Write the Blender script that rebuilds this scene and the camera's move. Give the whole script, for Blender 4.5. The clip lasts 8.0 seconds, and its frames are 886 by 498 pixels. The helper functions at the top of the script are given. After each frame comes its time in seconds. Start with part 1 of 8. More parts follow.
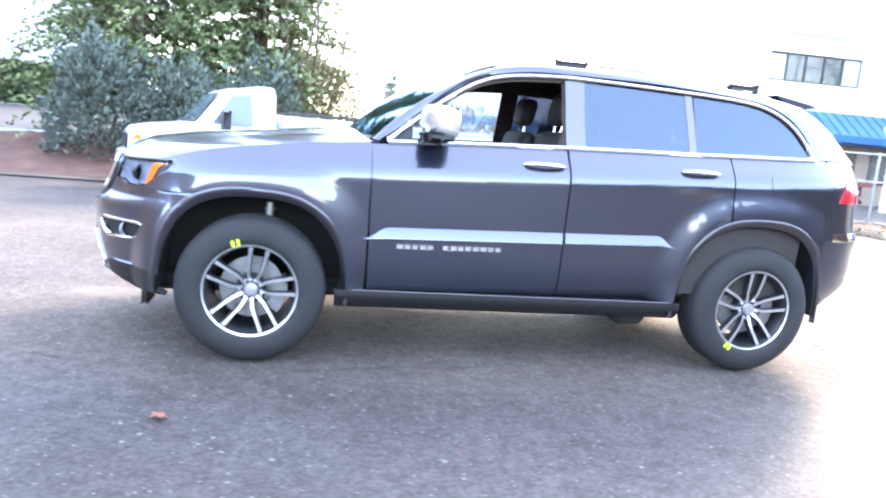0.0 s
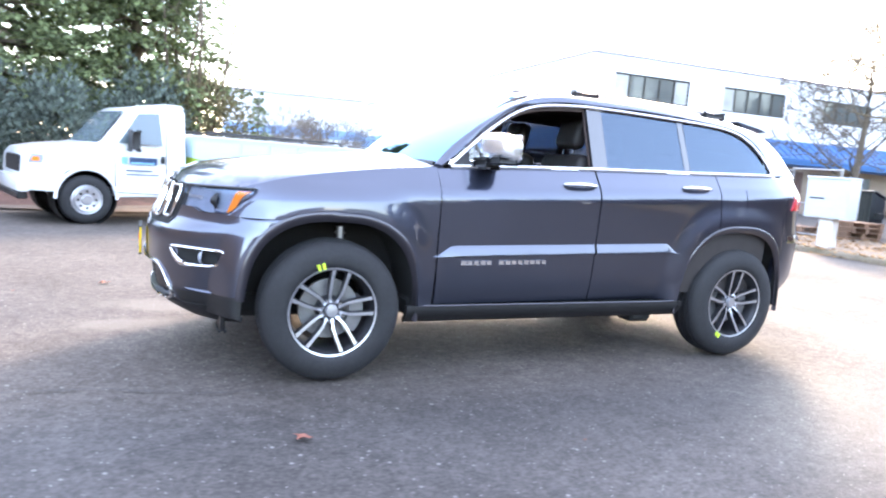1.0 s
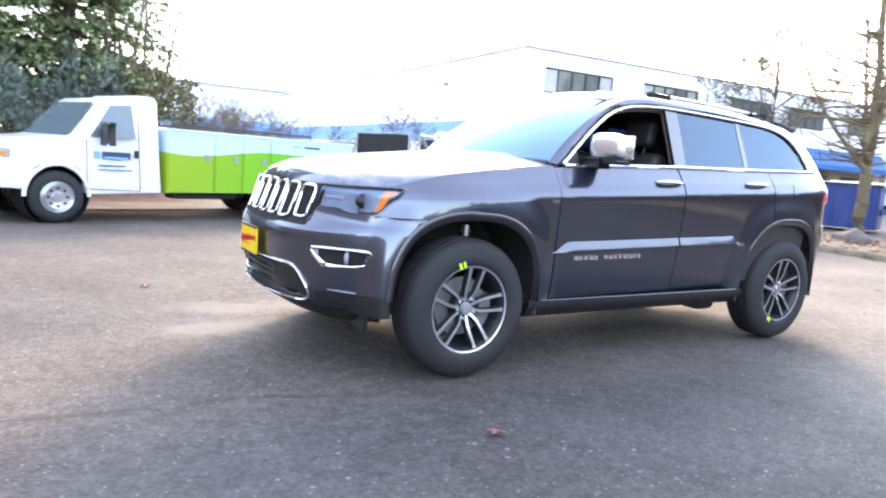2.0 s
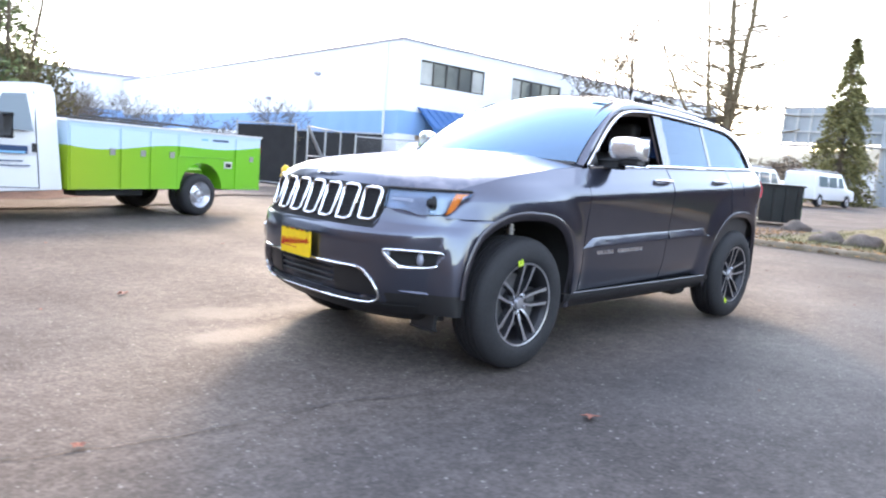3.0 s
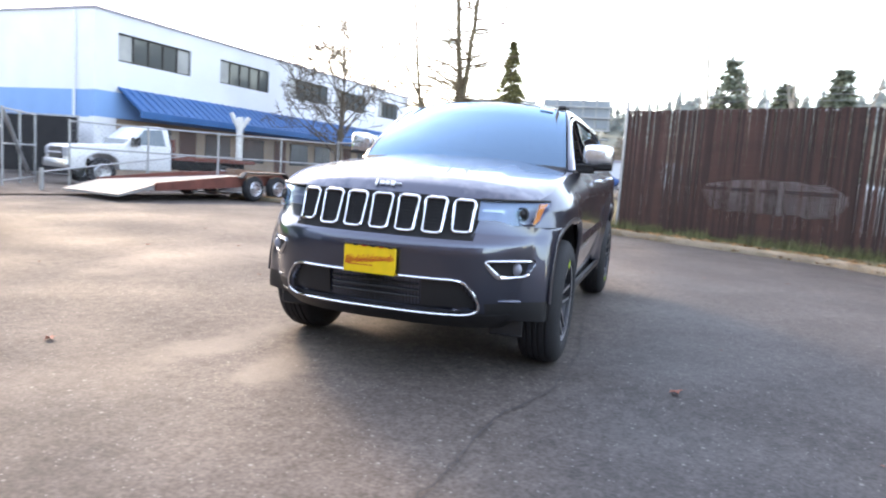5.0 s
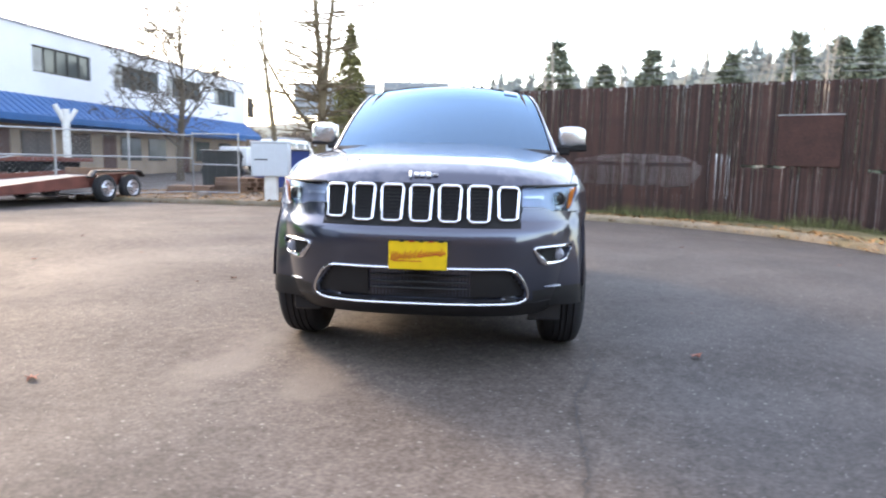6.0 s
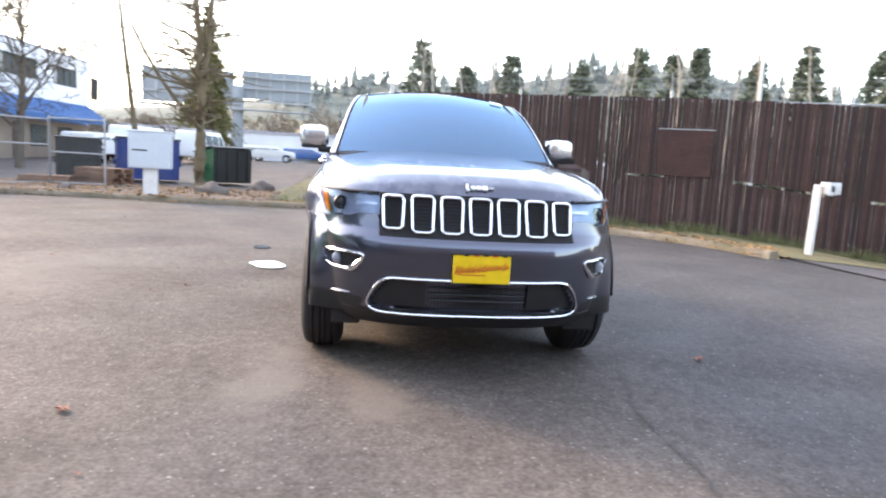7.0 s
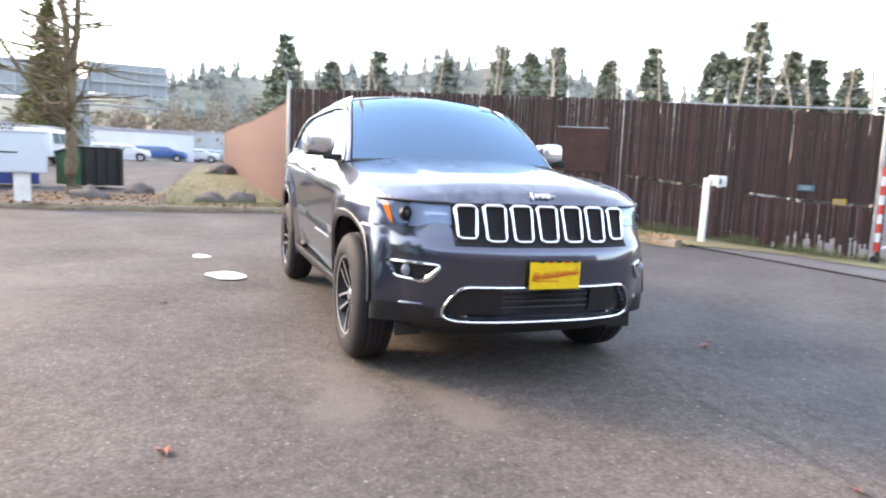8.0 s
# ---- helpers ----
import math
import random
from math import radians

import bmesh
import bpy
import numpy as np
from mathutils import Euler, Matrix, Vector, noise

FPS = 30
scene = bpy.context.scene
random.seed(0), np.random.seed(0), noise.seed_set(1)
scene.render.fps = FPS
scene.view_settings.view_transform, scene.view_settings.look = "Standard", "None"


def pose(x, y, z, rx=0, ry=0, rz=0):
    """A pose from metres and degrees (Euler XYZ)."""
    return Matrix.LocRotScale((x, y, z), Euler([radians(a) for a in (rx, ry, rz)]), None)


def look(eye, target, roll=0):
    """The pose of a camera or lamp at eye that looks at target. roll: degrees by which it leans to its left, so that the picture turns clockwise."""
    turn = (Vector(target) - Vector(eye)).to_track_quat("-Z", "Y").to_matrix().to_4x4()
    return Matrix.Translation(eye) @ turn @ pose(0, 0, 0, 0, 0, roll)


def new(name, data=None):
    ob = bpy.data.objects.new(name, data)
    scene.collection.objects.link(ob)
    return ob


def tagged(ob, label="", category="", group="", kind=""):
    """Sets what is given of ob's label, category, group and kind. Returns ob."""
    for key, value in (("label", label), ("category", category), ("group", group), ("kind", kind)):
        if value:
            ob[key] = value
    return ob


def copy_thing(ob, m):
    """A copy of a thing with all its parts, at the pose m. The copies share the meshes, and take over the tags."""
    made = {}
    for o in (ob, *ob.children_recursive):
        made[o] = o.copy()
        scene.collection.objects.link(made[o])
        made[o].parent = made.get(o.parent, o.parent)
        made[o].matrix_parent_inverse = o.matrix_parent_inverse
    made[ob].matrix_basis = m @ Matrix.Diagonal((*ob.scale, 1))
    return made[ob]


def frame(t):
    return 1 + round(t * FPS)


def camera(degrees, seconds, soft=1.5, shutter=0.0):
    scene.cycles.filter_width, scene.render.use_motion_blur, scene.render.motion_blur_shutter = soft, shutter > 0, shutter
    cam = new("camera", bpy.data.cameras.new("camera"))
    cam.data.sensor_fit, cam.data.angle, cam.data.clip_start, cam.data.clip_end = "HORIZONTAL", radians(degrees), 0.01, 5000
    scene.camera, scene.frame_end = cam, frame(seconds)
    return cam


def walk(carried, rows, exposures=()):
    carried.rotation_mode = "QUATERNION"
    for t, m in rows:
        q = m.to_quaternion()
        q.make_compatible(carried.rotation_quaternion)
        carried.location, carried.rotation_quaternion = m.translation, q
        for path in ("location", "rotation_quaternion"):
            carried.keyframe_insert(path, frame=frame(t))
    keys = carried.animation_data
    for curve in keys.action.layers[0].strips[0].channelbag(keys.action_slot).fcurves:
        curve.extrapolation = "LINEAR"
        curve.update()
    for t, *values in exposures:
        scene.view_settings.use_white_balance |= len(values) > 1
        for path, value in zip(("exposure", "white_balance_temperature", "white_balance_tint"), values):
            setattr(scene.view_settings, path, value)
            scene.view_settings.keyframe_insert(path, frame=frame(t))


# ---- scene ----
cam = camera(66.8, 8.0, soft=2.1, shutter=0.45)
PATH = [
    (0, (0.282, -4.421, 1.251), (0.675, -2.488, 0.925), 5.0),
    (0.5, (-0.336, -4.402, 1.221), (0.247, -2.509, 0.947), 4.4),
    (1, (-0.941, -4.355, 1.217), (-0.122, -2.548, 0.966), 4.3),
    (1.5, (-1.531, -4.118, 1.151), (-0.581, -2.376, 0.896), 3.2),
    (1.7, (-1.744, -4.02, 1.174), (-0.77, -2.291, 0.923), 3.6),
    (2.8, (-2.849, -3.406, 1.151), (-1.492, -1.961, 0.888), 4.8),
    (3, (-3.017, -3.282, 1.155), (-1.621, -1.872, 0.903), 4.4),
    (3.5, (-3.399, -2.863, 1.152), (-1.854, -1.628, 0.857), 2.3),
    (4, (-3.712, -2.416, 1.151), (-2.062, -1.324, 0.862), 2.2),
    (4.5, (-3.992, -1.959, 1.147), (-2.179, -1.15, 0.9), 2.7),
    (4.7, (-4.078, -1.767, 1.147), (-2.233, -1.032, 0.909), 3.1),
    (5.8, (-4.364, -0.604, 1.152), (-2.393, -0.369, 0.909), 3.0),
    (6, (-4.32, -0.381, 1.127), (-2.342, -0.233, 0.871), 1.3),
    (6.5, (-4.33, 0.17, 1.153), (-2.344, 0.107, 0.919), 1.7),
    (7, (-4.285, 0.703, 1.181), (-2.322, 0.411, 0.929), 3.3),
    (7.5, (-4.158, 1.259, 1.189), (-2.233, 0.777, 0.936), 2.3),
    (8, (-4.044, 1.786, 1.207), (-2.182, 1.097, 0.96), 2.5),
]
EXPOSURES = [(0, 3.74, 6850), (0.5, 3.64, 6900), (1.0, 3.28, 7100), (1.5, 3.05, 7250), (3.0, 2.60, 7450), (3.5, 2.40, 7500), (4.5, 2.32, 7500), (6.5, 2.36, 7800), (8.0, 2.50, 7750)]   # seconds, stops, white balance
walk(cam, [(t, look(eye, target, roll)) for t, eye, target, roll in PATH], [(t, e, k, 14) for t, e, k in EXPOSURES])

# ---- world and light ----
SUN_AZ, SUN_EL = 48.0, 25.0          # degrees: direction towards the sun, from +x counter-clockwise, and its height
world = bpy.data.worlds.new("sky")
scene.world = world
world.use_nodes = True
wn = world.node_tree
sky = wn.nodes.new("ShaderNodeTexSky")
sky.sky_type = "NISHITA"
sky.sun_disc = False
sky.sun_elevation = radians(SUN_EL)
sky.sun_rotation = radians(90.0 - SUN_AZ)
sky.air_density, sky.dust_density, sky.ozone_density = 1.2, 1.2, 3.5
veil = wn.nodes.new("ShaderNodeMix")          # even light added over the clear sky, to fill shade and reflections
veil.data_type, veil.blend_type = "RGBA", "ADD"
veil.inputs[0].default_value = 1.0
veil.inputs[7].default_value = (1.06, 1.06, 1.17, 1)
wn.links.new(sky.outputs[0], veil.inputs[6])
wn.links.new(veil.outputs[2], wn.nodes["Background"].inputs[0])
wn.nodes["Background"].inputs[1].default_value = 0.15
sun = new("sun", bpy.data.lights.new("sun", "SUN"))
sun.data.energy, sun.data.angle, sun.data.color = 0.85, radians(12.0), (1.0, 0.80, 0.60)
sd = Vector((math.cos(radians(SUN_AZ)) * math.cos(radians(SUN_EL)), math.sin(radians(SUN_AZ)) * math.cos(radians(SUN_EL)), math.sin(radians(SUN_EL))))
sun.matrix_world = look(sd * 60, (0, 0, 0))

# ---- materials ----
def material(name, color=(0.5, 0.5, 0.5), rough=0.6, metal=0.0, var=0.0, scale=6.0, fine=0.0, fscale=80.0, bump=0.0, bscale=60.0,
             coat=0.0, coat_ior=1.5, spec=0.5, random_var=0.0, island=0.0, stain=None, stain_scale=1.5, stain_amount=0.5):
    """A painted or natural surface: base colour varied at two scales, stains, bump and gloss."""
    m = bpy.data.materials.new(name)
    m.use_nodes = True
    nt = m.node_tree
    b = nt.nodes["Principled BSDF"]
    b.inputs["Roughness"].default_value = rough
    b.inputs["Metallic"].default_value = metal
    b.inputs["Coat Weight"].default_value = coat
    b.inputs["Coat Roughness"].default_value = 0.03
    b.inputs["Coat IOR"].default_value = coat_ior
    b.inputs["Specular IOR Level"].default_value = spec
    tc = nt.nodes.new("ShaderNodeTexCoord")
    rgb = nt.nodes.new("ShaderNodeRGB")
    rgb.outputs[0].default_value = (*color, 1)
    col = rgb.outputs[0]

    def noise_tex(sc, detail=5.0):
        n = nt.nodes.new("ShaderNodeTexNoise")
        n.inputs["Scale"].default_value = sc
        n.inputs["Detail"].default_value = detail
        nt.links.new(tc.outputs["Object"], n.inputs["Vector"])
        return n.outputs["Fac"]

    def value_by(fac, amount, col):
        r = nt.nodes.new("ShaderNodeMapRange")
        r.inputs["From Min"].default_value, r.inputs["From Max"].default_value = 0.25, 0.75
        r.inputs["To Min"].default_value, r.inputs["To Max"].default_value = 1 - amount, 1 + amount
        nt.links.new(fac, r.inputs["Value"])
        h = nt.nodes.new("ShaderNodeHueSaturation")
        nt.links.new(r.outputs[0], h.inputs["Value"])
        nt.links.new(col, h.inputs["Color"])
        return h.outputs[0]

    if var:
        col = value_by(noise_tex(scale), var, col)
    if fine:
        col = value_by(noise_tex(fscale, 3.0), fine, col)
    if random_var:
        oi = nt.nodes.new("ShaderNodeObjectInfo")
        col = value_by(oi.outputs["Random"], random_var, col)
    if island:
        ge = nt.nodes.new("ShaderNodeNewGeometry")
        col = value_by(ge.outputs["Random Per Island"], island, col)
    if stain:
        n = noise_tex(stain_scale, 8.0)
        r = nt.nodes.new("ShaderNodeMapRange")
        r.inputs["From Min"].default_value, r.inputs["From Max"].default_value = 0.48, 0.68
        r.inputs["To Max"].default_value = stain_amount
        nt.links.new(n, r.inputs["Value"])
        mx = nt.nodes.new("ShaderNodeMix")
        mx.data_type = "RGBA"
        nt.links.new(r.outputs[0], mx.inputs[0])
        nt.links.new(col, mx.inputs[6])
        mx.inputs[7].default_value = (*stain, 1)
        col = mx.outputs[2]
    nt.links.new(col, b.inputs["Base Color"])
    if bump:
        bp = nt.nodes.new("ShaderNodeBump")
        bp.inputs["Strength"].default_value = bump
        bp.inputs["Distance"].default_value = 0.02
        nt.links.new(noise_tex(bscale, 4.0), bp.inputs["Height"])
        nt.links.new(bp.outputs[0], b.inputs["Normal"])
    return m


def glass(name, tint, mirror=0.05, haze=0.0, gloss_tint=(0.93, 0.97, 1.0)):
    """A thin pane: lets tinted light straight through and mirrors by the angle."""
    m = bpy.data.materials.new(name)
    m.use_nodes = True
    nt = m.node_tree
    nt.nodes.remove(nt.nodes["Principled BSDF"])
    tr, gl, mx, lw = (nt.nodes.new(k) for k in ("ShaderNodeBsdfTransparent", "ShaderNodeBsdfGlossy", "ShaderNodeMixShader", "ShaderNodeLayerWeight"))
    tr.inputs["Color"].default_value = (*tint, 1)
    gl.inputs["Roughness"].default_value = haze
    gl.inputs["Color"].default_value = (*gloss_tint, 1)
    pw = nt.nodes.new("ShaderNodeMath")
    pw.operation = "POWER"
    pw.inputs[1].default_value = 4.0
    nt.links.new(lw.outputs["Facing"], pw.inputs[0])
    rr = nt.nodes.new("ShaderNodeMapRange")
    rr.inputs["To Min"].default_value, rr.inputs["To Max"].default_value = mirror, 0.9
    nt.links.new(pw.outputs[0], rr.inputs["Value"])
    nt.links.new(rr.outputs[0], mx.inputs[0])
    nt.links.new(tr.outputs[0], mx.inputs[1])
    nt.links.new(gl.outputs[0], mx.inputs[2])
    nt.links.new(mx.outputs[0], nt.nodes["Material Output"].inputs["Surface"])
    return m


# bonnet paint: the body paint with pale noise mottling
HOODPAINT = material("granite_paint_with_pale_mottle", (0.058, 0.066, 0.099), 0.30, 0.88, var=0.06, scale=2.0, fine=0.12, fscale=900, coat=1.0, coat_ior=1.75, stain=(0.20, 0.20, 0.23), stain_scale=9.0, stain_amount=0.45)
PAINT = material("granite_metallic_paint", (0.058, 0.066, 0.099), 0.28, 0.88, var=0.06, scale=2.0, fine=0.12, fscale=900, coat=1.0, coat_ior=1.75)
BLACKTRIM = material("black_trim_plastic", (0.012, 0.012, 0.013), 0.45, var=0.1, scale=9, bump=0.05, bscale=300)
DARKTRIM = material("dark_grey_trim", (0.05, 0.048, 0.055), 0.42, var=0.1, scale=6, bump=0.04, bscale=250)
CHROME = material("chrome", (0.82, 0.83, 0.85), 0.07, 1.0)
CAPCHROME = material("bright_mirror_cap", (0.84, 0.85, 0.87), 0.24, 0.9)
DISC = material("brake_iron", (0.26, 0.26, 0.27), 0.4, 0.8, var=0.2, scale=20)
GLOSSBLACK = material("gloss_black_pillar", (0.015, 0.015, 0.018), 0.2, coat=1.0, coat_ior=2.0)
LINING = material("dark_taupe_lining", (0.075, 0.052, 0.046), 0.9, var=0.1, scale=12)
BADGE = material("bright_badge", (0.85, 0.86, 0.88), 0.25, 0.3)
SATIN = material("satin_silver", (0.62, 0.63, 0.66), 0.28, 0.9, var=0.05, scale=8)
RIMDARK = material("rim_pocket_grey", (0.045, 0.045, 0.05), 0.4, 0.5, var=0.1, scale=12)
STEEL = material("brushed_steel", (0.45, 0.45, 0.46), 0.35, 0.9, var=0.15, scale=20)
RUBBER = material("tyre_rubber", (0.017, 0.017, 0.019), 0.75, var=0.2, scale=8, fine=0.2, fscale=60, bump=0.15, bscale=140)
WELL = material("wheel_well_lining", (0.012, 0.012, 0.012), 0.9, var=0.2, scale=6)
CABIN = material("dark_cabin_cloth", (0.035, 0.029, 0.028), 0.85, var=0.15, scale=10, bump=0.1, bscale=200)
LEATHER = material("black_leather", (0.040, 0.034, 0.033), 0.5, var=0.15, scale=12, bump=0.1, bscale=120)
AMBER = material("amber_lens", (0.9, 0.22, 0.02), 0.15, coat=0.6)
REDLENS = material("red_lens", (0.55, 0.02, 0.03), 0.12, coat=0.8)
LAMPBOWL = material("headlamp_reflector", (0.32, 0.34, 0.39), 0.3, 0.1, var=0.15, scale=15)
FLARE = material("flare_paint", (0.052, 0.047, 0.058), 0.40, 0.7, var=0.06, scale=4, coat=0.8, coat_ior=1.6)
GLASS_CLEAR = glass("clear_glass", (0.86, 0.89, 0.89), 0.03)
# the mirrored sky's blue is put into these panes' gloss colour
GLASS_WIND = glass("windscreen_glass", (0.20, 0.25, 0.30), 0.28, gloss_tint=(0.48, 0.74, 1.0))
GLASS_PRIV = glass("privacy_glass", (0.26, 0.27, 0.30), 0.13, gloss_tint=(0.62, 0.80, 1.0))
GLASS_LAMP = glass("lamp_lens", (0.88, 0.91, 0.96), 0.04, gloss_tint=(0.62, 0.80, 1.0))
YELLOW = material("yellow_card", (0.85, 0.55, 0.01), 0.5, var=0.08, scale=20)
REDINK = material("red_print", (0.55, 0.03, 0.02), 0.5)
CHALK = material("yellow_green_mark", (0.55, 0.75, 0.05), 0.8)
WHITEPAPER = material("white_sticker", (0.8, 0.8, 0.78), 0.6)

# ---- building helpers ----
def thing(name, m=None, label="", category="", group="", kind=""):
    ob = new(name)
    ob.empty_display_size = 0.2
    if m is not None:
        ob.matrix_world = m
    return tagged(ob, label, category, group, kind)


def part(name, bm, mats, parent=None, label="", smooth=40, m=None):
    """Links a bmesh as one mesh object, under a thing or a part."""
    me = bpy.data.meshes.new(name)
    bm.to_mesh(me)
    bm.free()
    for x in (mats if isinstance(mats, (list, tuple)) else [mats]):
        me.materials.append(x)
    if smooth:
        me.shade_smooth()
        me.set_sharp_from_angle(angle=radians(smooth))
    ob = new(name, me)
    ob.parent = parent
    if m is not None:
        ob.matrix_local = m
    return tagged(ob, label)


def share(name, me, parent, m, label=""):
    """One more object on the same mesh."""
    ob = new(name, me)
    ob.parent = parent
    ob.matrix_local = m
    return tagged(ob, label)


def curve(xs, ys):
    """A smooth curve through points, with no overshoot."""
    xs, ys = np.array(xs, float), np.array(ys, float)
    h, d = np.diff(xs), np.diff(ys) / np.diff(xs)
    s = np.zeros(len(xs))
    s[0], s[-1] = d[0], d[-1]
    for i in range(1, len(xs) - 1):
        if d[i - 1] * d[i] > 0:
            w1, w2 = 2 * h[i] + h[i - 1], h[i] + 2 * h[i - 1]
            s[i] = (w1 + w2) / (w1 / d[i - 1] + w2 / d[i])
    X, Y, S = xs.tolist(), ys.tolist(), s.tolist()

    def f(x):
        if x <= X[0]:
            return Y[0] + S[0] * (x - X[0])
        if x >= X[-1]:
            return Y[-1] + S[-1] * (x - X[-1])
        i = 0
        while x > X[i + 1]:
            i += 1
        k = X[i + 1] - X[i]
        t = (x - X[i]) / k
        return Y[i] * (1 + 2 * t) * (1 - t) ** 2 + k * S[i] * t * (1 - t) ** 2 + Y[i + 1] * t * t * (3 - 2 * t) + k * S[i + 1] * t * t * (t - 1)
    return f


def step(a, b, x):
    t = min(1.0, max(0.0, (x - a) / (b - a)))
    return t * t * (3 - 2 * t)


def sheet(f, nu, nv, thick=0.004, bm=None, lift=0.0):
    """A curved panel f(u, v), u and v in 0..1, with thickness."""
    bm = bm or bmesh.new()
    P = [[Vector(f(i / nu, j / nv)) for j in range(nv + 1)] for i in range(nu + 1)]
    N = []
    for i in range(nu + 1):
        row = []
        for j in range(nv + 1):
            a = P[min(i + 1, nu)][j] - P[max(i - 1, 0)][j]
            b = P[i][min(j + 1, nv)] - P[i][max(j - 1, 0)]
            n = a.cross(b)
            row.append(n.normalized() if n.length > 1e-12 else Vector((0, 0, 0)))
        N.append(row)
    c = Vector((1.45, 0, 0.9))
    mid = P[nu // 2][nv // 2]
    sg = 1 if N[nu // 2][nv // 2].dot(Vector((mid.x - c.x, mid.y * 2.0, mid.z - c.z))) > 0 else -1
    out = [[bm.verts.new(P[i][j] + N[i][j] * sg * lift) for j in range(nv + 1)] for i in range(nu + 1)]
    inn = [[bm.verts.new(P[i][j] + N[i][j] * sg * (lift - thick)) for j in range(nv + 1)] for i in range(nu + 1)]
    for L, fl in ((out, sg > 0), (inn, sg < 0)):
        for i in range(nu):
            for j in range(nv):
                q = (L[i][j], L[i + 1][j], L[i + 1][j + 1], L[i][j + 1])
                bm.faces.new(q if fl else q[::-1])
    rim = [(i, 0) for i in range(nu)] + [(nu, j) for j in range(nv)] + [(i, nv) for i in range(nu, 0, -1)] + [(0, j) for j in range(nv, 0, -1)]
    for k in range(len(rim)):
        (a, b), (c2, d) = rim[k], rim[(k + 1) % len(rim)]
        q = (out[a][b], inn[a][b], inn[c2][d], out[c2][d])
        bm.faces.new(q if sg > 0 else q[::-1])
    return bm


def box(bm, x0, x1, y0, y1, z0, z1, bevel=0.0, m=None, seg=1, mat=0):
    r = bmesh.ops.create_cube(bm, size=1)
    vs = r["verts"]
    for v in vs:
        v.co = Vector(((x0 + x1) / 2 + v.co.x * (x1 - x0), (y0 + y1) / 2 + v.co.y * (y1 - y0), (z0 + z1) / 2 + v.co.z * (z1 - z0)))
    fs = {f for v in vs for f in v.link_faces}
    if bevel:
        es = list({e for v in vs for e in v.link_edges})
        b = bmesh.ops.bevel(bm, geom=es, offset=bevel, segments=seg, profile=0.5, affect="EDGES")
        vs = list({v for f in b["faces"] for v in f.verts})
        fs = {f for v in vs for f in v.link_faces}
        vs = list({v for f in fs for v in f.verts})
    for f in fs:
        f.material_index = mat
    if m is not None:
        bmesh.ops.transform(bm, matrix=m, verts=vs)
    return bm


def rod(bm, a, b, r0, r1=None, seg=8, mat=0, caps=True):
    """A straight round bar from a to b."""
    r1 = r0 if r1 is None else r1
    a, b = Vector(a), Vector(b)
    d = (b - a).normalized()
    u = d.orthogonal().normalized()
    w = d.cross(u)
    ra = [bm.verts.new(a + (u * math.cos(k * math.tau / seg) + w * math.sin(k * math.tau / seg)) * r0) for k in range(seg)]
    rb = [bm.verts.new(b + (u * math.cos(k * math.tau / seg) + w * math.sin(k * math.tau / seg)) * r1) for k in range(seg)]
    for k in range(seg):
        bm.faces.new((ra[k], ra[(k + 1) % seg], rb[(k + 1) % seg], rb[k])).material_index = mat
    if caps:
        bm.faces.new(ra[::-1]).material_index = mat
        bm.faces.new(rb).material_index = mat
    return bm


def pipe(bm, pts, r, seg=8, closed=False, squash=1.0, up=(0, 0, 1), mat=0):
    """A bar along a bent line; r may be a list."""
    pts = [Vector(p) for p in pts]
    n = len(pts)
    rings = []
    for i, p in enumerate(pts):
        a = pts[(i - 1) % n] if closed or i else pts[0]
        b = pts[(i + 1) % n] if closed or i < n - 1 else pts[-1]
        d = (b - a).normalized()
        u = Vector(up).cross(d)
        if u.length < 1e-4:
            u = d.orthogonal()
        u.normalize()
        w = d.cross(u)
        rr = r[i] if isinstance(r, (list, tuple)) else r
        rings.append([bm.verts.new(p + u * math.cos(k * math.tau / seg) * rr + w * math.sin(k * math.tau / seg) * rr * squash) for k in range(seg)])
    for i in range(n if closed else n - 1):
        A, B = rings[i], rings[(i + 1) % n]
        for k in range(seg):
            bm.faces.new((A[k], A[(k + 1) % seg], B[(k + 1) % seg], B[k])).material_index = mat
    if not closed:
        bm.faces.new(rings[0][::-1]).material_index = mat
        bm.faces.new(rings[-1]).material_index = mat
    return bm


def lathe(bm, prof, seg=48, mats=None, axis="y"):
    """Turns a profile of (radius, along) round the axis."""
    rings = []
    for r, t in prof:
        ring = []
        for k in range(seg):
            a = k * math.tau / seg
            c, s = r * math.cos(a), r * math.sin(a)
            ring.append(bm.verts.new((c, t, s) if axis == "y" else (c, s, t)))
        rings.append(ring)
    for i in range(len(rings) - 1):
        for k in range(seg):
            f = bm.faces.new((rings[i][k], rings[i][(k + 1) % seg], rings[i + 1][(k + 1) % seg], rings[i + 1][k]))
            f.material_index = mats[i] if mats else 0
    return bm


def slab(bm, pts, axis, lo, hi, mat=0):
    """A flat outline, given as pairs, pulled along an axis from lo to hi."""
    def at(p, h):
        return {"x": (h, p[0], p[1]), "y": (p[0], h, p[1]), "z": (p[0], p[1], h)}[axis]
    A = [bm.verts.new(at(p, lo)) for p in pts]
    B = [bm.verts.new(at(p, hi)) for p in pts]
    n = len(pts)
    fs = [bm.faces.new(A[::-1]), bm.faces.new(B)]
    for k in range(n):
        fs.append(bm.faces.new((A[k], A[(k + 1) % n], B[(k + 1) % n], B[k])))
    for f in fs:
        f.material_index = mat
    return bm


def done(bm):
    bmesh.ops.recalc_face_normals(bm, faces=bm.faces)
    return bm

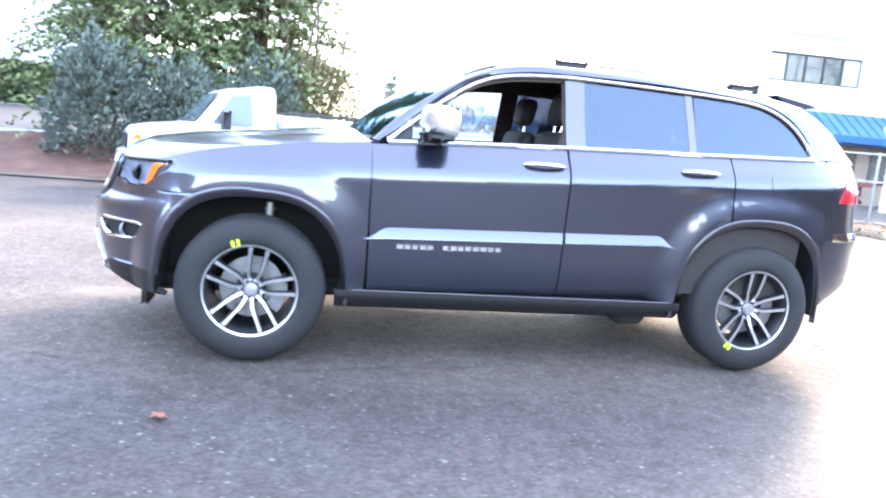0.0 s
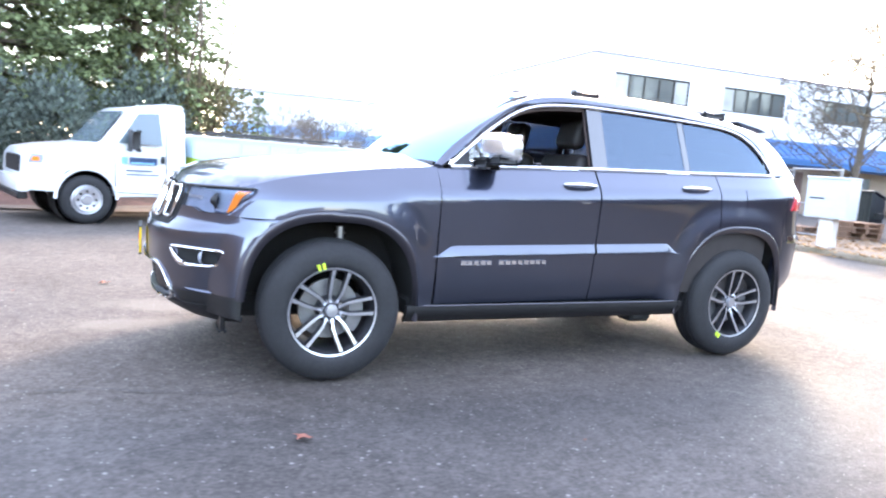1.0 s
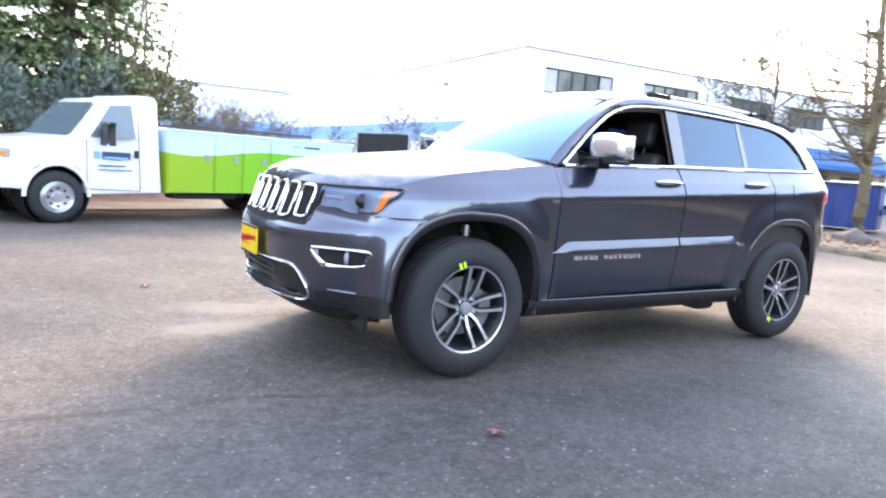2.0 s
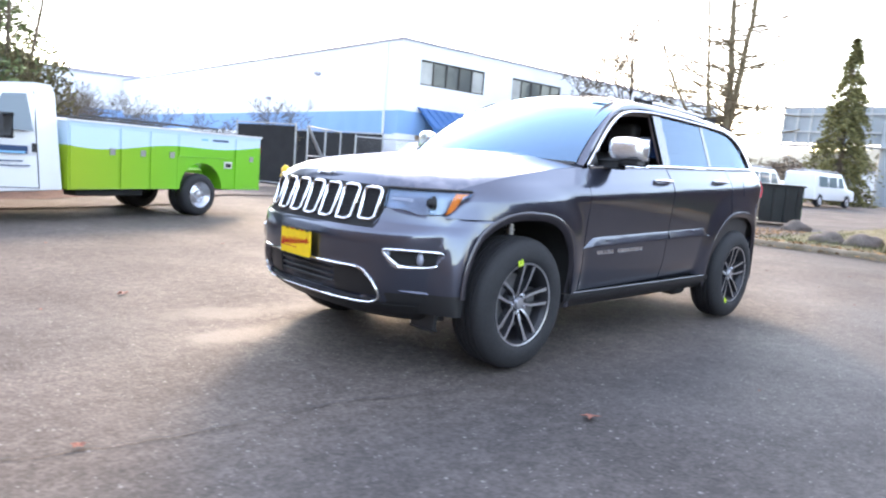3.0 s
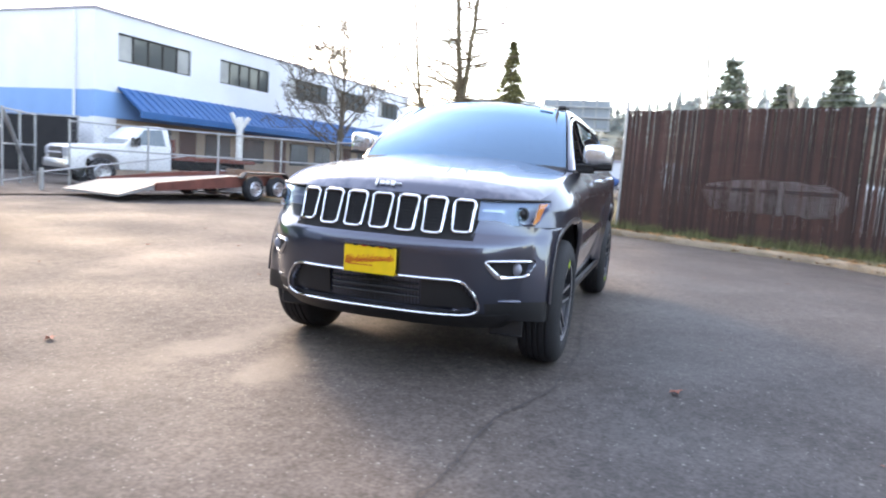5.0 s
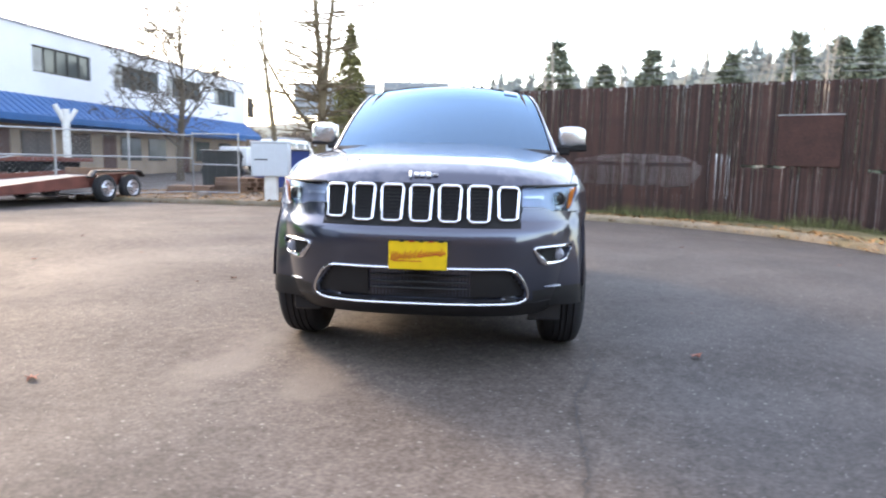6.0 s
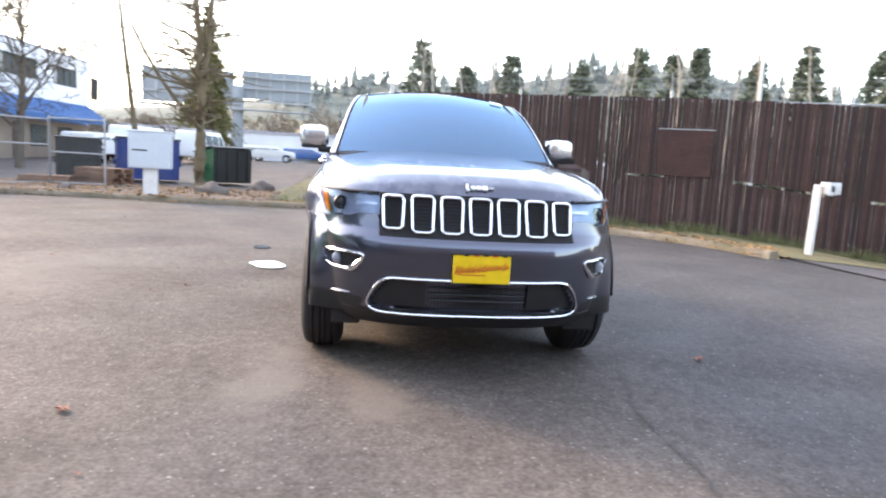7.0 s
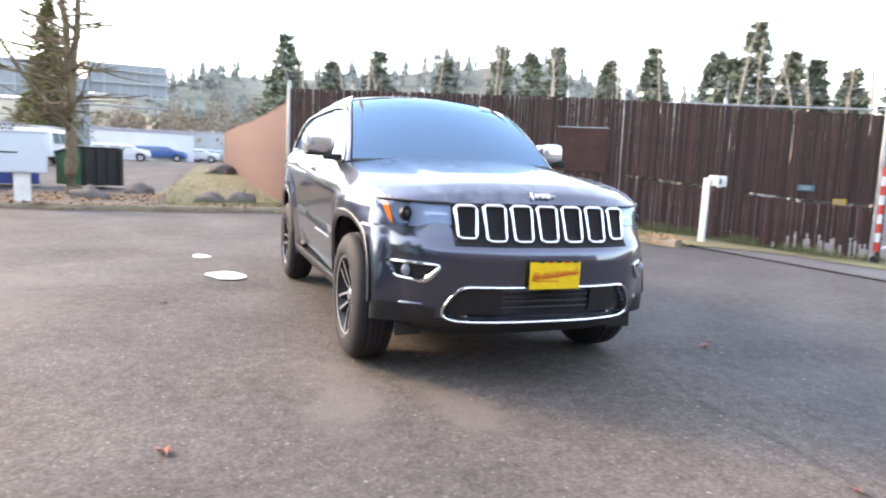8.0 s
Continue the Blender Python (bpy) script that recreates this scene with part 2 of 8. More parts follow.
# ---- the sport utility vehicle: x to the rear from the front axle, its left side at -y ----
XF = curve([0.30, 0.36, 0.42, 0.55, 0.70, 0.77, 0.80, 0.83, 0.92, 1.00, 1.05], [-0.74, -0.84, -0.895, -0.915, -0.92, -0.908, -0.884, -0.852, -0.816, -0.79, -0.765])
XR = curve([0.36, 0.45, 0.55, 0.82, 0.90, 1.25], [3.72, 3.84, 3.90, 3.90, 3.86, 3.80])
UP = curve([0, 0.03, 0.07, 0.12, 0.18, 0.24, 0.34], [0, 0.006, 0.022, 0.056, 0.096, 0.135, 0.22])
DOWN = curve([0, 0.1, 0.3, 0.5, 0.6, 0.70], [0, 0.008, 0.024, 0.042, 0.062, 0.10])
X0F, X0R = 0.12, 2.85
ARCHES = ((0.0, 0.490, 0.355, 0.553), (2.890, 0.488, 0.355, 0.570))


def crease(x):
    return 1.013 + 0.045 * (x - 0.63)


def arch_metric(x, z, a):
    c, hw, z0, h = a
    return ((abs(x - c) / hw) ** 2.6 + (max(z - z0, 0.0) / h) ** 2.6) ** (1 / 2.6)


def arch_top(x, a):
    c, hw, z0, h = a
    t = abs(x - c) / hw
    return z0 + h * (1 - t ** 2.6) ** (1 / 2.6) if t < 1 else z0


def half_width(x, z):
    d = z - crease(x)
    y = 0.925 - (UP(d) if d > 0 else DOWN(-d))
    if x < X0F:
        t = min(1.0, (X0F - x) / (X0F - XF(min(z, 1.05))))
        y *= max(0.0, 1 - t ** 2.9) ** (1 / 2.9)
    if x > X0R:
        t = min(1.0, (x - X0R) / (XR(z) - X0R))
        y *= max(0.0, 1 - t ** 3.4) ** (1 / 3.4)
    for a in ARCHES:
        m = arch_metric(x, z, a)
        y += max(0.032, 0.905 - y) * (1 - step(1.0, 1.36, m))
    return y


def front_point(y, z):
    """The point of the nose at y across and z up."""
    d = z - crease(0)
    w = 0.925 - (UP(d) if d > 0 else DOWN(-d))
    t = min(1.0, abs(y) / w)
    return X0F - (X0F - XF(z)) * (1 - t ** 2.9) ** (1 / 2.9)


def arc_front(a, z):
    """The point of the nose by an angle from its middle (0) to the flank (90 degrees)."""
    d = z - crease(0)
    w = 0.925 - (UP(d) if d > 0 else DOWN(-d))
    x = X0F - (X0F - XF(z)) * math.cos(a) ** (2 / 2.9)
    y = w * math.sin(a) ** (2 / 2.9)
    for ar in ARCHES[:1]:
        y += max(0.030, 0.890 - y) * (1 - step(1.0, 1.30, arch_metric(x, z, ar)))
    return x, y


def arc_rear(a, z):
    d = z - crease(3)
    w = 0.925 - (UP(d) if d > 0 else DOWN(-d))
    return X0R + (XR(z) - X0R) * max(0.0, math.cos(a)) ** (2 / 3.4), w * math.sin(a) ** (2 / 3.4)


BELT = curve([0.55, 0.68, 1.67, 2.45, 3.2, 3.7], [1.196, 1.206, 1.253, 1.278, 1.305, 1.316])
DLO = curve([0.66, 0.78, 0.90, 1.02, 1.14, 1.25, 1.36, 1.52, 1.70, 2.42, 2.80, 2.95, 3.06, 3.14, 3.20, 3.25],
            [1.208, 1.304, 1.402, 1.488, 1.560, 1.602, 1.625, 1.640, 1.647, 1.632, 1.612, 1.582, 1.530, 1.464, 1.388, 1.307])
FENDER_TOP = curve([-0.62, -0.50, -0.40, -0.2, 0.0, 0.3, 0.62], [1.000, 1.018, 1.048, 1.100, 1.134, 1.172, 1.199])


def glass_width(x, z):
    b = half_width(x, BELT(x)) if x < 3.2 else half_width(3.2, BELT(3.2)) - 0.12 * (x - 3.2)
    return b - 0.008 - (z - BELT(x)) * 0.37


def side_panel(x0, x1, low, high, s, nu=40, nv=24, width=None, thick=0.012, lift=0.0, bend=lambda z: 0.0, ease=False):
    width = width or half_width

    def f(u, v):
        if ease:
            u = 0.5 - 0.5 * math.cos(math.pi * u)
        x = x0 + (x1 - x0) * u
        z = low(x) + (high(x) - low(x)) * v
        x += bend(z)
        return x, s * width(x, z), z
    return done(sheet(f, nu, nv, thick, lift=lift))


suv = thing("suv", None, "dark grey metallic sport utility vehicle on asphalt, driver window open", "car")

# doors, fenders and quarters
def door_handle(parent, x, z, s):
    bm = bmesh.new()
    y = half_width(x, z)
    pts = []
    for k in range(13):
        t = k / 12
        xx = x - 0.115 + 0.23 * t
        pts.append((xx, s * (half_width(xx, z) + 0.004 + 0.034 * math.sin(math.pi * t) ** 0.4), z + 0.004 * math.sin(math.pi * t)))
    pipe(bm, pts, [0.010 + 0.010 * math.sin(math.pi * k / 12) ** 0.5 for k in range(13)], 10, squash=0.75)
    part("door_handle", done(bm), CHROME, parent, "chrome pull handle")
    bm = bmesh.new()
    box(bm, x - 0.055, x + 0.055, s * (y - 0.012), s * (y + 0.002), z - 0.030, z + 0.004, 0.004)
    part("handle_recess", done(bm), BLACKTRIM, parent)


def moulding(parent, x0, x1, s, tip0, tip1):
    def prof(x):
        a = step(x0, x0 + 0.13, x) if tip0 else 1.0
        b = 1 - step(x1 - 0.12, x1, x) if tip1 else 1.0
        return max(0.06, min(a, b))

    def f(u, v):
        x = x0 + (x1 - x0) * u
        h = prof(x)
        zb = 0.688 + 0.027 * (x - 0.56)
        z = zb + 0.066 * h * v
        out = 0.024 * h * (1 - v) ** 0.9 if v > 0.12 else 0.024 * h * (v / 0.12) ** 0.5 * 0.96
        return x, s * (half_width(x, z) + out), z
    part("side_moulding", done(sheet(f, 40, 10, 0.010)), PAINT, parent)


def x0_front(ca, c):
    """The leading half of the front arch, where the bumper wraps round."""
    return ca < 0 and c < 1


def behind_lamp(x, z):
    """The fender's half width, let in behind the headlamp."""
    y = half_width(x, z)
    return y - 0.034 * (1 - step(0.838, 0.846, y)) * step(lamp_low(y) - 0.004, lamp_low(y) + 0.008, z) * (1 - step(1.008, 1.02, z))


# headlamp outline on the nose
def lamp_low(y):
    a = abs(y)
    return 0.904 - 0.022 * step(0.62, 0.70, a) + 0.085 * step(0.785, 0.845, a)


def lamp_high(y):
    return 1.004 + 0.006 * step(0.6, 0.85, abs(y))


for s in (-1, 1):
    fender = part("fender", side_panel(-0.60, 0.583, lambda x: max(arch_top(x, ARCHES[0]), 0.873 if x < -0.3 else 0.405), lambda x: FENDER_TOP(x), s, 90, 26, ease=True, width=behind_lamp), PAINT, suv)
    fd = part("front_door", side_panel(0.590, 1.672, lambda x: 0.412, lambda x: BELT(x) - 0.012, s, 44, 40, bend=lambda z: 0.02 * (0.9 - z)), PAINT, suv)
    rd = part("rear_door", side_panel(1.679, 2.672, lambda x: max(0.412, arch_top(x, ARCHES[1]) + 0.004 if x > 2.403 else 0.412), lambda x: BELT(x) - 0.012, s, 60, 40, bend=lambda z: 0.02 * (0.9 - z) * (1 if z < 0.9 else 0)), PAINT, suv)
    qp = part("quarter_panel", side_panel(2.680, 3.60, lambda x: arch_top(x, ARCHES[1]) if x < 3.34 else 0.835, lambda x: BELT(x) - 0.012 if x < 3.3 else BELT(3.3) - 0.012, s, 70, 26, ease=True), PAINT, suv)
    door_handle(fd, 1.527, 1.148, s)
    door_handle(rd, 2.462, 1.177, s)
    moulding(fd, 0.565, 1.668, s, True, False)
    moulding(rd, 1.685, 2.365, s, False, True)
    # model name strip: small raised bars
    for k, wd in enumerate((0.036, 0.03, 0.03, 0.034, 0.03, 0, 0.03, 0.034, 0.03, 0.03, 0.034, 0.034, 0.03, 0.03)):
        if wd:
            xx = 0.745 + k * 0.042
            bm = bmesh.new()
            yy = half_width(xx, 0.657)
            box(bm, xx, xx + wd, s * (yy - 0.004), s * (yy + 0.005), 0.643 + 0.02 * (xx - 0.745), 0.669 + 0.02 * (xx - 0.745), 0.002)
            part("badge_bar", done(bm), CHROME, fd)
    # fuel flap outline
    if s < 0:
        bm = side_panel(2.915, 3.125, lambda x: 1.075, lambda x: 1.188, s, 10, 8, thick=0.004, lift=0.003)
        part("fuel_flap", bm, PAINT, qp)
    # wheel arch trims
    for a, nm in ((ARCHES[0], "front"), (ARCHES[1], "rear")):
        c, hw, z0, h = a

        def f(u, v, c=c, hw=hw, z0=z0, h=h, a=a):
            ang = math.pi * (0.968 - 0.978 * u if c < 1 else 1.01 - 1.02 * u)
            ca, sa = math.cos(ang), math.sin(ang)
            e = abs(ca) ** 8
            w = 0.100 if x0_front(ca, c) else 0.086
            sc = 0.938 + 0.02 * e * (0 if x0_front(ca, c) else 1) + (w - 0.02 * e * (0 if x0_front(ca, c) else 1)) * v
            x = c + hw * sc * math.copysign(abs(ca) ** (2 / 2.6), ca)
            z = z0 + h * sc * math.copysign(abs(sa) ** (2 / 2.6), sa)
            y = half_width(x, max(z, 0.36)) if c < 1 or x < 3.2 else half_width(x, max(z, 0.40))
            y0 = 0.915 if abs(x - c) < 0.3 else 0.90
            y = (max(y, y0) - 0.024 * e) if not x0_front(ca, c) else max(y * 0.992, 0.888 - 0.05 * e)
            return x, s * (y + 0.016 - 0.05 * (1 - v) ** 2 * 0.5 - 0.01 * v ** 4), z
        part("wheel_arch_trim", done(sheet(f, 60, 6, 0.03)), FLARE, suv)
        # wheel well
        bm = bmesh.new()
        prof = []
        ring = []
        for k in range(25):
            an = math.pi * (1 - k / 24)
            x = c + hw * 0.97 * math.copysign(abs(math.cos(an)) ** (2 / 2.6), math.cos(an))
            z = z0 + h * 0.97 * math.copysign(abs(math.sin(an)) ** (2 / 2.6), math.sin(an))
            ring.append((x, z))
        A = [bm.verts.new((x, s * 0.90, z)) for x, z in ring]
        B = [bm.verts.new((x, s * 0.52, z)) for x, z in ring]
        for k in range(24):
            bm.faces.new((A[k], A[k + 1], B[k + 1], B[k]))
        bm.faces.new(B)
        part("wheel_well", done(bm), WELL, suv)
    # sill
    def sill(u, v):
        x = 0.43 + (2.45 - 0.43) * u
        z = 0.302 + 0.104 * v
        return x, s * (0.840 + 0.058 * math.sin(math.pi * 0.5 * min(1, v * 1.25))), z
    sl = part("sill", done(sheet(sill, 30, 8, 0.03)), BLACKTRIM, suv)
    bm = bmesh.new()
    pipe(bm, [(0.52 + k * 0.062, s * 0.896, 0.406) for k in range(31)], 0.006, 6)
    part("sill_strip", done(bm), FLARE, sl)
    # side window surround, glass, pillars
    path = []
    for k in range(60):
        x = 0.665 + (3.25 - 0.665) * k / 59
        path.append((x, DLO(x)))
    lowp = [3.25 - (3.25 - 0.665) * k / 30 for k in range(31)]
    bm = bmesh.new()
    pts = [(x, s * (glass_width(x, z) + 0.006), z) for x, z in path]
    pipe(bm, pts, 0.013, 8, squash=0.9)
    part("window_surround", done(bm), CHROME, suv)
    bm = bmesh.new()
    pipe(bm, [(x, s * (half_width(min(x, 3.2), BELT(x) - 0.006) - 0.12 * max(0, x - 3.2) + 0.002), BELT(x)) for x in lowp], 0.013, 8)
    part("belt_strip", done(bm), CHROME, suv)
    gw = lambda x, z: glass_width(x, z) - 0.004
    part("rear_door_glass", side_panel(1.775, 2.428, lambda x: BELT(x), lambda x: DLO(x), s, 16, 14, gw, 0.004, bend=lambda z: 0.05 * (z - 1.24) * -0.35), GLASS_PRIV, suv, "dark tinted window")
    part("quarter_glass", side_panel(2.466, 3.245, lambda x: BELT(x), lambda x: max(DLO(x), BELT(x) + 0.004), s, 30, 14, gw, 0.004), GLASS_PRIV, suv, "dark tinted window")
    if s > 0:
        part("front_door_glass", side_panel(0.70, 1.672, lambda x: BELT(x), lambda x: max(DLO(x), BELT(x) + 0.004), s, 24, 14, gw, 0.004), GLASS_CLEAR, suv)
    part("middle_pillar", side_panel(1.668, 1.782, lambda x: BELT(x) - 0.005, lambda x: DLO(x), s, 6, 14, gw, 0.03, lift=0.003), GLOSSBLACK, suv)
    part("rear_pillar_trim", side_panel(2.424, 2.470, lambda x: BELT(x) - 0.005, lambda x: DLO(x), s, 4, 14, gw, 0.02, lift=0.003, bend=lambda z: -0.04 * (z - 1.24)), GLOSSBLACK, suv)
    bm = side_panel(0.668, 0.80, lambda x: BELT(x) - 0.004, lambda x: DLO(x), s, 6, 8, gw, 0.02, lift=0.003)
    part("mirror_sail", bm, BLACKTRIM, suv)

# cant rail, pillars beside windscreen and tailgate
RAIL_A = [(0.615, 1.207), (0.72, 1.282), (0.84, 1.380), (0.98, 1.485), (1.12, 1.575), (1.30, 1.635), (1.60, 1.666), (2.10, 1.668), (2.60, 1.648), (2.90, 1.620), (3.07, 1.558), (3.19, 1.452), (3.27, 1.307)]
RAIL_B = [(0.585, 0.785, 1.214), (0.70, 0.758, 1.326), (0.84, 0.728, 1.436), (1.00, 0.696, 1.540), (1.16, 0.664, 1.624), (1.36, 0.626, 1.688), (1.62, 0.600, 1.717), (2.10, 0.584, 1.722), (2.60, 0.576, 1.706), (2.95, 0.582, 1.677), (3.20, 0.624, 1.630), (3.41, 0.657, 1.520), (3.62, 0.705, 1.300)]
_t = list(range(13))
ax, az_ = curve(_t, [p[0] for p in RAIL_A]), curve(_t, [p[1] for p in RAIL_A])
bx, by, bz = (curve(_t, [p[k] for p in RAIL_B]) for k in range(3))
for s in (-1, 1):
    def rail(u, v):
        t = 12 * u
        A = Vector((ax(t), glass_width(ax(t), az_(t)) + 0.004, az_(t)))
        B = Vector((bx(t), by(t), bz(t)))
        p = A.lerp(B, v) + Vector((0, 0.6, 0.5)) * 0.016 * math.sin(math.pi * v) * min(1, 0.35 + u * 3)
        return p.x, s * p.y, p.z
    part("cant_rail", done(sheet(rail, 84, 10, 0.02)), PAINT, suv)


def roof(u, v):
    w = 2 * v - 1
    t = 5.25 + (10.3 - 5.25) * u
    x = bx(t) - 0.085 * (1 - w * w) * (1 - u) + 0.06 * (1 - w * w) * u
    crown = 0.052 * (1 - abs(w) ** 2.4)
    return x, w * by(t), bz(t) + crown * (1 - 0.5 * u)


roof_ob = part("roof", done(sheet(roof, 40, 30, 0.02)), PAINT, suv)


def screen(u, v):
    w = 2 * v - 1
    t = 0.05 + 5.15 * u
    x, y, z = bx(t), by(t) - 0.012, bz(t)
    x -= (0.135 - 0.05 * u) * (1 - w * w)
    z += 0.040 * (1 - w * w) * u + 0.012 * (1 - w * w)
    return x, w * y, z - 0.004


part("windscreen", done(sheet(lambda u, v: screen(0.945 * u, v), 24, 24, 0.005)), GLASS_WIND, suv, "windscreen mirroring the sky")
part("roof_header", done(sheet(lambda u, v: screen(0.949 + 0.060 * u, v), 6, 24, 0.008)), PAINT, suv)
part("windscreen_edge", done(sheet(lambda u, v: (lambda p: (p[0] - 0.012, p[1], p[2] + 0.003))(screen(0.03 * u - 0.01, v)), 2, 24, 0.02)), BLACKTRIM, suv)
part("inspection_sticker", done(sheet(lambda u, v: (lambda p: (p[0] - 0.010, p[1], p[2] + 0.012))(screen(0.86 + 0.055 * u, 0.07 + 0.085 * v)), 4, 8, 0.002)), WHITEPAPER, suv, "small white paper sticker")


def tail_glass(u, v):
    w = 2 * v - 1
    t = 10.4 + 1.6 * u
    return bx(t) + 0.07 * (1 - w * w), w * (by(t) - 0.005), bz(t) + 0.02 * (1 - w * w)


part("tailgate_glass", done(sheet(tail_glass, 12, 20, 0.006)), GLASS_PRIV, suv)
bm = bmesh.new()
slab(bm, [(3.10, 1.690), (3.34, 1.654), (3.40, 1.636), (3.34, 1.624), (3.15, 1.652)], "y", -0.58, 0.58)
part("roof_spoiler", done(bm), PAINT, suv)
for s in (-1, 1):
    bm = bmesh.new()
    pts = [(1.66 + 1.30 * k / 24, s * (0.540 - 0.01 * k / 24), 1.741 + 0.008 * math.sin(math.pi * k / 24) ** 0.35 - 0.024 * (k / 24) ** 2) for k in range(25)]
    pipe(bm, pts, 0.016, 8, squash=0.8)
    rr = part("roof_rail", done(bm), SATIN, suv, "silver roof rail with black feet")
    for xx in (1.74, 2.88):
        bm = bmesh.new()
        box(bm, xx - 0.09, xx + 0.09, s * 0.522, s * 0.556, 1.717 if xx < 2 else 1.697, 1.752 if xx < 2 else 1.728, 0.012, seg=2)
        part("rail_foot", done(bm), BLACKTRIM, rr)

# bonnet
def bonnet(u, v):
    w = 2 * v - 1
    xe = -0.505 + (0.665 + 0.505) * u
    he = FENDER_TOP(xe)
    ye = half_width(xe, he) - 0.005
    y = w * ye
    xf = front_point(y * 0.985, 1.03)
    xr = 0.455 + 0.17 * w * w
    x = xf + (xr - xf) * u
    hc = 1.035 + 0.064 * min(1, u / 0.12) ** 0.55 + 0.103 * u ** 0.8 + 0.053 * u
    z = he + (hc - he) * (1 - abs(w) ** 2.6)
    z += 0.010 * (1 - step(0.56, 0.66, abs(w))) * step(0.08, 0.35, u)
    z -= 0.018 * max(0, 1 - u / 0.03) ** 2 * (1 - abs(w) ** 6)
    return x, y, z


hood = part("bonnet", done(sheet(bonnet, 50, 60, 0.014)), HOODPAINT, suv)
def on_bonnet(u):
    """A frame on the bonnet's middle line: x up its slope, z along its normal."""
    p, q = Vector(bonnet(u, 0.5)), Vector(bonnet(u + 0.01, 0.5))
    ex = (q - p).normalized()
    ey = Vector((0, 1, 0))
    ez = ex.cross(ey).normalized()
    return Matrix((( ex.x, ey.x, ez.x, p.x), (ex.y, ey.y, ez.y, p.y), (ex.z, ey.z, ez.z, p.z), (0, 0, 0, 1)))


bm = bmesh.new()
for y0, hgt, wdt in ((0.066, 0.050, 0.014), (0.036, 0.028, 0.026), (0.004, 0.028, 0.026), (-0.030, 0.034, 0.028), (-0.064, 0.010, 0.034)):
    box(bm, -hgt / 2, hgt / 2, y0 - wdt / 2, y0 + wdt / 2, 0.0, 0.014, 0.004, m=on_bonnet(0.016))
part("maker_badge", done(bm), BADGE, hood, "small chrome maker badge")

# nose
def opening(y, z):
    """How deep the lower intake and the fog pockets are let in."""
    a = max(abs(y) / (0.585 - 0.10 * step(0.44, 0.60, z)), abs(z - 0.490) / 0.088)
    d = 0.05 * (1 - step(0.90, 1.0, a))
    fy, fz = abs(y) - 0.705, z - 0.648
    b = max(abs(fy) / max(0.03, 0.092 + 0.5 * fz), abs(fz) / 0.040)
    return d + 0.028 * (1 - step(0.9, 1.02, b))


def nose_limit(z):
    """The angle at which the nose's flank ends, at the wheel arch."""
    c, hw, z0, h = ARCHES[0]
    q = min(1.0, max(0.0, (z - z0) / h))
    xt = min(-0.29, -0.965 * hw * (1 - q ** 2.6) ** (1 / 2.6))
    return math.acos(min(1.0, (X0F - xt) / (X0F - XF(z))) ** 1.45)


def nose(u, v, top=None):
    a = (2 * u - 1)
    yt = arc_front(abs(a) * nose_limit(0.86), 0.86)[1]
    zl = 0.335 + 0.02 * abs(a)
    zu = 0.797 + (min(lamp_low(yt), 0.886 if yt > 0.7 else 1.0) - 0.801) * step(0.515, 0.532, yt)
    z = zl + (0.797 - zl) * min(1.0, v / 0.8) + (zu - 0.797) * max(0.0, v - 0.8) / 0.2
    x, y = arc_front(abs(a) * nose_limit(z), z)
    x += opening(y, z)
    y -= 0.004 * step(0.862, 0.87, z) * step(0.82, 0.85, yt)
    return x, math.copysign(y, a), z


bm = done(sheet(nose, 220, 60, 0.02))
for f in bm.faces:                               # the lower valance is unpainted
    c = f.calc_center_median()
    f.material_index = int(c.z < (0.462 if abs(c.y) > 0.60 else 0.405))
bumper = part("front_bumper", bm, [PAINT, BLACKTRIM], suv, "painted bumper over a dark lower valance")


def on_nose(y, z, out=0.0):
    """A point on the nose, let in or out along its normal."""
    e = 0.004
    px = front_point(y, z)
    n = Vector((1, -(front_point(y + e, z) - front_point(y - e, z)) / (2 * e), -(front_point(y, z + e) - front_point(y, z - e)) / (2 * e))).normalized()
    return Vector((px, y, z)) - n * out


def nose_patch(y0, y1, low, high, out, thick, nu=24, nv=8, sink=False):
    def f(u, v):
        y = y0 + (y1 - y0) * u
        z = low(y) + (high(y) - low(y)) * v
        p = on_nose(y, z, out)
        if sink:
            p.x += opening(y, z)
        return p
    return done(sheet(f, nu, nv, thick))


# lower lip, dark
part("lower_lip", nose_patch(-0.735, 0.735, lambda y: 0.300, lambda y: 0.392, 0.004, 0.03, 40, 4), BLACKTRIM, bumper)
for s in (-1, 1):
    bm = bmesh.new()
    box(bm, -0.56, -0.535, s * 0.60, s * 0.76, 0.262, 0.350, 0.010)
    part("air_deflector", done(bm), BLACKTRIM, bumper)
part("lower_intake", nose_patch(-0.555, 0.555, lambda y: 0.416, lambda y: 0.572, 0.0, 0.01, 60, 24, sink=True), WELL, bumper, "black mesh lower intake")
for s in (-1, 1):
    part("intake_side_panel", nose_patch(s * 0.275, s * 0.560, lambda y: 0.420, lambda y: 0.568, -0.032, 0.006, 20, 6), BLACKTRIM, bumper)
for k in range(3):
    bm = bmesh.new()
    zz = 0.462 + 0.036 * k
    pipe(bm, [on_nose(-0.26 + 0.52 * j / 12, zz, -0.035) for j in range(13)], 0.006, 6)
    part("intake_slat", done(bm), BLACKTRIM, bumper)


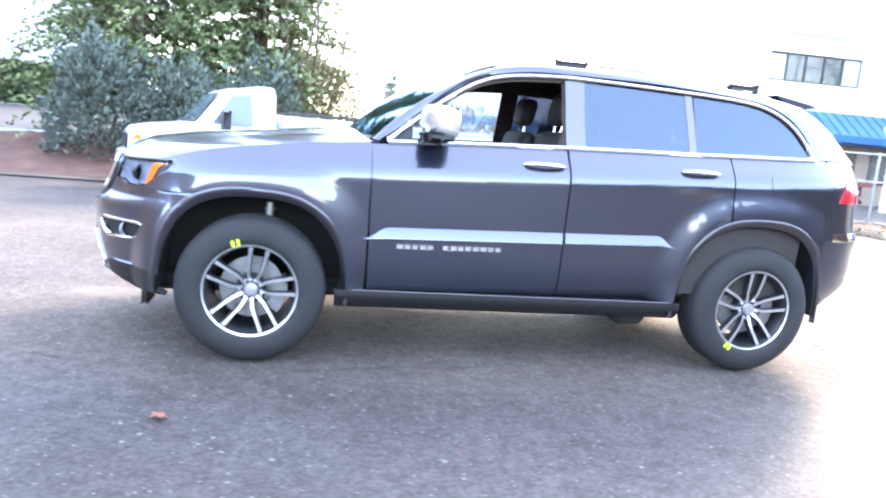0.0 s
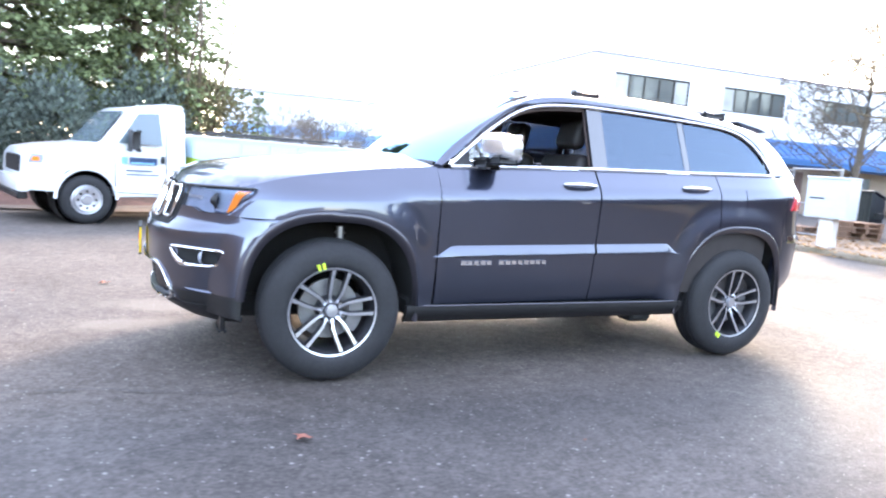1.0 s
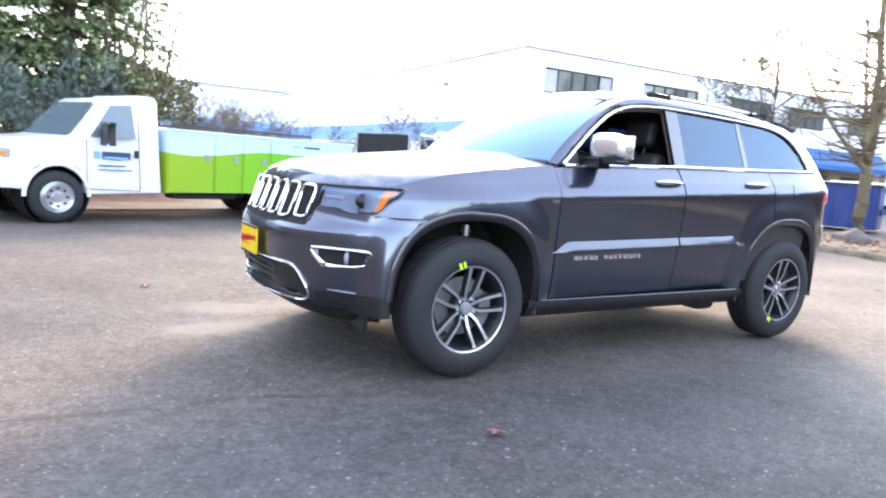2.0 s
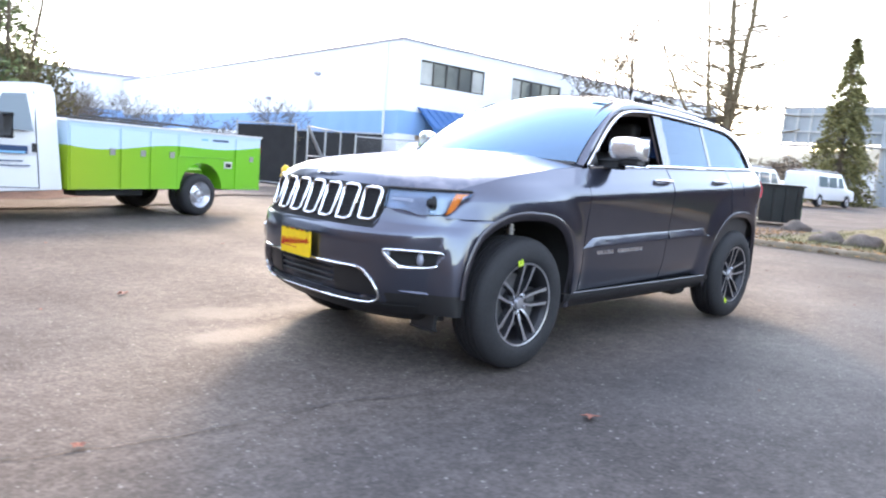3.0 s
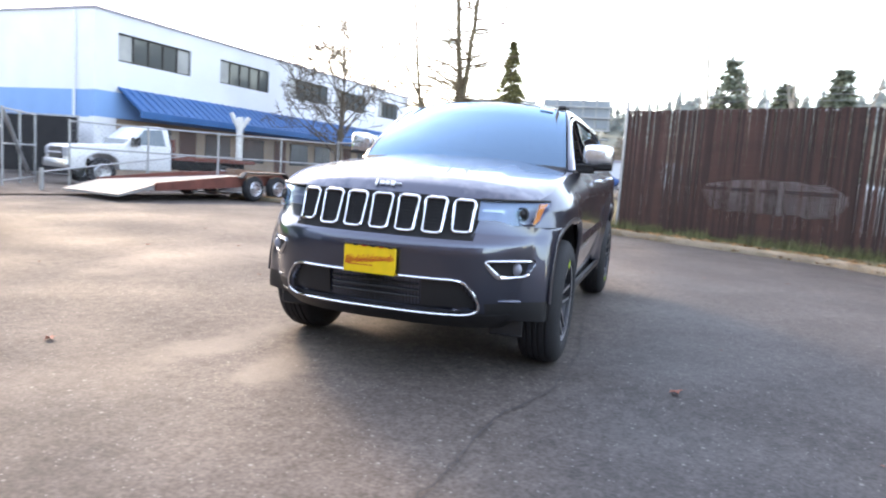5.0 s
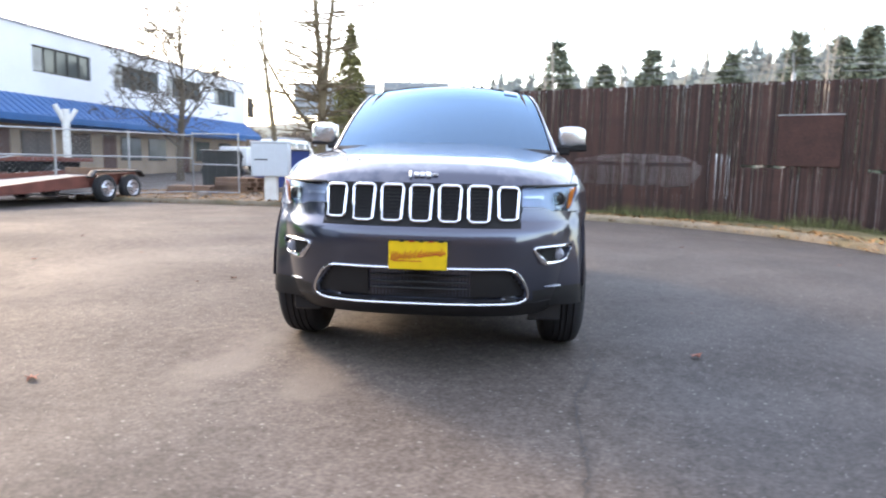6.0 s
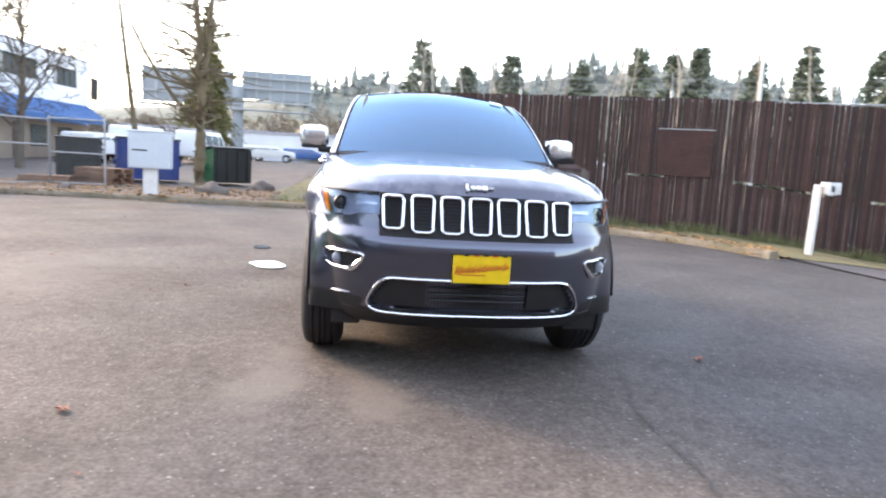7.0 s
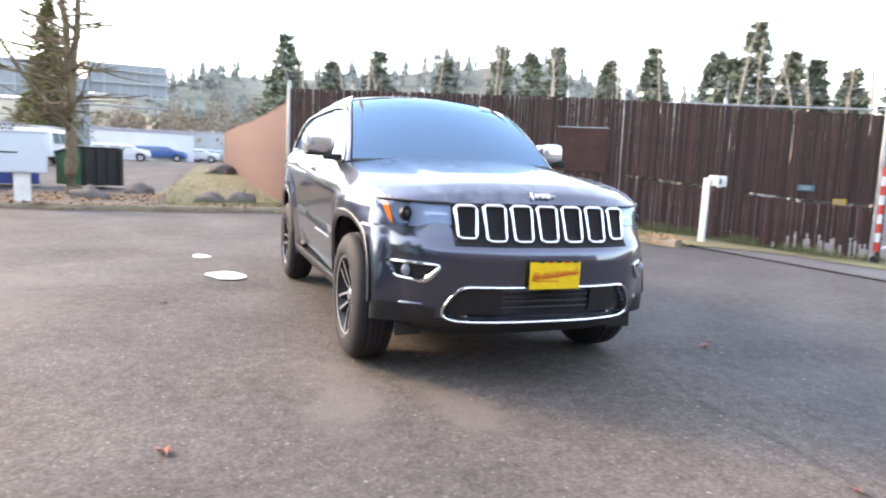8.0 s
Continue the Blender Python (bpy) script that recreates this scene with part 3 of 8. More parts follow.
def intake_outline(n=96, inset=0.0):
    pts = [(-0.48, 0.584), (0.48, 0.584), (0.525, 0.552), (0.580, 0.448), (0.566, 0.412), (0.515, 0.394), (-0.515, 0.394), (-0.566, 0.412), (-0.580, 0.448), (-0.525, 0.552)]
    out = []
    m = len(pts)
    for i in range(m):
        a, b = Vector(pts[i]), Vector(pts[(i + 1) % m])
        k = max(2, int((b - a).length / 0.03))
        out += [a.lerp(b, j / k) for j in range(k)]
    for _ in range(2):
        out = [(out[i - 1] + out[i] * 2 + out[(i + 1) % len(out)]) / 4 for i in range(len(out))]
    return out


bm = bmesh.new()
pipe(bm, [on_nose(p.x, p.y, 0.006) for p in intake_outline()], 0.0072, 8, closed=True, up=(1, 0, 0))
part("intake_chrome", done(bm), CHROME, bumper, "chrome frame round the lower intake")
for s in (-1, 1):
    pts = [(0.606, 0.692), (0.70, 0.694), (0.795, 0.690), (0.808, 0.672), (0.790, 0.622), (0.768, 0.606), (0.70, 0.603), (0.655, 0.607), (0.625, 0.640), (0.598, 0.676)]
    pp = []
    for i in range(len(pts)):
        a, b = Vector(pts[i]), Vector(pts[(i + 1) % len(pts)])
        pp += [a.lerp(b, j / 4) for j in range(4)]
    pp = [(pp[i - 1] + pp[i] * 2 + pp[(i + 1) % len(pp)]) / 4 for i in range(len(pp))]
    bm = bmesh.new()
    pipe(bm, [on_nose(s * p.x, p.y, 0.004) for p in pp], [0.008 + 0.009 * step(0.69, 0.61, p.y) * step(0.74, 0.64, p.x) for p in pp], 8, closed=True, up=(1, 0, 0))
    fg = part("fog_lamp_frame", done(bm), CHROME, bumper, "chrome frame of a fog lamp")
    bm = nose_patch(s * 0.625, s * 0.795, lambda y: 0.612, lambda y: 0.688, -0.012, 0.008, 10, 6)
    part("fog_pocket", bm, WELL, fg)
    bm = bmesh.new()
    c = on_nose(s * 0.735, 0.648, -0.006)
    lathe(bm, [(0.001, -0.012), (0.024, -0.008), (0.032, 0.0), (0.034, 0.012)], 20)
    bmesh.ops.transform(bm, matrix=Matrix.Translation(c) @ Matrix.Rotation(radians(-90 + s * 25), 4, "Z"), verts=bm.verts)
    part("fog_lamp", done(bm), LAMPBOWL, fg)
    # crease blade beside the intake
    bm = bmesh.new()
    pipe(bm, [on_nose(s * (0.66 + 0.018 * k), 0.475 - 0.002 * k, 0.003) for k in range(10)], [0.004 + 0.006 * math.sin(math.pi * k / 9) for k in range(10)], 6)
    part("bumper_blade", done(bm), PAINT, bumper)

# grille: dark panel, seven chrome rings with dark mesh
grille = part("grille", nose_patch(-0.524, 0.524, lambda y: 0.794, lambda y: 1.012, 0.003, 0.012, 40, 10), WELL, suv, "black grille with seven chrome framed slots")
slot_y = [0.452, 0.302, 0.151, 0.0, -0.151, -0.302, -0.452]
for cy in slot_y:
    hw = 0.0575 if abs(cy) < 0.4 else 0.053
    z0, z1 = (0.812, 1.000) if abs(cy) < 0.4 else (0.826, 0.996)
    pts = []
    for cx, cz, a0 in ((hw - 0.022, z1 - 0.022, 0), (-hw + 0.022, z1 - 0.022, 90), (-hw + 0.028, z0 + 0.022, 180), (hw - 0.028, z0 + 0.022, 270)):
        for k in range(4):
            a = radians(a0 + 30 * k)
            pts.append((cy + cx + 0.022 * math.cos(a), cz + 0.022 * math.sin(a)))
    bm = bmesh.new()
    pipe(bm, [on_nose(y, z, 0.014) for y, z in pts], 0.0090, 8, closed=True, up=(1, 0, 0))
    ring = part("slot_frame", done(bm), CHROME, grille, "chrome slot frame")
    bm = bmesh.new()
    for r in range(9):
        zz = z0 + 0.02 + (z1 - z0 - 0.04) * r / 8
        pipe(bm, [on_nose(cy - hw + 0.014 + (2 * hw - 0.028) * k / 8, zz + 0.006 * (-1) ** k, 0.004) for k in range(9)], 0.0022, 4)
    part("slot_mesh", done(bm), BLACKTRIM, ring)

# headlamps
def lamp_patch(s, y0, y1, out, thick, nu=26, nv=8, lo=0.0, hi=0.0):
    def f(u, v):
        y = y0 + (y1 - y0) * u
        zl, zh = lamp_low(y) + lo, lamp_high(y) - hi
        z = zl + (zh - zl) * v
        p = on_nose(y, z, out)
        return p.x, s * p.y, p.z
    return done(sheet(f, nu, nv, thick))


for s in (-1, 1):
    hl = part("headlamp", lamp_patch(s, 0.527, 0.841, -0.024, 0.008), LAMPBOWL, suv, "headlamp with clear lens and amber corner")
    part("lamp_lens", lamp_patch(s, 0.526, 0.844, 0.005, 0.004), GLASS_LAMP, hl)
    def amber(u, v):
        y = 0.786 + 0.020 * v + (0.024 + 0.010 * v) * u
        p = on_nose(y, lamp_low(y) + 0.006 + (lamp_high(y) - lamp_low(y) - 0.014) * v, 0.0035)
        return p.x, s * p.y, p.z
    part("amber_reflector", done(sheet(amber, 6, 8, 0.010)), AMBER, hl, "amber corner reflector")
    bm = bmesh.new()
    for yy, r in ((0.735, 0.038),):
        lathe(bm, [(0.001, -0.030), (r * 0.45, -0.026), (r * 0.66, -0.015), (r * 0.68, -0.004), (r, -0.006), (r * 1.05, 0.012)], 24)
        c = on_nose(yy, 0.944, -0.012)
        bmesh.ops.transform(bm, matrix=Matrix.Translation((c.x, s * c.y, c.z)) @ Matrix.Rotation(radians(-90 + s * 20), 4, "Z"), verts=bm.verts)
    part("projector", done(bm), BLACKTRIM, hl)
    part("daytime_strip", lamp_patch(s, 0.545, 0.655, -0.014, 0.006, 10, 3, 0.046, 0.042), SATIN, hl)
    # black bar stands in for the shade in the gap above the lamp
    bm = bmesh.new()
    pipe(bm, [(lambda p: (p.x, s * p.y, p.z))(on_nose(0.53 + 0.312 * k / 30, lamp_high(0.53 + 0.312 * k / 30) + 0.006, 0.004)) for k in range(31)], 0.008, 6)
    part("lamp_seal", done(bm), BLACKTRIM, hl)

# tail
def tail(u, v, zl, zu):
    a = 2 * u - 1
    z = zl + (zu - zl) * v
    x, y = arc_rear(abs(a) * (1.22 if zl > 0.7 else 1.33), z)
    return x, math.copysign(y, a), z


part("rear_bumper", done(sheet(lambda u, v: tail(u, v, 0.40, 0.83), 60, 14, 0.02)), PAINT, suv)
part("tailgate", done(sheet(lambda u, v: tail(u, v, 0.835, 1.305), 50, 14, 0.02)), PAINT, suv)
part("rear_valance", done(sheet(lambda u, v: tail(u, v, 0.36, 0.415), 50, 3, 0.03, lift=0.004)), BLACKTRIM, suv)
for s in (-1, 1):
    def tl(u, v):
        z = 1.065 + 0.145 * v
        x, y = arc_rear(1.16 - 0.62 * u - 0.10 * v, z)
        return x, s * y, z
    part("tail_lamp", done(sheet(tl, 14, 8, 0.02, lift=0.012)), REDLENS, suv, "red tail lamp lens")
    def rf(u, v):
        z = 0.822 + 0.055 * v
        x, y = arc_rear(1.20 - 0.45 * u, z)
        return x, s * y, z
    part("bumper_corner_trim", done(sheet(rf, 10, 4, 0.012, lift=0.006)), CHROME, suv)

# mirrors
for s in (-1, 1):
    bm = bmesh.new()
    bmesh.ops.create_uvsphere(bm, u_segments=28, v_segments=18, radius=1)
    for v in bm.verts:
        c = v.co
        def sq(t, p):
            return math.copysign(abs(t) ** p, t)
        X, Y, Z = sq(c.x, 0.62), sq(c.y, 0.55), sq(c.z, 0.55)
        v.co = (0.915 + X * 0.078 + 0.03 * Y * 1, s * (0.953 + Y * 0.110), 1.328 + Z * 0.082 - 0.012 * X)
    mir = part("wing_mirror", done(bm), CAPCHROME, suv, "chrome capped wing mirror", smooth=60)
    bm = bmesh.new()
    box(bm, 0.855, 0.97, s * 0.86, s * 1.045, 1.243, 1.275, 0.012, seg=2)
    box(bm, 0.84, 0.93, s * 0.78, s * 0.92, 1.214, 1.258, 0.012, seg=2)
    part("mirror_base", done(bm), BLACKTRIM, mir)
    bm = bmesh.new()
    box(bm, 0.990, 1.000, s * 0.865, s * 1.045, 1.275, 1.403, 0.004)
    part("mirror_glass", done(bm), CHROME, mir)

# dealer card and its frame
card_m = Matrix.Translation((-0.945, 0.0, 0.652))
bm = bmesh.new()
box(bm, -0.008, 0.004, -0.150, 0.150, -0.072, 0.074, 0.003, m=card_m)
card = part("plate_card", done(bm), YELLOW, suv, "yellow dealer card in the plate holder")
bm = bmesh.new()
for y0, y1, z0, z1 in ((-0.158, 0.158, 0.076, 0.084), (-0.158, -0.105, -0.080, -0.072), (0.105, 0.158, -0.080, -0.072)):
    box(bm, -0.012, 0.006, y0, y1, z0, z1, 0.002, m=card_m)
part("plate_frame", done(bm), BLACKTRIM, card)
rnd = random.Random(4)
yy = 0.132
while yy > -0.135:
    hh = rnd.uniform(0.010, 0.017) if yy < 0.10 else 0.028
    if rnd.random() < 0.2:
        hh = 0.026
    zc = -0.008 + (0.12 - yy) * 0.10
    bm = bmesh.new()
    pipe(bm, [(-0.009, yy + 0.006, zc - hh * 0.6), (-0.0105, yy, zc), (-0.009, yy - 0.007, zc + hh)], [0.0022, 0.003, 0.0018], 5)
    pipe(bm, [(-0.0095, yy + 0.004, zc - hh * 0.4), (-0.0095, yy - 0.004, zc - hh * 0.55), (-0.0095, yy - 0.013, zc + hh * 0.1)], 0.0018, 5)
    bmesh.ops.transform(bm, matrix=card_m, verts=bm.verts)
    part("print_bar", bm, REDINK, card)
    yy -= rnd.uniform(0.011, 0.016)
bm = bmesh.new()
box(bm, -0.0105, -0.0085, -0.02, 0.125, -0.030, -0.026, m=card_m)
part("print_bar", bm, REDINK, card)
for k in range(5):
    bm = bmesh.new()
    box(bm, -0.011, -0.007, 0.07 - 0.05 * k, 0.095 - 0.05 * k, 0.070, 0.076, m=card_m)
    part("print_bar", bm, REDINK if k % 2 else BLACKTRIM, card)

# underbody and cabin
bm = bmesh.new()
box(bm, -0.62, 3.6, -0.62, 0.62, 0.30, 0.42, 0.03)
box(bm, 0.46, 2.40, -0.82, 0.82, 0.32, 0.44, 0.02)
box(bm, 1.95, 2.35, -0.55, 0.10, 0.22, 0.34, 0.04)
rod(bm, (0, -0.7, 0.36), (0, 0.7, 0.36), 0.05)
rod(bm, (2.915, -0.7, 0.36), (2.915, 0.7, 0.36), 0.06)
box(bm, 2.1, 2.30, -0.80, -0.62, 0.24, 0.36, 0.03)
part("underbody", done(bm), WELL, suv)
bm = bmesh.new()
for (x0, x1, y0, y1, z0, z1) in ((-0.64, -0.58, -0.50, 0.50, 0.42, 0.98), (0.50, 0.54, -0.80, 0.80, 0.42, 1.12), (-0.6, 0.5, -0.52, 0.52, 0.88, 0.96),
                                 (0.5, 3.5, -0.78, 0.78, 0.42, 0.46), (3.45, 3.50, -0.72, 0.72, 0.46, 1.2)):
    box(bm, x0, x1, y0, y1, z0, z1, 0.01)
part("cabin_shell", done(bm), CABIN, suv)
for s in (-1, 1):
    part("door_trim", side_panel(0.62, 3.2, lambda x: 0.46, lambda x: BELT(x) - 0.02, s, 20, 8, lambda x, z: half_width(x, z) - 0.05, 0.02), CABIN, suv)
part("headliner", done(sheet(lambda u, v: (lambda p: (p[0], p[1] * 0.97, p[2] - 0.035))(roof(u, v)), 12, 12, 0.01)), LINING, suv)
for s in (-1, 1):
    def lining(u, v):
        x = 0.80 + 2.35 * u
        z = DLO(x) - 0.03 + 0.11 * v
        return x, s * (glass_width(x, DLO(x)) - 0.028 - 0.085 * v * v), min(z, 1.688)
    part("roof_side_lining", done(sheet(lining, 30, 4, 0.008)), LINING, suv)
    for x0, x1 in ((1.66, 1.79), (2.42, 2.50)):
        part("pillar_lining", side_panel(x0, x1, lambda x: BELT(x) - 0.03, lambda x: DLO(x) - 0.01, s, 3, 6, lambda x, z: glass_width(x, z) - 0.03, 0.01), LINING, suv)
bm = bmesh.new()
slab(bm, [(0.42, 1.14), (0.70, 1.175), (0.98, 1.13), (1.02, 1.02), (0.95, 0.80), (0.55, 0.80)], "y", -0.74, 0.74)
bmesh.ops.bevel(bm, geom=list(bm.edges), offset=0.02, segments=2, affect="EDGES")
part("dashboard", done(bm), CABIN, suv)
bm = bmesh.new()
pts = [(0, 0.185 * math.cos(k * math.tau / 28), 0.185 * math.sin(k * math.tau / 28)) for k in range(28)]
pipe(bm, pts, 0.015, 8, closed=True, up=(1, 0, 0))
rod(bm, (0, -0.18, 0), (0, 0.18, 0), 0.016)
rod(bm, (0, 0, 0), (0, 0, -0.18), 0.016)
box(bm, -0.02, 0.03, -0.06, 0.06, -0.05, 0.05, 0.015)
bmesh.ops.transform(bm, matrix=pose(1.12, -0.37, 1.03, 0, -22, 0), verts=bm.verts)
part("steering_wheel", done(bm), LEATHER, suv)


def seat(x, y, nm="front_seat", w=0.25):
    st = bmesh.new()
    box(st, x - 0.28, x + 0.22, y - w, y + w, 0.62, 0.80, 0.06, seg=3)
    b = part(nm, done(st), LEATHER, suv)
    st = bmesh.new()
    box(st, -0.07, 0.07, -w, w, 0.0, 0.62, 0.06, seg=3, m=pose(x + 0.20, y, 0.74, 0, 14, 0))
    part("backrest", done(st), LEATHER, b)
    st = bmesh.new()
    box(st, -0.05, 0.05, -0.13, 0.13, 0.66, 0.86, 0.045, seg=3, m=pose(x + 0.20, y, 0.74, 0, 12, 0))
    part("headrest", done(st), LEATHER, b)
    for k in (-0.06, 0.06):
        st = bmesh.new()
        rod(st, (x + 0.335, y + k, 1.32), (x + 0.355, y + k, 1.42), 0.007)
        part("headrest_post", done(st), CHROME, b)


seat(1.42, -0.38)
seat(1.42, 0.38)
seat(2.30, -0.36, "rear_seat", 0.30)
seat(2.30, 0.36, "rear_seat", 0.30)

# wheels
def wheel(parent, m, nm="wheel"):
    hub = new(nm)
    hub.empty_display_size = 0.1
    hub.parent, hub.matrix_local = parent, m
    bm = bmesh.new()
    W = 0.120
    prof = [(0.238, -W + 0.012), (0.250, -W - 0.002), (0.275, -W - 0.010), (0.315, -W - 0.008), (0.345, -W + 0.002), (0.368, -W + 0.016), (0.381, -W + 0.036), (0.385, -W + 0.058), (0.376, -W + 0.061), (0.376, -W + 0.069), (0.386, -W + 0.072), (0.387, -0.022), (0.377, -0.020), (0.377, -0.011), (0.387, -0.009),
            (0.387, 0.009), (0.377, 0.011), (0.377, 0.020), (0.387, 0.022), (0.386, W - 0.072), (0.376, W - 0.069), (0.376, W - 0.061), (0.385, W - 0.058), (0.381, W - 0.036), (0.368, W - 0.016), (0.32, W + 0.006), (0.245, W), (0.232, W - 0.012)]
    lathe(bm, prof, 72)
    bmesh.ops.translate(bm, verts=bm.verts, vec=(0, -0.012, 0))
    part("tyre", done(bm), RUBBER, hub)
    bm = bmesh.new()
    prof = [(0.233, -0.126), (0.243, -0.129), (0.2435, -0.118), (0.232, -0.110), (0.222, -0.090), (0.214, -0.04), (0.208, 0.10), (0.215, 0.12)]
    prof = [(0.226, -0.112)] + prof
    lathe(bm, prof, 72, mats=[1, 0, 0, 1, 1, 1, 1, 1])
    rim = part("rim", done(bm), [SATIN, RIMDARK], hub, "machined alloy rim with paired spokes")
    for k in range(5):
        for sd in (-1, 1):
            bm = bmesh.new()
            base = math.radians(90 + 72 * k)
            def pt(r, off, y):
                ca, sa = math.cos(base), math.sin(base)
                return Vector((r * ca - off * sa, y, r * sa + off * ca))
            secs = [(0.040, 0.012 * sd, 0.010, -0.078), (0.066, 0.022 * sd, 0.0075, -0.088), (0.095, 0.032 * sd, 0.0078, -0.097), (0.14, 0.037 * sd, 0.0082, -0.105), (0.19, 0.041 * sd, 0.0088, -0.112), (0.226, 0.044 * sd, 0.011, -0.117)]
            rings = []
            for r, o, hwid, yy in secs:
                rings.append([bm.verts.new(pt(r, o - hwid, yy)), bm.verts.new(pt(r, o + hwid, yy)), bm.verts.new(pt(r, o + hwid * 1.5, yy + 0.035)), bm.verts.new(pt(r, o - hwid * 1.5, yy + 0.035))])
            for A, B in zip(rings, rings[1:]):
                for q in range(4):
                    f = bm.faces.new((A[q], A[(q + 1) % 4], B[(q + 1) % 4], B[q]))
                    f.material_index = 0 if q == 0 else 1
            bm.faces.new(rings[0]).material_index = 1
            bm.faces.new(rings[-1]).material_index = 1
            part("spoke", done(bm), [SATIN, RIMDARK], rim, smooth=20)
    bm = bmesh.new()
    lathe(bm, [(0.001, -0.104), (0.030, -0.102), (0.034, -0.094), (0.036, -0.08), (0.062, -0.078), (0.074, -0.066), (0.078, -0.02)], 32, mats=[0, 0, 0, 1, 1, 1])
    part("centre_cap", done(bm), [SATIN, RIMDARK], rim)
    for k in range(5):
        bm = bmesh.new()
        a = math.radians(54 + 72 * k)
        rod(bm, (0.0575 * math.cos(a), -0.080, 0.0575 * math.sin(a)), (0.0575 * math.cos(a), -0.098, 0.0575 * math.sin(a)), 0.0105, seg=6)
        part("wheel_nut", done(bm), CHROME, rim)
    bm = bmesh.new()
    lathe(bm, [(0.07, -0.02), (0.165, -0.02), (0.165, 0.008), (0.07, 0.008)], 40)
    part("brake_disc", done(bm), DISC, hub)
    bm = bmesh.new()
    arc = [(r * math.cos(radians(-34 + 68 * k / 8)), r * math.sin(radians(-34 + 68 * k / 8))) for r, ks in ((0.185, range(9)), (0.108, range(8, -1, -1))) for k in ks]
    slab(bm, arc, "y", -0.055, 0.03)
    part("brake_caliper", done(bm), DISC, hub)
    return hub


def tyre_mark(parent, r, ang):
    bm = bmesh.new()
    a = radians(ang)
    for k in (-0.014, 0.010):
        box(bm, -0.008, 0.008, -0.1435, -0.138, r - 0.018, r + 0.018, m=Matrix.Rotation(a + k / r * 1.1, 4, "Y"))
    part("tyre_mark", done(bm), CHALK, parent)


w_fl = wheel(suv, pose(0, -0.80, 0.387, 0, 10, 0))
w_rl = wheel(suv, pose(2.915, -0.80, 0.387, 0, 4, 0))
w_fr = wheel(suv, pose(0, 0.80, 0.387, 0, 30, 180))
w_rr = wheel(suv, pose(2.915, 0.80, 0.387, 0, 50, 180))
tyre_mark(w_fl, 0.260, -27)
tyre_mark(w_rl, 0.260, -151)
bm = bmesh.new()
rod(bm, (0.07, -0.72, 0.76), (0.07, -0.72, 0.83), 0.022, seg=12)
rod(bm, (0.07, -0.72, 0.79), (0.07, -0.72, 0.80), 0.03, seg=12)
part("strut_cap", done(bm), STEEL, suv)

# ---- ground and its strips ----
def yard_fall(y):
    """How far the yard drops towards the gate."""
    return 0.28 * step(6.3, 11.3, -y)


def ground_z(x, y):
    z = -0.03 * step(3.0, 8.0, y) * (1 - step(2.0, 9.0, x))
    z += 0.38 * step(17.0, 50.0, x)
    z -= 0.16 * step(-6.0, -12.0, y) + yard_fall(y)
    return z


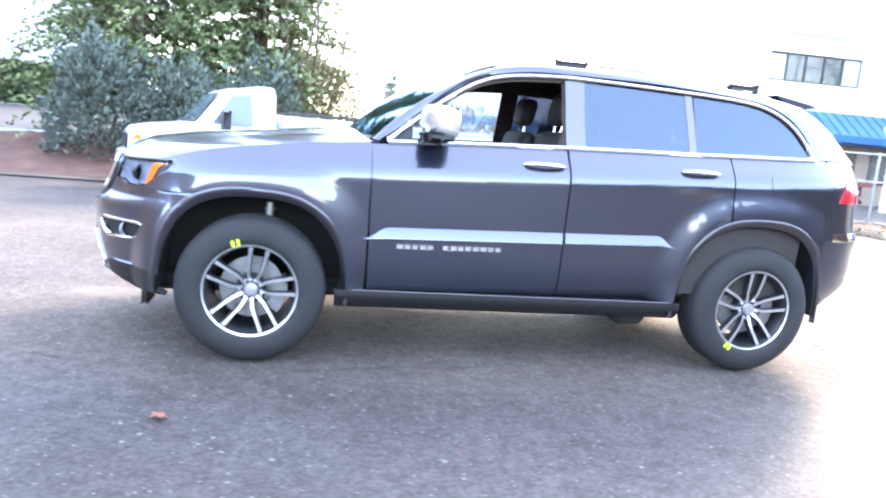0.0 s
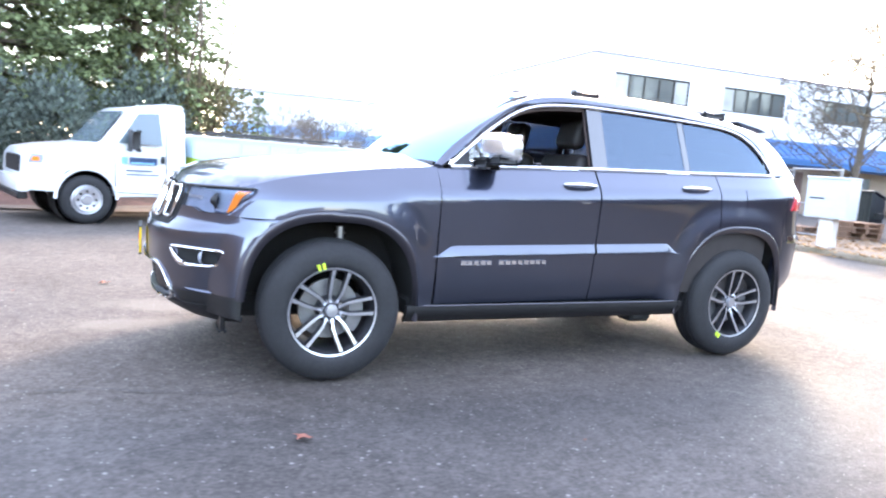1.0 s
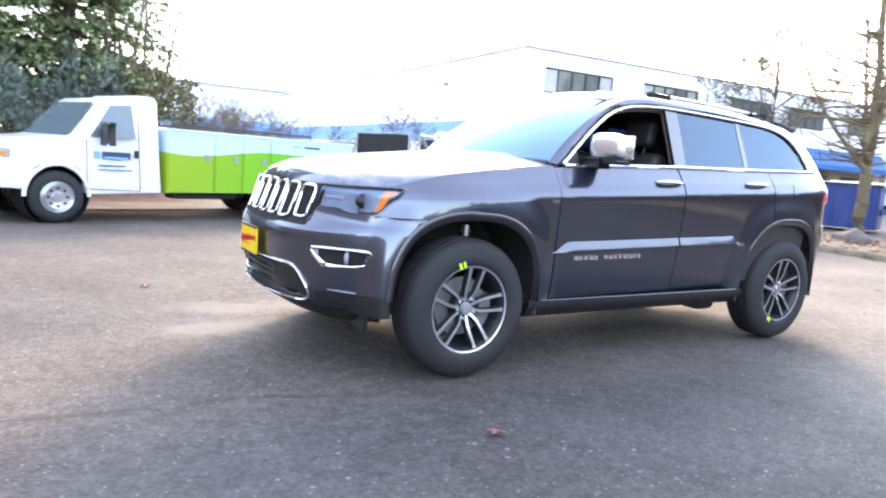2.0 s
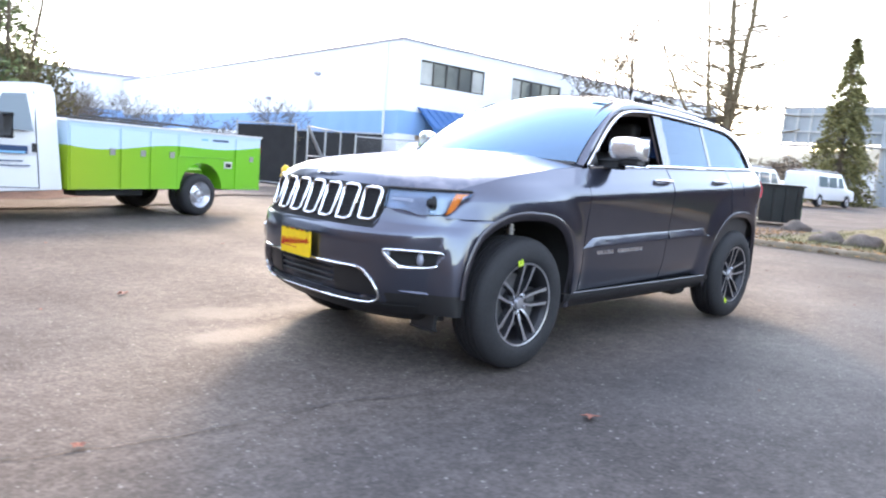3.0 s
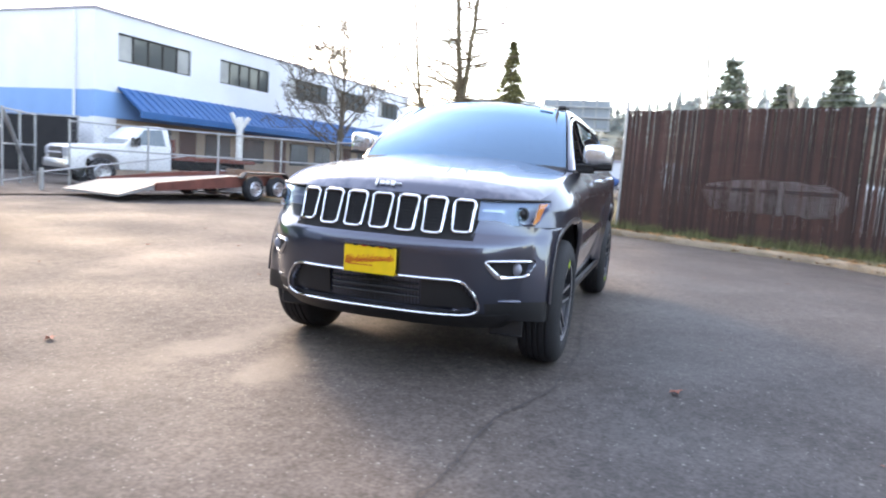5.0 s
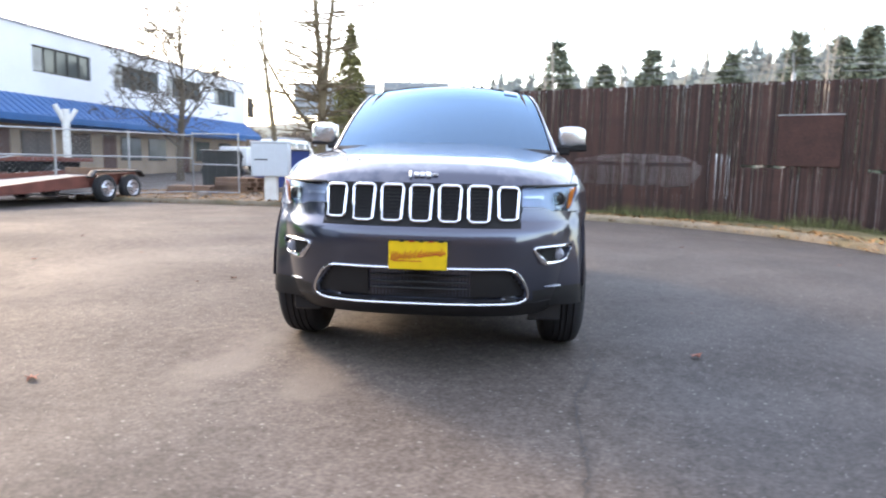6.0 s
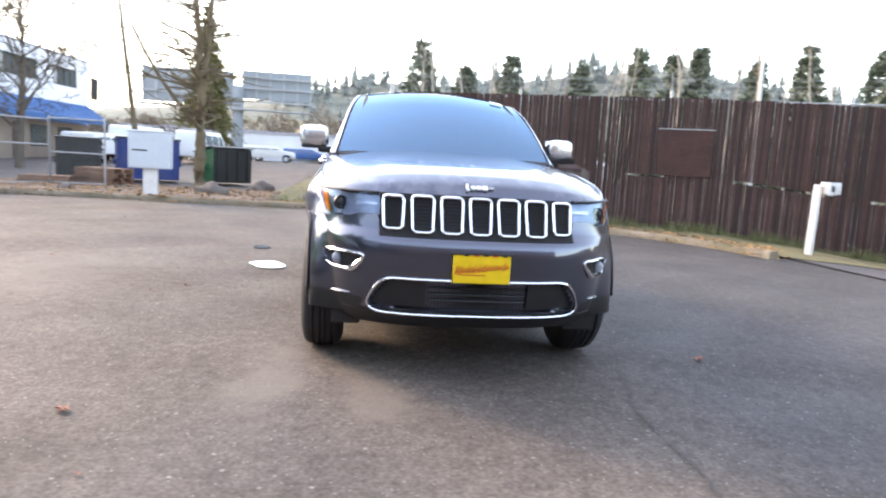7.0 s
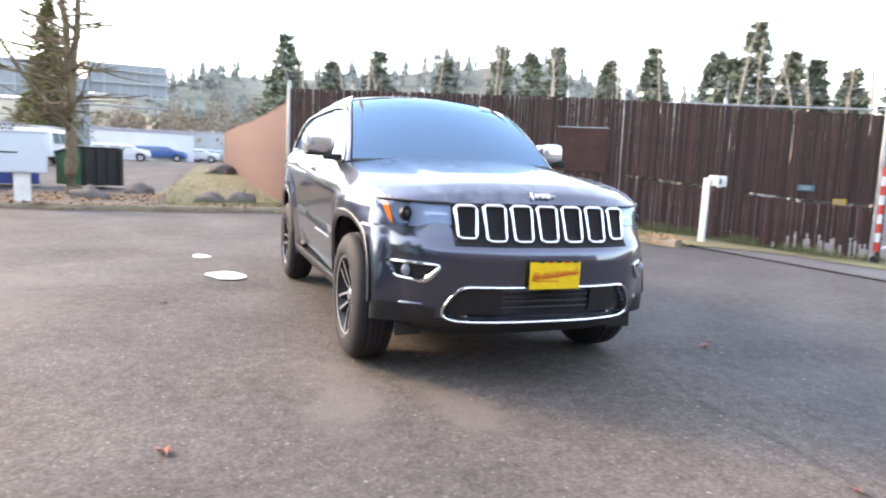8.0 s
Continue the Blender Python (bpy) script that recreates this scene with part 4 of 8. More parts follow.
def asphalt_material():
    """Worn asphalt: a warm half and a darker grey half that blend along a line, with mottling, pale stones and painted
    sunlit patches.
    """
    m = bpy.data.materials.new("worn_asphalt")
    m.use_nodes = True
    nt = m.node_tree
    b = nt.nodes["Principled BSDF"]
    b.inputs["Specular IOR Level"].default_value = 0.23
    tc = nt.nodes.new("ShaderNodeTexCoord")
    at = tc.outputs["Object"]

    def noise_at(sc, detail=5.0, rough=0.5):
        n = nt.nodes.new("ShaderNodeTexNoise")
        n.inputs["Scale"].default_value, n.inputs["Detail"].default_value, n.inputs["Roughness"].default_value = sc, detail, rough
        nt.links.new(at, n.inputs["Vector"])
        return n.outputs["Fac"]

    def ranged(value, a, b_, c, d, smooth=False):
        r = nt.nodes.new("ShaderNodeMapRange")
        if smooth:
            r.interpolation_type = "SMOOTHSTEP"
        for k, v in zip(("From Min", "From Max", "To Min", "To Max"), (a, b_, c, d)):
            r.inputs[k].default_value = v
        nt.links.new(value, r.inputs["Value"])
        return r.outputs[0]

    def math_node(op, a, c=None):
        n = nt.nodes.new("ShaderNodeMath")
        n.operation = op
        for k, v in enumerate((a, c)):
            if isinstance(v, (int, float)):
                n.inputs[k].default_value = v
            elif v is not None:
                nt.links.new(v, n.inputs[k])
        return n.outputs[0]

    def mixed(fac, a, c):
        n = nt.nodes.new("ShaderNodeMix")
        n.data_type = "RGBA"
        for k, v in ((0, fac), (6, a), (7, c)):
            if isinstance(v, tuple):
                n.inputs[k].default_value = (*v, 1)
            else:
                nt.links.new(v, n.inputs[k])
        return n.outputs[2]

    def valued(fac, col):
        n = nt.nodes.new("ShaderNodeHueSaturation")
        nt.links.new(fac, n.inputs["Value"])
        nt.links.new(col, n.inputs["Color"])
        return n.outputs[0]

    # the two tones blend along y = -0.78 - 0.06 (x + 1.5)
    xyz = nt.nodes.new("ShaderNodeSeparateXYZ")
    nt.links.new(at, xyz.inputs[0])
    along = math_node("ADD", xyz.outputs[1], math_node("MULTIPLY", math_node("MINIMUM", xyz.outputs[0], 3.0), 0.06))
    wob = math_node("MULTIPLY", math_node("SUBTRACT", noise_at(3.0), 0.5), 0.10)
    darker = ranged(math_node("ADD", along, wob), -1.60, -0.80, 1.0, 0.0, True)
    col = mixed(darker, WARM_GROUND, GREY_GROUND)
    # broad damp stains, hand-sized mottling, grit
    col = mixed(ranged(noise_at(0.45, 8.0), 0.48, 0.72, 0.0, 0.42), col, (0.050, 0.047, 0.048))
    col = valued(ranged(noise_at(1.1, 6.0), 0.3, 0.7, 0.80, 1.20), col)
    col = valued(ranged(noise_at(11.0, 6.0, 0.65), 0.3, 0.7, 0.72, 1.28), col)
    col = valued(ranged(noise_at(48.0, 3.0), 0.3, 0.7, 0.68, 1.32), col)
    # pale stones showing in the binder, in two sizes
    for sc, share_, lo, hi, amount in ((46.0, 0.87, 0.12, 0.30, 0.62), (21.0, 0.945, 0.10, 0.26, 0.60)):
        v = nt.nodes.new("ShaderNodeTexVoronoi")
        v.inputs["Scale"].default_value = sc
        nt.links.new(at, v.inputs["Vector"])
        sep = nt.nodes.new("ShaderNodeSeparateColor")
        nt.links.new(v.outputs["Color"], sep.inputs[0])
        fac = math_node("MULTIPLY", ranged(v.outputs["Distance"], lo, hi, amount, 0.0), math_node("GREATER_THAN", sep.outputs[0], share_))
        col = mixed(fac, col, (0.34, 0.32, 0.30))
    # pale patches: sunlit ground and sun glare, painted into the colour
    edge = math_node("MULTIPLY", noise_at(2.2, 6.0), 2.6)
    smooth = 0.0
    for cx, cy, rx, ry, amount in ((-0.65, 1.08, 0.88, 0.32, 0.70), (-1.02, 0.55, 0.52, 0.24, 0.70), (-3.4, 3.0, 1.8, 0.8, 0.40), (2.2, 3.4, 2.2, 0.9, 0.40)):
        mp = nt.nodes.new("ShaderNodeMapping")
        mp.vector_type = "TEXTURE"
        mp.inputs["Location"].default_value = (cx, cy, 0)
        mp.inputs["Scale"].default_value = (rx, ry, 1)
        nt.links.new(at, mp.inputs["Vector"])
        ln = nt.nodes.new("ShaderNodeVectorMath")
        ln.operation = "LENGTH"
        nt.links.new(mp.outputs[0], ln.inputs[0])
        sunlit = ranged(math_node("ADD", ln.outputs["Value"], edge), 1.45, 2.35, amount, 0.0, True)
        smooth = math_node("ADD", sunlit, smooth)
        col = mixed(sunlit, col, (0.168, 0.142, 0.121))
    nt.links.new(col, b.inputs["Base Color"])
    # damp, smoother patches; the painted sunlit patches and the darker half are smoother too
    nt.links.new(math_node("SUBTRACT", ranged(noise_at(0.6, 6.0), 0.35, 0.70, 0.90, 0.70), math_node("ADD", math_node("MULTIPLY", smooth, 0.16), math_node("MULTIPLY", darker, 0.12))), b.inputs["Roughness"])
    bp = nt.nodes.new("ShaderNodeBump")
    bp.inputs["Strength"].default_value, bp.inputs["Distance"].default_value = 0.35, 0.012
    nt.links.new(noise_at(60.0, 4.0), bp.inputs["Height"])
    nt.links.new(bp.outputs[0], b.inputs["Normal"])
    return m


WARM_GROUND, GREY_GROUND = (0.106, 0.088, 0.076), (0.070, 0.062, 0.058)
ASPHALT = asphalt_material()
DARKASPHALT = material("newer_dark_asphalt", (0.078, 0.068, 0.064), 0.65, var=0.2, scale=1.2, fine=0.3, fscale=60, bump=0.3, bscale=90)
DIRT = material("damp_dirt_and_gravel", (0.14, 0.105, 0.08), 0.9, var=0.35, scale=1.4, fine=0.4, fscale=30, bump=0.7, bscale=25, stain=(0.07, 0.055, 0.045), stain_scale=0.9)
MULCH = material("red_brown_bark_mulch", (0.115, 0.058, 0.042), 0.95, var=0.35, scale=2.5, fine=0.5, fscale=28, bump=0.9, bscale=22)
GRASS_DRY = material("dry_winter_grass", (0.15, 0.125, 0.06), 0.9, var=0.3, scale=1.2, fine=0.35, fscale=35, bump=0.6, bscale=40, stain=(0.14, 0.16, 0.05), stain_scale=0.8)
KERB = material("mossy_kerb_concrete", (0.26, 0.21, 0.15), 0.9, var=0.3, scale=2.5, fine=0.3, fscale=50, bump=0.5, bscale=40, stain=(0.12, 0.11, 0.05), stain_scale=1.2)
BLADE = material("grass_blades", (0.12, 0.125, 0.05), 0.9, island=0.45)
LITTER = material("fallen_leaves", (0.24, 0.13, 0.05), 0.9, island=0.5)
LEAF = material("brown_leaf", (0.20, 0.075, 0.05), 0.8, random_var=0.35)


def axis_steps(edges):
    out = []
    for a, b, d in edges:
        n = max(1, round((b - a) / d))
        out += [a + (b - a) * k / n for k in range(n)]
    return out + [edges[-1][1]]


gx = axis_steps([(-1500, -300, 400), (-300, -40, 65), (-40, -14, 6), (-14, 24, 0.5), (24, 60, 2), (60, 300, 40), (300, 1500, 400)])
gy = axis_steps([(-1500, -300, 400), (-300, -40, 65), (-40, -14, 6), (-14, 20, 0.5), (20, 60, 4), (60, 300, 40), (300, 1500, 400)])
me = bpy.data.meshes.new("ground")
nv = len(gy)
me.from_pydata([(x, y, ground_z(x, y) + (0.006 * noise.noise((x * 0.5, y * 0.5, 0)) if abs(x) < 25 and abs(y) < 20 else 0) - 0.006) for x in gx for y in gy], [],
               [(i * nv + j, (i + 1) * nv + j, (i + 1) * nv + j + 1, i * nv + j + 1) for i in range(len(gx) - 1) for j in range(nv - 1)])
me.materials.append(ASPHALT)
me.shade_smooth()
tagged(new("ground", me), "worn grey asphalt yard with damp patches", "ground", kind="structure")


def spline(pts, n):
    """A smooth line of n + 1 points through the corners given."""
    t = list(range(len(pts)))
    fs = [curve(t, [p[k] for p in pts]) for k in range(len(pts[0]))]
    return [tuple(f(len(pts[1:]) * i / n) for f in fs) for i in range(n + 1)]


def strip(name, A, B, mat, lift, n, across, label, bump_h=0.03, rise=None, kind="structure", cat="ground"):
    """Ground cover between two lines of equal count."""
    PA, PB = spline(A, n), spline(B, n)
    vs, fs = [], []
    for i in range(n + 1):
        for j in range(across + 1):
            t = j / across
            x, y = PA[i][0] * (1 - t) + PB[i][0] * t, PA[i][1] * (1 - t) + PB[i][1] * t
            z = ground_z(x, y) + lift + (rise(t) if rise else 0) + bump_h * noise.noise((x * 0.9, y * 0.9, 3.1)) * min(1, 4 * t)
            vs.append((x, y, z))
    for i in range(n):
        for j in range(across):
            a = i * (across + 1) + j
            fs.append((a, a + across + 1, a + across + 2, a + 1))
    me = bpy.data.meshes.new(name)
    me.from_pydata(vs, [], fs)
    me.materials.append(mat)
    me.shade_smooth()
    return tagged(new(name, me), label, cat, kind=kind)


KERB_LINE = [(11.7, 10.0), (11.65, 8.0), (11.6, 6.0), (11.4, 4.0), (11.2, 1.8), (11.3, 0.1), (10.2, -2.0), (8.3, -4.5), (6.6, -5.6), (5.3, -5.95)]
FENCE_A, FENCE_B = Vector((12.95, -0.30, 0)), Vector((6.05, -11.84, 0))
fd_ = (FENCE_B - FENCE_A).normalized()
kp = spline(KERB_LINE, 120)
bm = bmesh.new()
prof = [(-0.10, -0.05), (-0.085, 0.06), (-0.05, 0.105), (0.05, 0.115), (0.10, 0.09), (0.12, -0.05)]
rings = []
for i, p in enumerate(kp):
    a, b = Vector((*kp[max(i - 1, 0)], 0)), Vector((*kp[min(i + 1, 120)], 0))
    d = (b - a).normalized()
    nrm = Vector((-d.y, d.x, 0))
    wob = 0.02 * noise.noise((p[0] * 2, p[1] * 2, 0))
    rings.append([bm.verts.new(Vector((p[0], p[1], ground_z(*p))) + nrm * (o + wob) + Vector((0, 0, h + wob * 0.6 if h > 0 else h))) for o, h in prof])
for A, B in zip(rings, rings[1:]):
    for k in range(5):
        bm.faces.new((A[k], A[k + 1], B[k + 1], B[k]))
bm.faces.new(rings[0][::-1])
bm.faces.new(rings[-1])
tagged(part("kerb", done(bm), KERB, None, smooth=60), "low mossy extruded kerb along the yard edge", "kerb", kind="structure")

strip("verge_fence", [(11.35, -0.05), (10.35, -2.0), (8.4, -4.6), (6.75, -5.75), (5.2, -6.4), (4.3, -11.6)], [(13.2, -0.25), (11.9, -2.4), (10.2, -5.2), (9.2, -6.9), (8.3, -8.5), (6.3, -12.0)], GRASS_DRY, 0.022, 60, 8,
      "dry grass verge between kerb and fence", rise=lambda t: 0.05 * t, cat="verge")
strip("verge_far", [(11.35, 2.5), (16.0, 2.9), (22.0, 2.6), (34.0, 2.2), (52.0, 1.6)], [(11.4, -0.05), (16.0, -0.35), (22.0, -0.35), (34.0, -0.35), (52.0, -0.4)], GRASS_DRY, 0.045, 60, 10,
      "yellow dry grass strip beside the red fence", cat="verge")
strip("dirt_bed", [(11.75, 10.0), (11.7, 8.0), (11.65, 6.0), (11.45, 4.0), (11.3, 2.3)], [(15.2, 11.0), (16.4, 8.0), (16.8, 6.0), (16.8, 4.2), (16.2, 2.6)], DIRT, 0.05, 40, 8, "brown dirt bed with fallen leaves", cat="dirt")
strip("dirt_shoulder", [(-14, 8.3), (-6, 8.3), (-2.0, 8.3), (2.0, 9.4), (5.0, 12.2), (8.0, 11.6), (11.7, 10.1)], [(-14, 9.6), (-6, 9.6), (-2.0, 9.9), (1.5, 11.2), (4.6, 14.0), (8.3, 15.6), (14.6, 12.6)], DIRT, 0.025, 60, 6, "tan dirt shoulder at the edge of the yard", cat="dirt")
strip("mulch_bank", [(-20, 8.6), (-8, 8.6), (-4, 8.7), (-1.5, 9.3), (1.5, 11.0), (4.0, 13.6)], [(-20, 13.6), (-8, 13.4), (-4, 13.4), (-1.5, 14.0), (1.0, 15.0), (3.0, 16.5)], MULCH, 0.03, 60, 14, "red brown bark mulch bank", bump_h=0.12, rise=lambda t: 0.55 * step(0, 0.8, t), cat="mulch")
strip("upper_drive", [(-40, 13.8), (-20, 13.8), (-8, 13.6), (-4, 13.6), (-1, 14.6)], [(-40, 19), (-20, 19), (-8, 19), (-4, 19), (-1, 19)], DARKASPHALT, 0.62, 30, 6, "grey sloping upper drive behind the bank", rise=lambda t: 0.55 * t, bump_h=0.01, cat="road")
strip("side_road", [(5.6, -6.25), (2.0, -6.35), (-4, -6.6), (-14, -7.0)], [(5.0, -9.9), (1.6, -10.4), (-4, -10.8), (-14, -11.2)], DARKASPHALT, 0.012, 30, 6, "newer dark asphalt apron", bump_h=0.004, cat="road")

# cracks: dark sunken seams shown as thin tar lines
TAR = material("tar_seam", (0.046, 0.040, 0.037), 0.7, var=0.2, scale=5)
def seam(pts, w, seed):
    rnd = random.Random(seed)
    P = []
    for a, b in zip(pts, pts[1:]):
        k = max(3, int((Vector(b) - Vector(a)).length / 0.05))
        for j in range(k):
            P.append((a[0] + (b[0] - a[0]) * j / k + rnd.gauss(0, 0.009), a[1] + (b[1] - a[1]) * j / k + rnd.gauss(0, 0.009)))
    bm = bmesh.new()
    L, R = [], []
    for i, p in enumerate(P):
        q = P[min(i + 1, len(P) - 1)]
        o = P[max(i - 1, 0)]
        d = Vector((q[0] - o[0], q[1] - o[1], 0)).normalized()
        n = Vector((-d.y, d.x, 0)) * w * rnd.uniform(0.35, 1.2)
        c = Vector((p[0], p[1], ground_z(*p) + 0.0035))
        L.append(bm.verts.new(c + n))
        R.append(bm.verts.new(c - n))
    for i in range(len(P) - 1):
        bm.faces.new((L[i], L[i + 1], R[i + 1], R[i]))
    tagged(part("pavement_crack", bm, TAR, None), "thin dark crack in the asphalt", "crack", kind="structure")


seam([(-3.3, -0.55), (-2.49, -0.64), (-1.92, -0.76), (-1.16, -0.79), (-0.62, -0.97), (0.3, -1.02), (1.4, -0.9)], 0.005, 1)
seam([(4.0, -6.1), (2.0, -6.25), (-2.0, -6.4), (-8.0, -6.7)], 0.003, 3)
seam([(4.6, -5.9), (2.0, -6.05), (-2.0, -6.2), (-8.0, -6.5)], 0.003, 4)

# standing water
WATER = bpy.data.materials.new("shallow_water")
WATER.use_nodes = True
wb = WATER.node_tree.nodes["Principled BSDF"]
wb.inputs["Base Color"].default_value = (0.05, 0.05, 0.052, 1)
wb.inputs["Roughness"].default_value = 0.03
wb.inputs["Specular IOR Level"].default_value = 0.9
def puddle(x, y, rx, ry, seed, rot=0.0):
    bm = bmesh.new()
    n = 40
    vs = []
    for k in range(n):
        a = k * math.tau / n
        r = 1 + 0.30 * noise.noise((math.cos(a) * 1.3, math.sin(a) * 1.3, seed * 3.7))
        px, py = rx * r * math.cos(a), ry * r * math.sin(a)
        vs.append(bm.verts.new((x + px * math.cos(rot) - py * math.sin(rot), y + px * math.sin(rot) + py * math.cos(rot), ground_z(x, y) + 0.006)))
    bm.faces.new(vs)
    tagged(part("puddle", bm, WATER, None), "shallow puddle mirroring the pale sky", "puddle", kind="structure")


puddle(3.02, 1.50, 0.25, 0.19, 1, 0.1)
puddle(4.42, 1.74, 0.16, 0.11, 2, 0.2)

# leaves lying about
def flat_leaf(size, seed):
    rnd = random.Random(seed)
    bm = bmesh.new()
    n = 10
    c = bm.verts.new((0, 0, 0.006))
    vs = []
    for k in range(n):
        a = k * math.tau / n
        r = size * (0.65 + 0.45 * (k % 2)) * rnd.uniform(0.8, 1.2)
        vs.append(bm.verts.new((r * math.cos(a), 0.7 * r * math.sin(a), rnd.uniform(0.002, 0.022))))
    for k in range(n):
        bm.faces.new((c, vs[k], vs[(k + 1) % n]))
    me = bpy.data.meshes.new("leaf")
    bm.to_mesh(me)
    bm.free()
    me.materials.append(LEAF)
    return me


leaf_meshes = [flat_leaf(0.045, k) for k in range(4)]
rnd = random.Random(11)
for k, (x, y) in enumerate([(-0.29, -1.62), (-1.22, 1.91)] + [(rnd.uniform(-5, 8), rnd.uniform(-5, 6)) for _ in range(58)]):
    if k > 1 and (-1.2 < x < 4.2 and -1.1 < y < 1.1):
        continue
    sc = 1.0 if k < 2 else rnd.uniform(0.25, 0.75)
    ob = new("leaf", leaf_meshes[k % 4])
    ob.matrix_world = Matrix.Translation((x, y, ground_z(x, y) + 0.002)) @ Matrix.Rotation(rnd.uniform(0, 6.28), 4, "Z") @ Matrix.Scale(sc, 4)
    tagged(ob, "dry brown leaf lying on the asphalt", "leaf", "fallen leaves on the asphalt")


# ---- scattered ground cover ----
def quads_object(name, quads, mat, label, cat, parent=None, kind="stuff"):
    vs, fs = [], []
    for q in quads:
        n = len(vs)
        vs += q
        fs.append(tuple(range(n, n + len(q))))
    me = bpy.data.meshes.new(name)
    me.from_pydata([tuple(v) for v in vs], [], fs)
    me.materials.append(mat)
    ob = new(name, me)
    ob.parent = parent
    return tagged(ob, label, cat, kind=kind)


def blade(x, y, z, h, rnd, lean=0.5, w=0.006):
    a = rnd.uniform(0, math.tau)
    d = Vector((math.cos(a), math.sin(a), 0))
    s = Vector((-d.y, d.x, 0)) * w
    b = Vector((x, y, z))
    t = b + d * h * lean * rnd.uniform(0.2, 1) + Vector((0, 0, h))
    return [b - s, b + s, t]


rnd = random.Random(21)
tris = []
for k in range(9000):
    t = rnd.random()
    if k % 3:
        base = FENCE_A.lerp(FENCE_B, t) - Vector((0.85, -0.52, 0)) * abs(rnd.gauss(0, 0.35))
        x, y = base.x, base.y
        h = rnd.uniform(0.06, 0.28) * (1 if noise.noise((x * 1.3, y * 1.3, 5)) > -0.1 else 0.4)
    else:
        x = 12.4 + 22 * rnd.random() ** 1.8
        y = rnd.uniform(-0.2, 2.6)
        h = rnd.uniform(0.03, 0.09)
    tris.append(blade(x, y, ground_z(x, y) + 0.07, h, rnd))
quads_object("grass_tufts", tris, BLADE, "dry and green grass tufts along the fence", "grass")
rnd = random.Random(22)
qs = []
for k in range(5200):
    if k % 2:
        i = rnd.randrange(120)
        x, y = kp[i]
        x += rnd.gauss(0, 0.16)
        y += rnd.gauss(0, 0.16)
        z = ground_z(x, y) + 0.02 + 0.10 * (abs(rnd.gauss(0, 0.3)) < 0.25)
        if i > 45:
            z += 0.02
    else:
        x, y = rnd.uniform(12.7, 16.4), rnd.uniform(2.6, 10.5)
        z = ground_z(x, y) + 0.085
    s = rnd.uniform(0.012, 0.036)
    a = rnd.uniform(0, 6.28)
    u = Vector((math.cos(a), math.sin(a), rnd.uniform(-0.5, 0.5))) * s
    v = Vector((-math.sin(a), math.cos(a), rnd.uniform(-0.5, 0.5))) * s * 0.7
    c = Vector((x, y, z))
    qs.append([c - u - v, c + u - v, c + u + v, c - u + v])
quads_object("leaf_litter", qs, LITTER, "orange brown leaf litter along the kerb", "leaves")


# ---- slatted fence ----
SLAT = material("brown_fence_slat", (0.048, 0.020, 0.015), 0.75, var=0.25, scale=3, fine=0.25, fscale=40, random_var=0.38, bump=0.2, bscale=60, stain=(0.026, 0.014, 0.011), stain_scale=2.0)
SLATRED = material("red_brown_fence_slat", (0.090, 0.028, 0.021), 0.75, var=0.25, scale=3, island=0.2, bump=0.2, bscale=60)
GALV = material("galvanised_steel", (0.42, 0.43, 0.44), 0.45, 0.7, var=0.2, scale=6, fine=0.1, fscale=90)
WIRE = material("fence_wire", (0.30, 0.30, 0.31), 0.5, 0.6)
fence = thing("slat_fence", None, "tall chain-link fence woven with brown slats", "fence", kind="")
fence.matrix_world = Matrix.Translation(FENCE_A)
bm = bmesh.new()
box(bm, -0.0235, 0.0235, -0.005, 0.005, 0, 1, 0.002)
slat_me = bpy.data.meshes.new("slat")
done(bm).to_mesh(slat_me)
bm.free()
slat_me.materials.append(SLAT)
L = (FENCE_B - FENCE_A).length
yaw = math.atan2(fd_.y, fd_.x)
rnd = random.Random(31)
ns = 280
for k in range(ns):
    run = L * (k + 0.5) / ns                      # metres along the fence from its corner
    p = fd_ * run
    gz = ground_z(FENCE_A.x + p.x, FENCE_A.y + p.y)
    top = 2.90 + yard_fall(FENCE_A.y + p.y) - 0.008 * run + rnd.uniform(-0.012, 0.015) - (0.0 if rnd.random() > 0.03 else 0.07)
    pieces = [(0.05, top)]
    thin = None
    if 2.2 < run < 5.15:                          # slats gone thin: what stands behind shows between them
        edge = min(1.0, 4 * min(run - 2.2, 5.15 - run))
        thin = (1.04 - 0.32 * edge + 0.06 * noise.noise((run * 3, 2, 0)), 1.12 + 0.30 * math.sqrt(max(0.0, 1 - ((run - 3.66) / 1.5) ** 2)) + 0.05 * noise.noise((run * 2, 5, 0)))
        pieces = [(0.05, thin[0]), (thin[1], top)]
    elif 5.9 < run < 6.7 or 8.1 < run < 10.0 or 10.6 < run < 13.2:
        cut = 1.20 + 0.02 * noise.noise((run * 2, 0, 0))
        pieces = [(0.05, cut - 0.025 - 0.03 * rnd.random()), (cut + 0.025 * rnd.random(), top)]
    if thin:
        share("slat", slat_me, fence, Matrix.Translation((p.x, p.y, gz + thin[0])) @ Matrix.Rotation(yaw, 4, "Z") @ Matrix.Diagonal((rnd.uniform(0.52, 0.86), 1, thin[1] - thin[0], 1)))
    if 11.0 < run < 13.3 and rnd.random() < 0.5:
        pieces[0] = (0.05 + rnd.uniform(0.15, 0.5), pieces[0][1])
    for z0, z1 in pieces:
        share("slat", slat_me, fence, Matrix.Translation((p.x + rnd.gauss(0, 0.003), p.y, gz + z0)) @ Matrix.Rotation(yaw, 4, "Z") @ Matrix.Rotation(rnd.gauss(0, 0.004), 4, "Y") @ Matrix.Diagonal((rnd.uniform(0.93, 1.05), 1, z1 - z0, 1)))
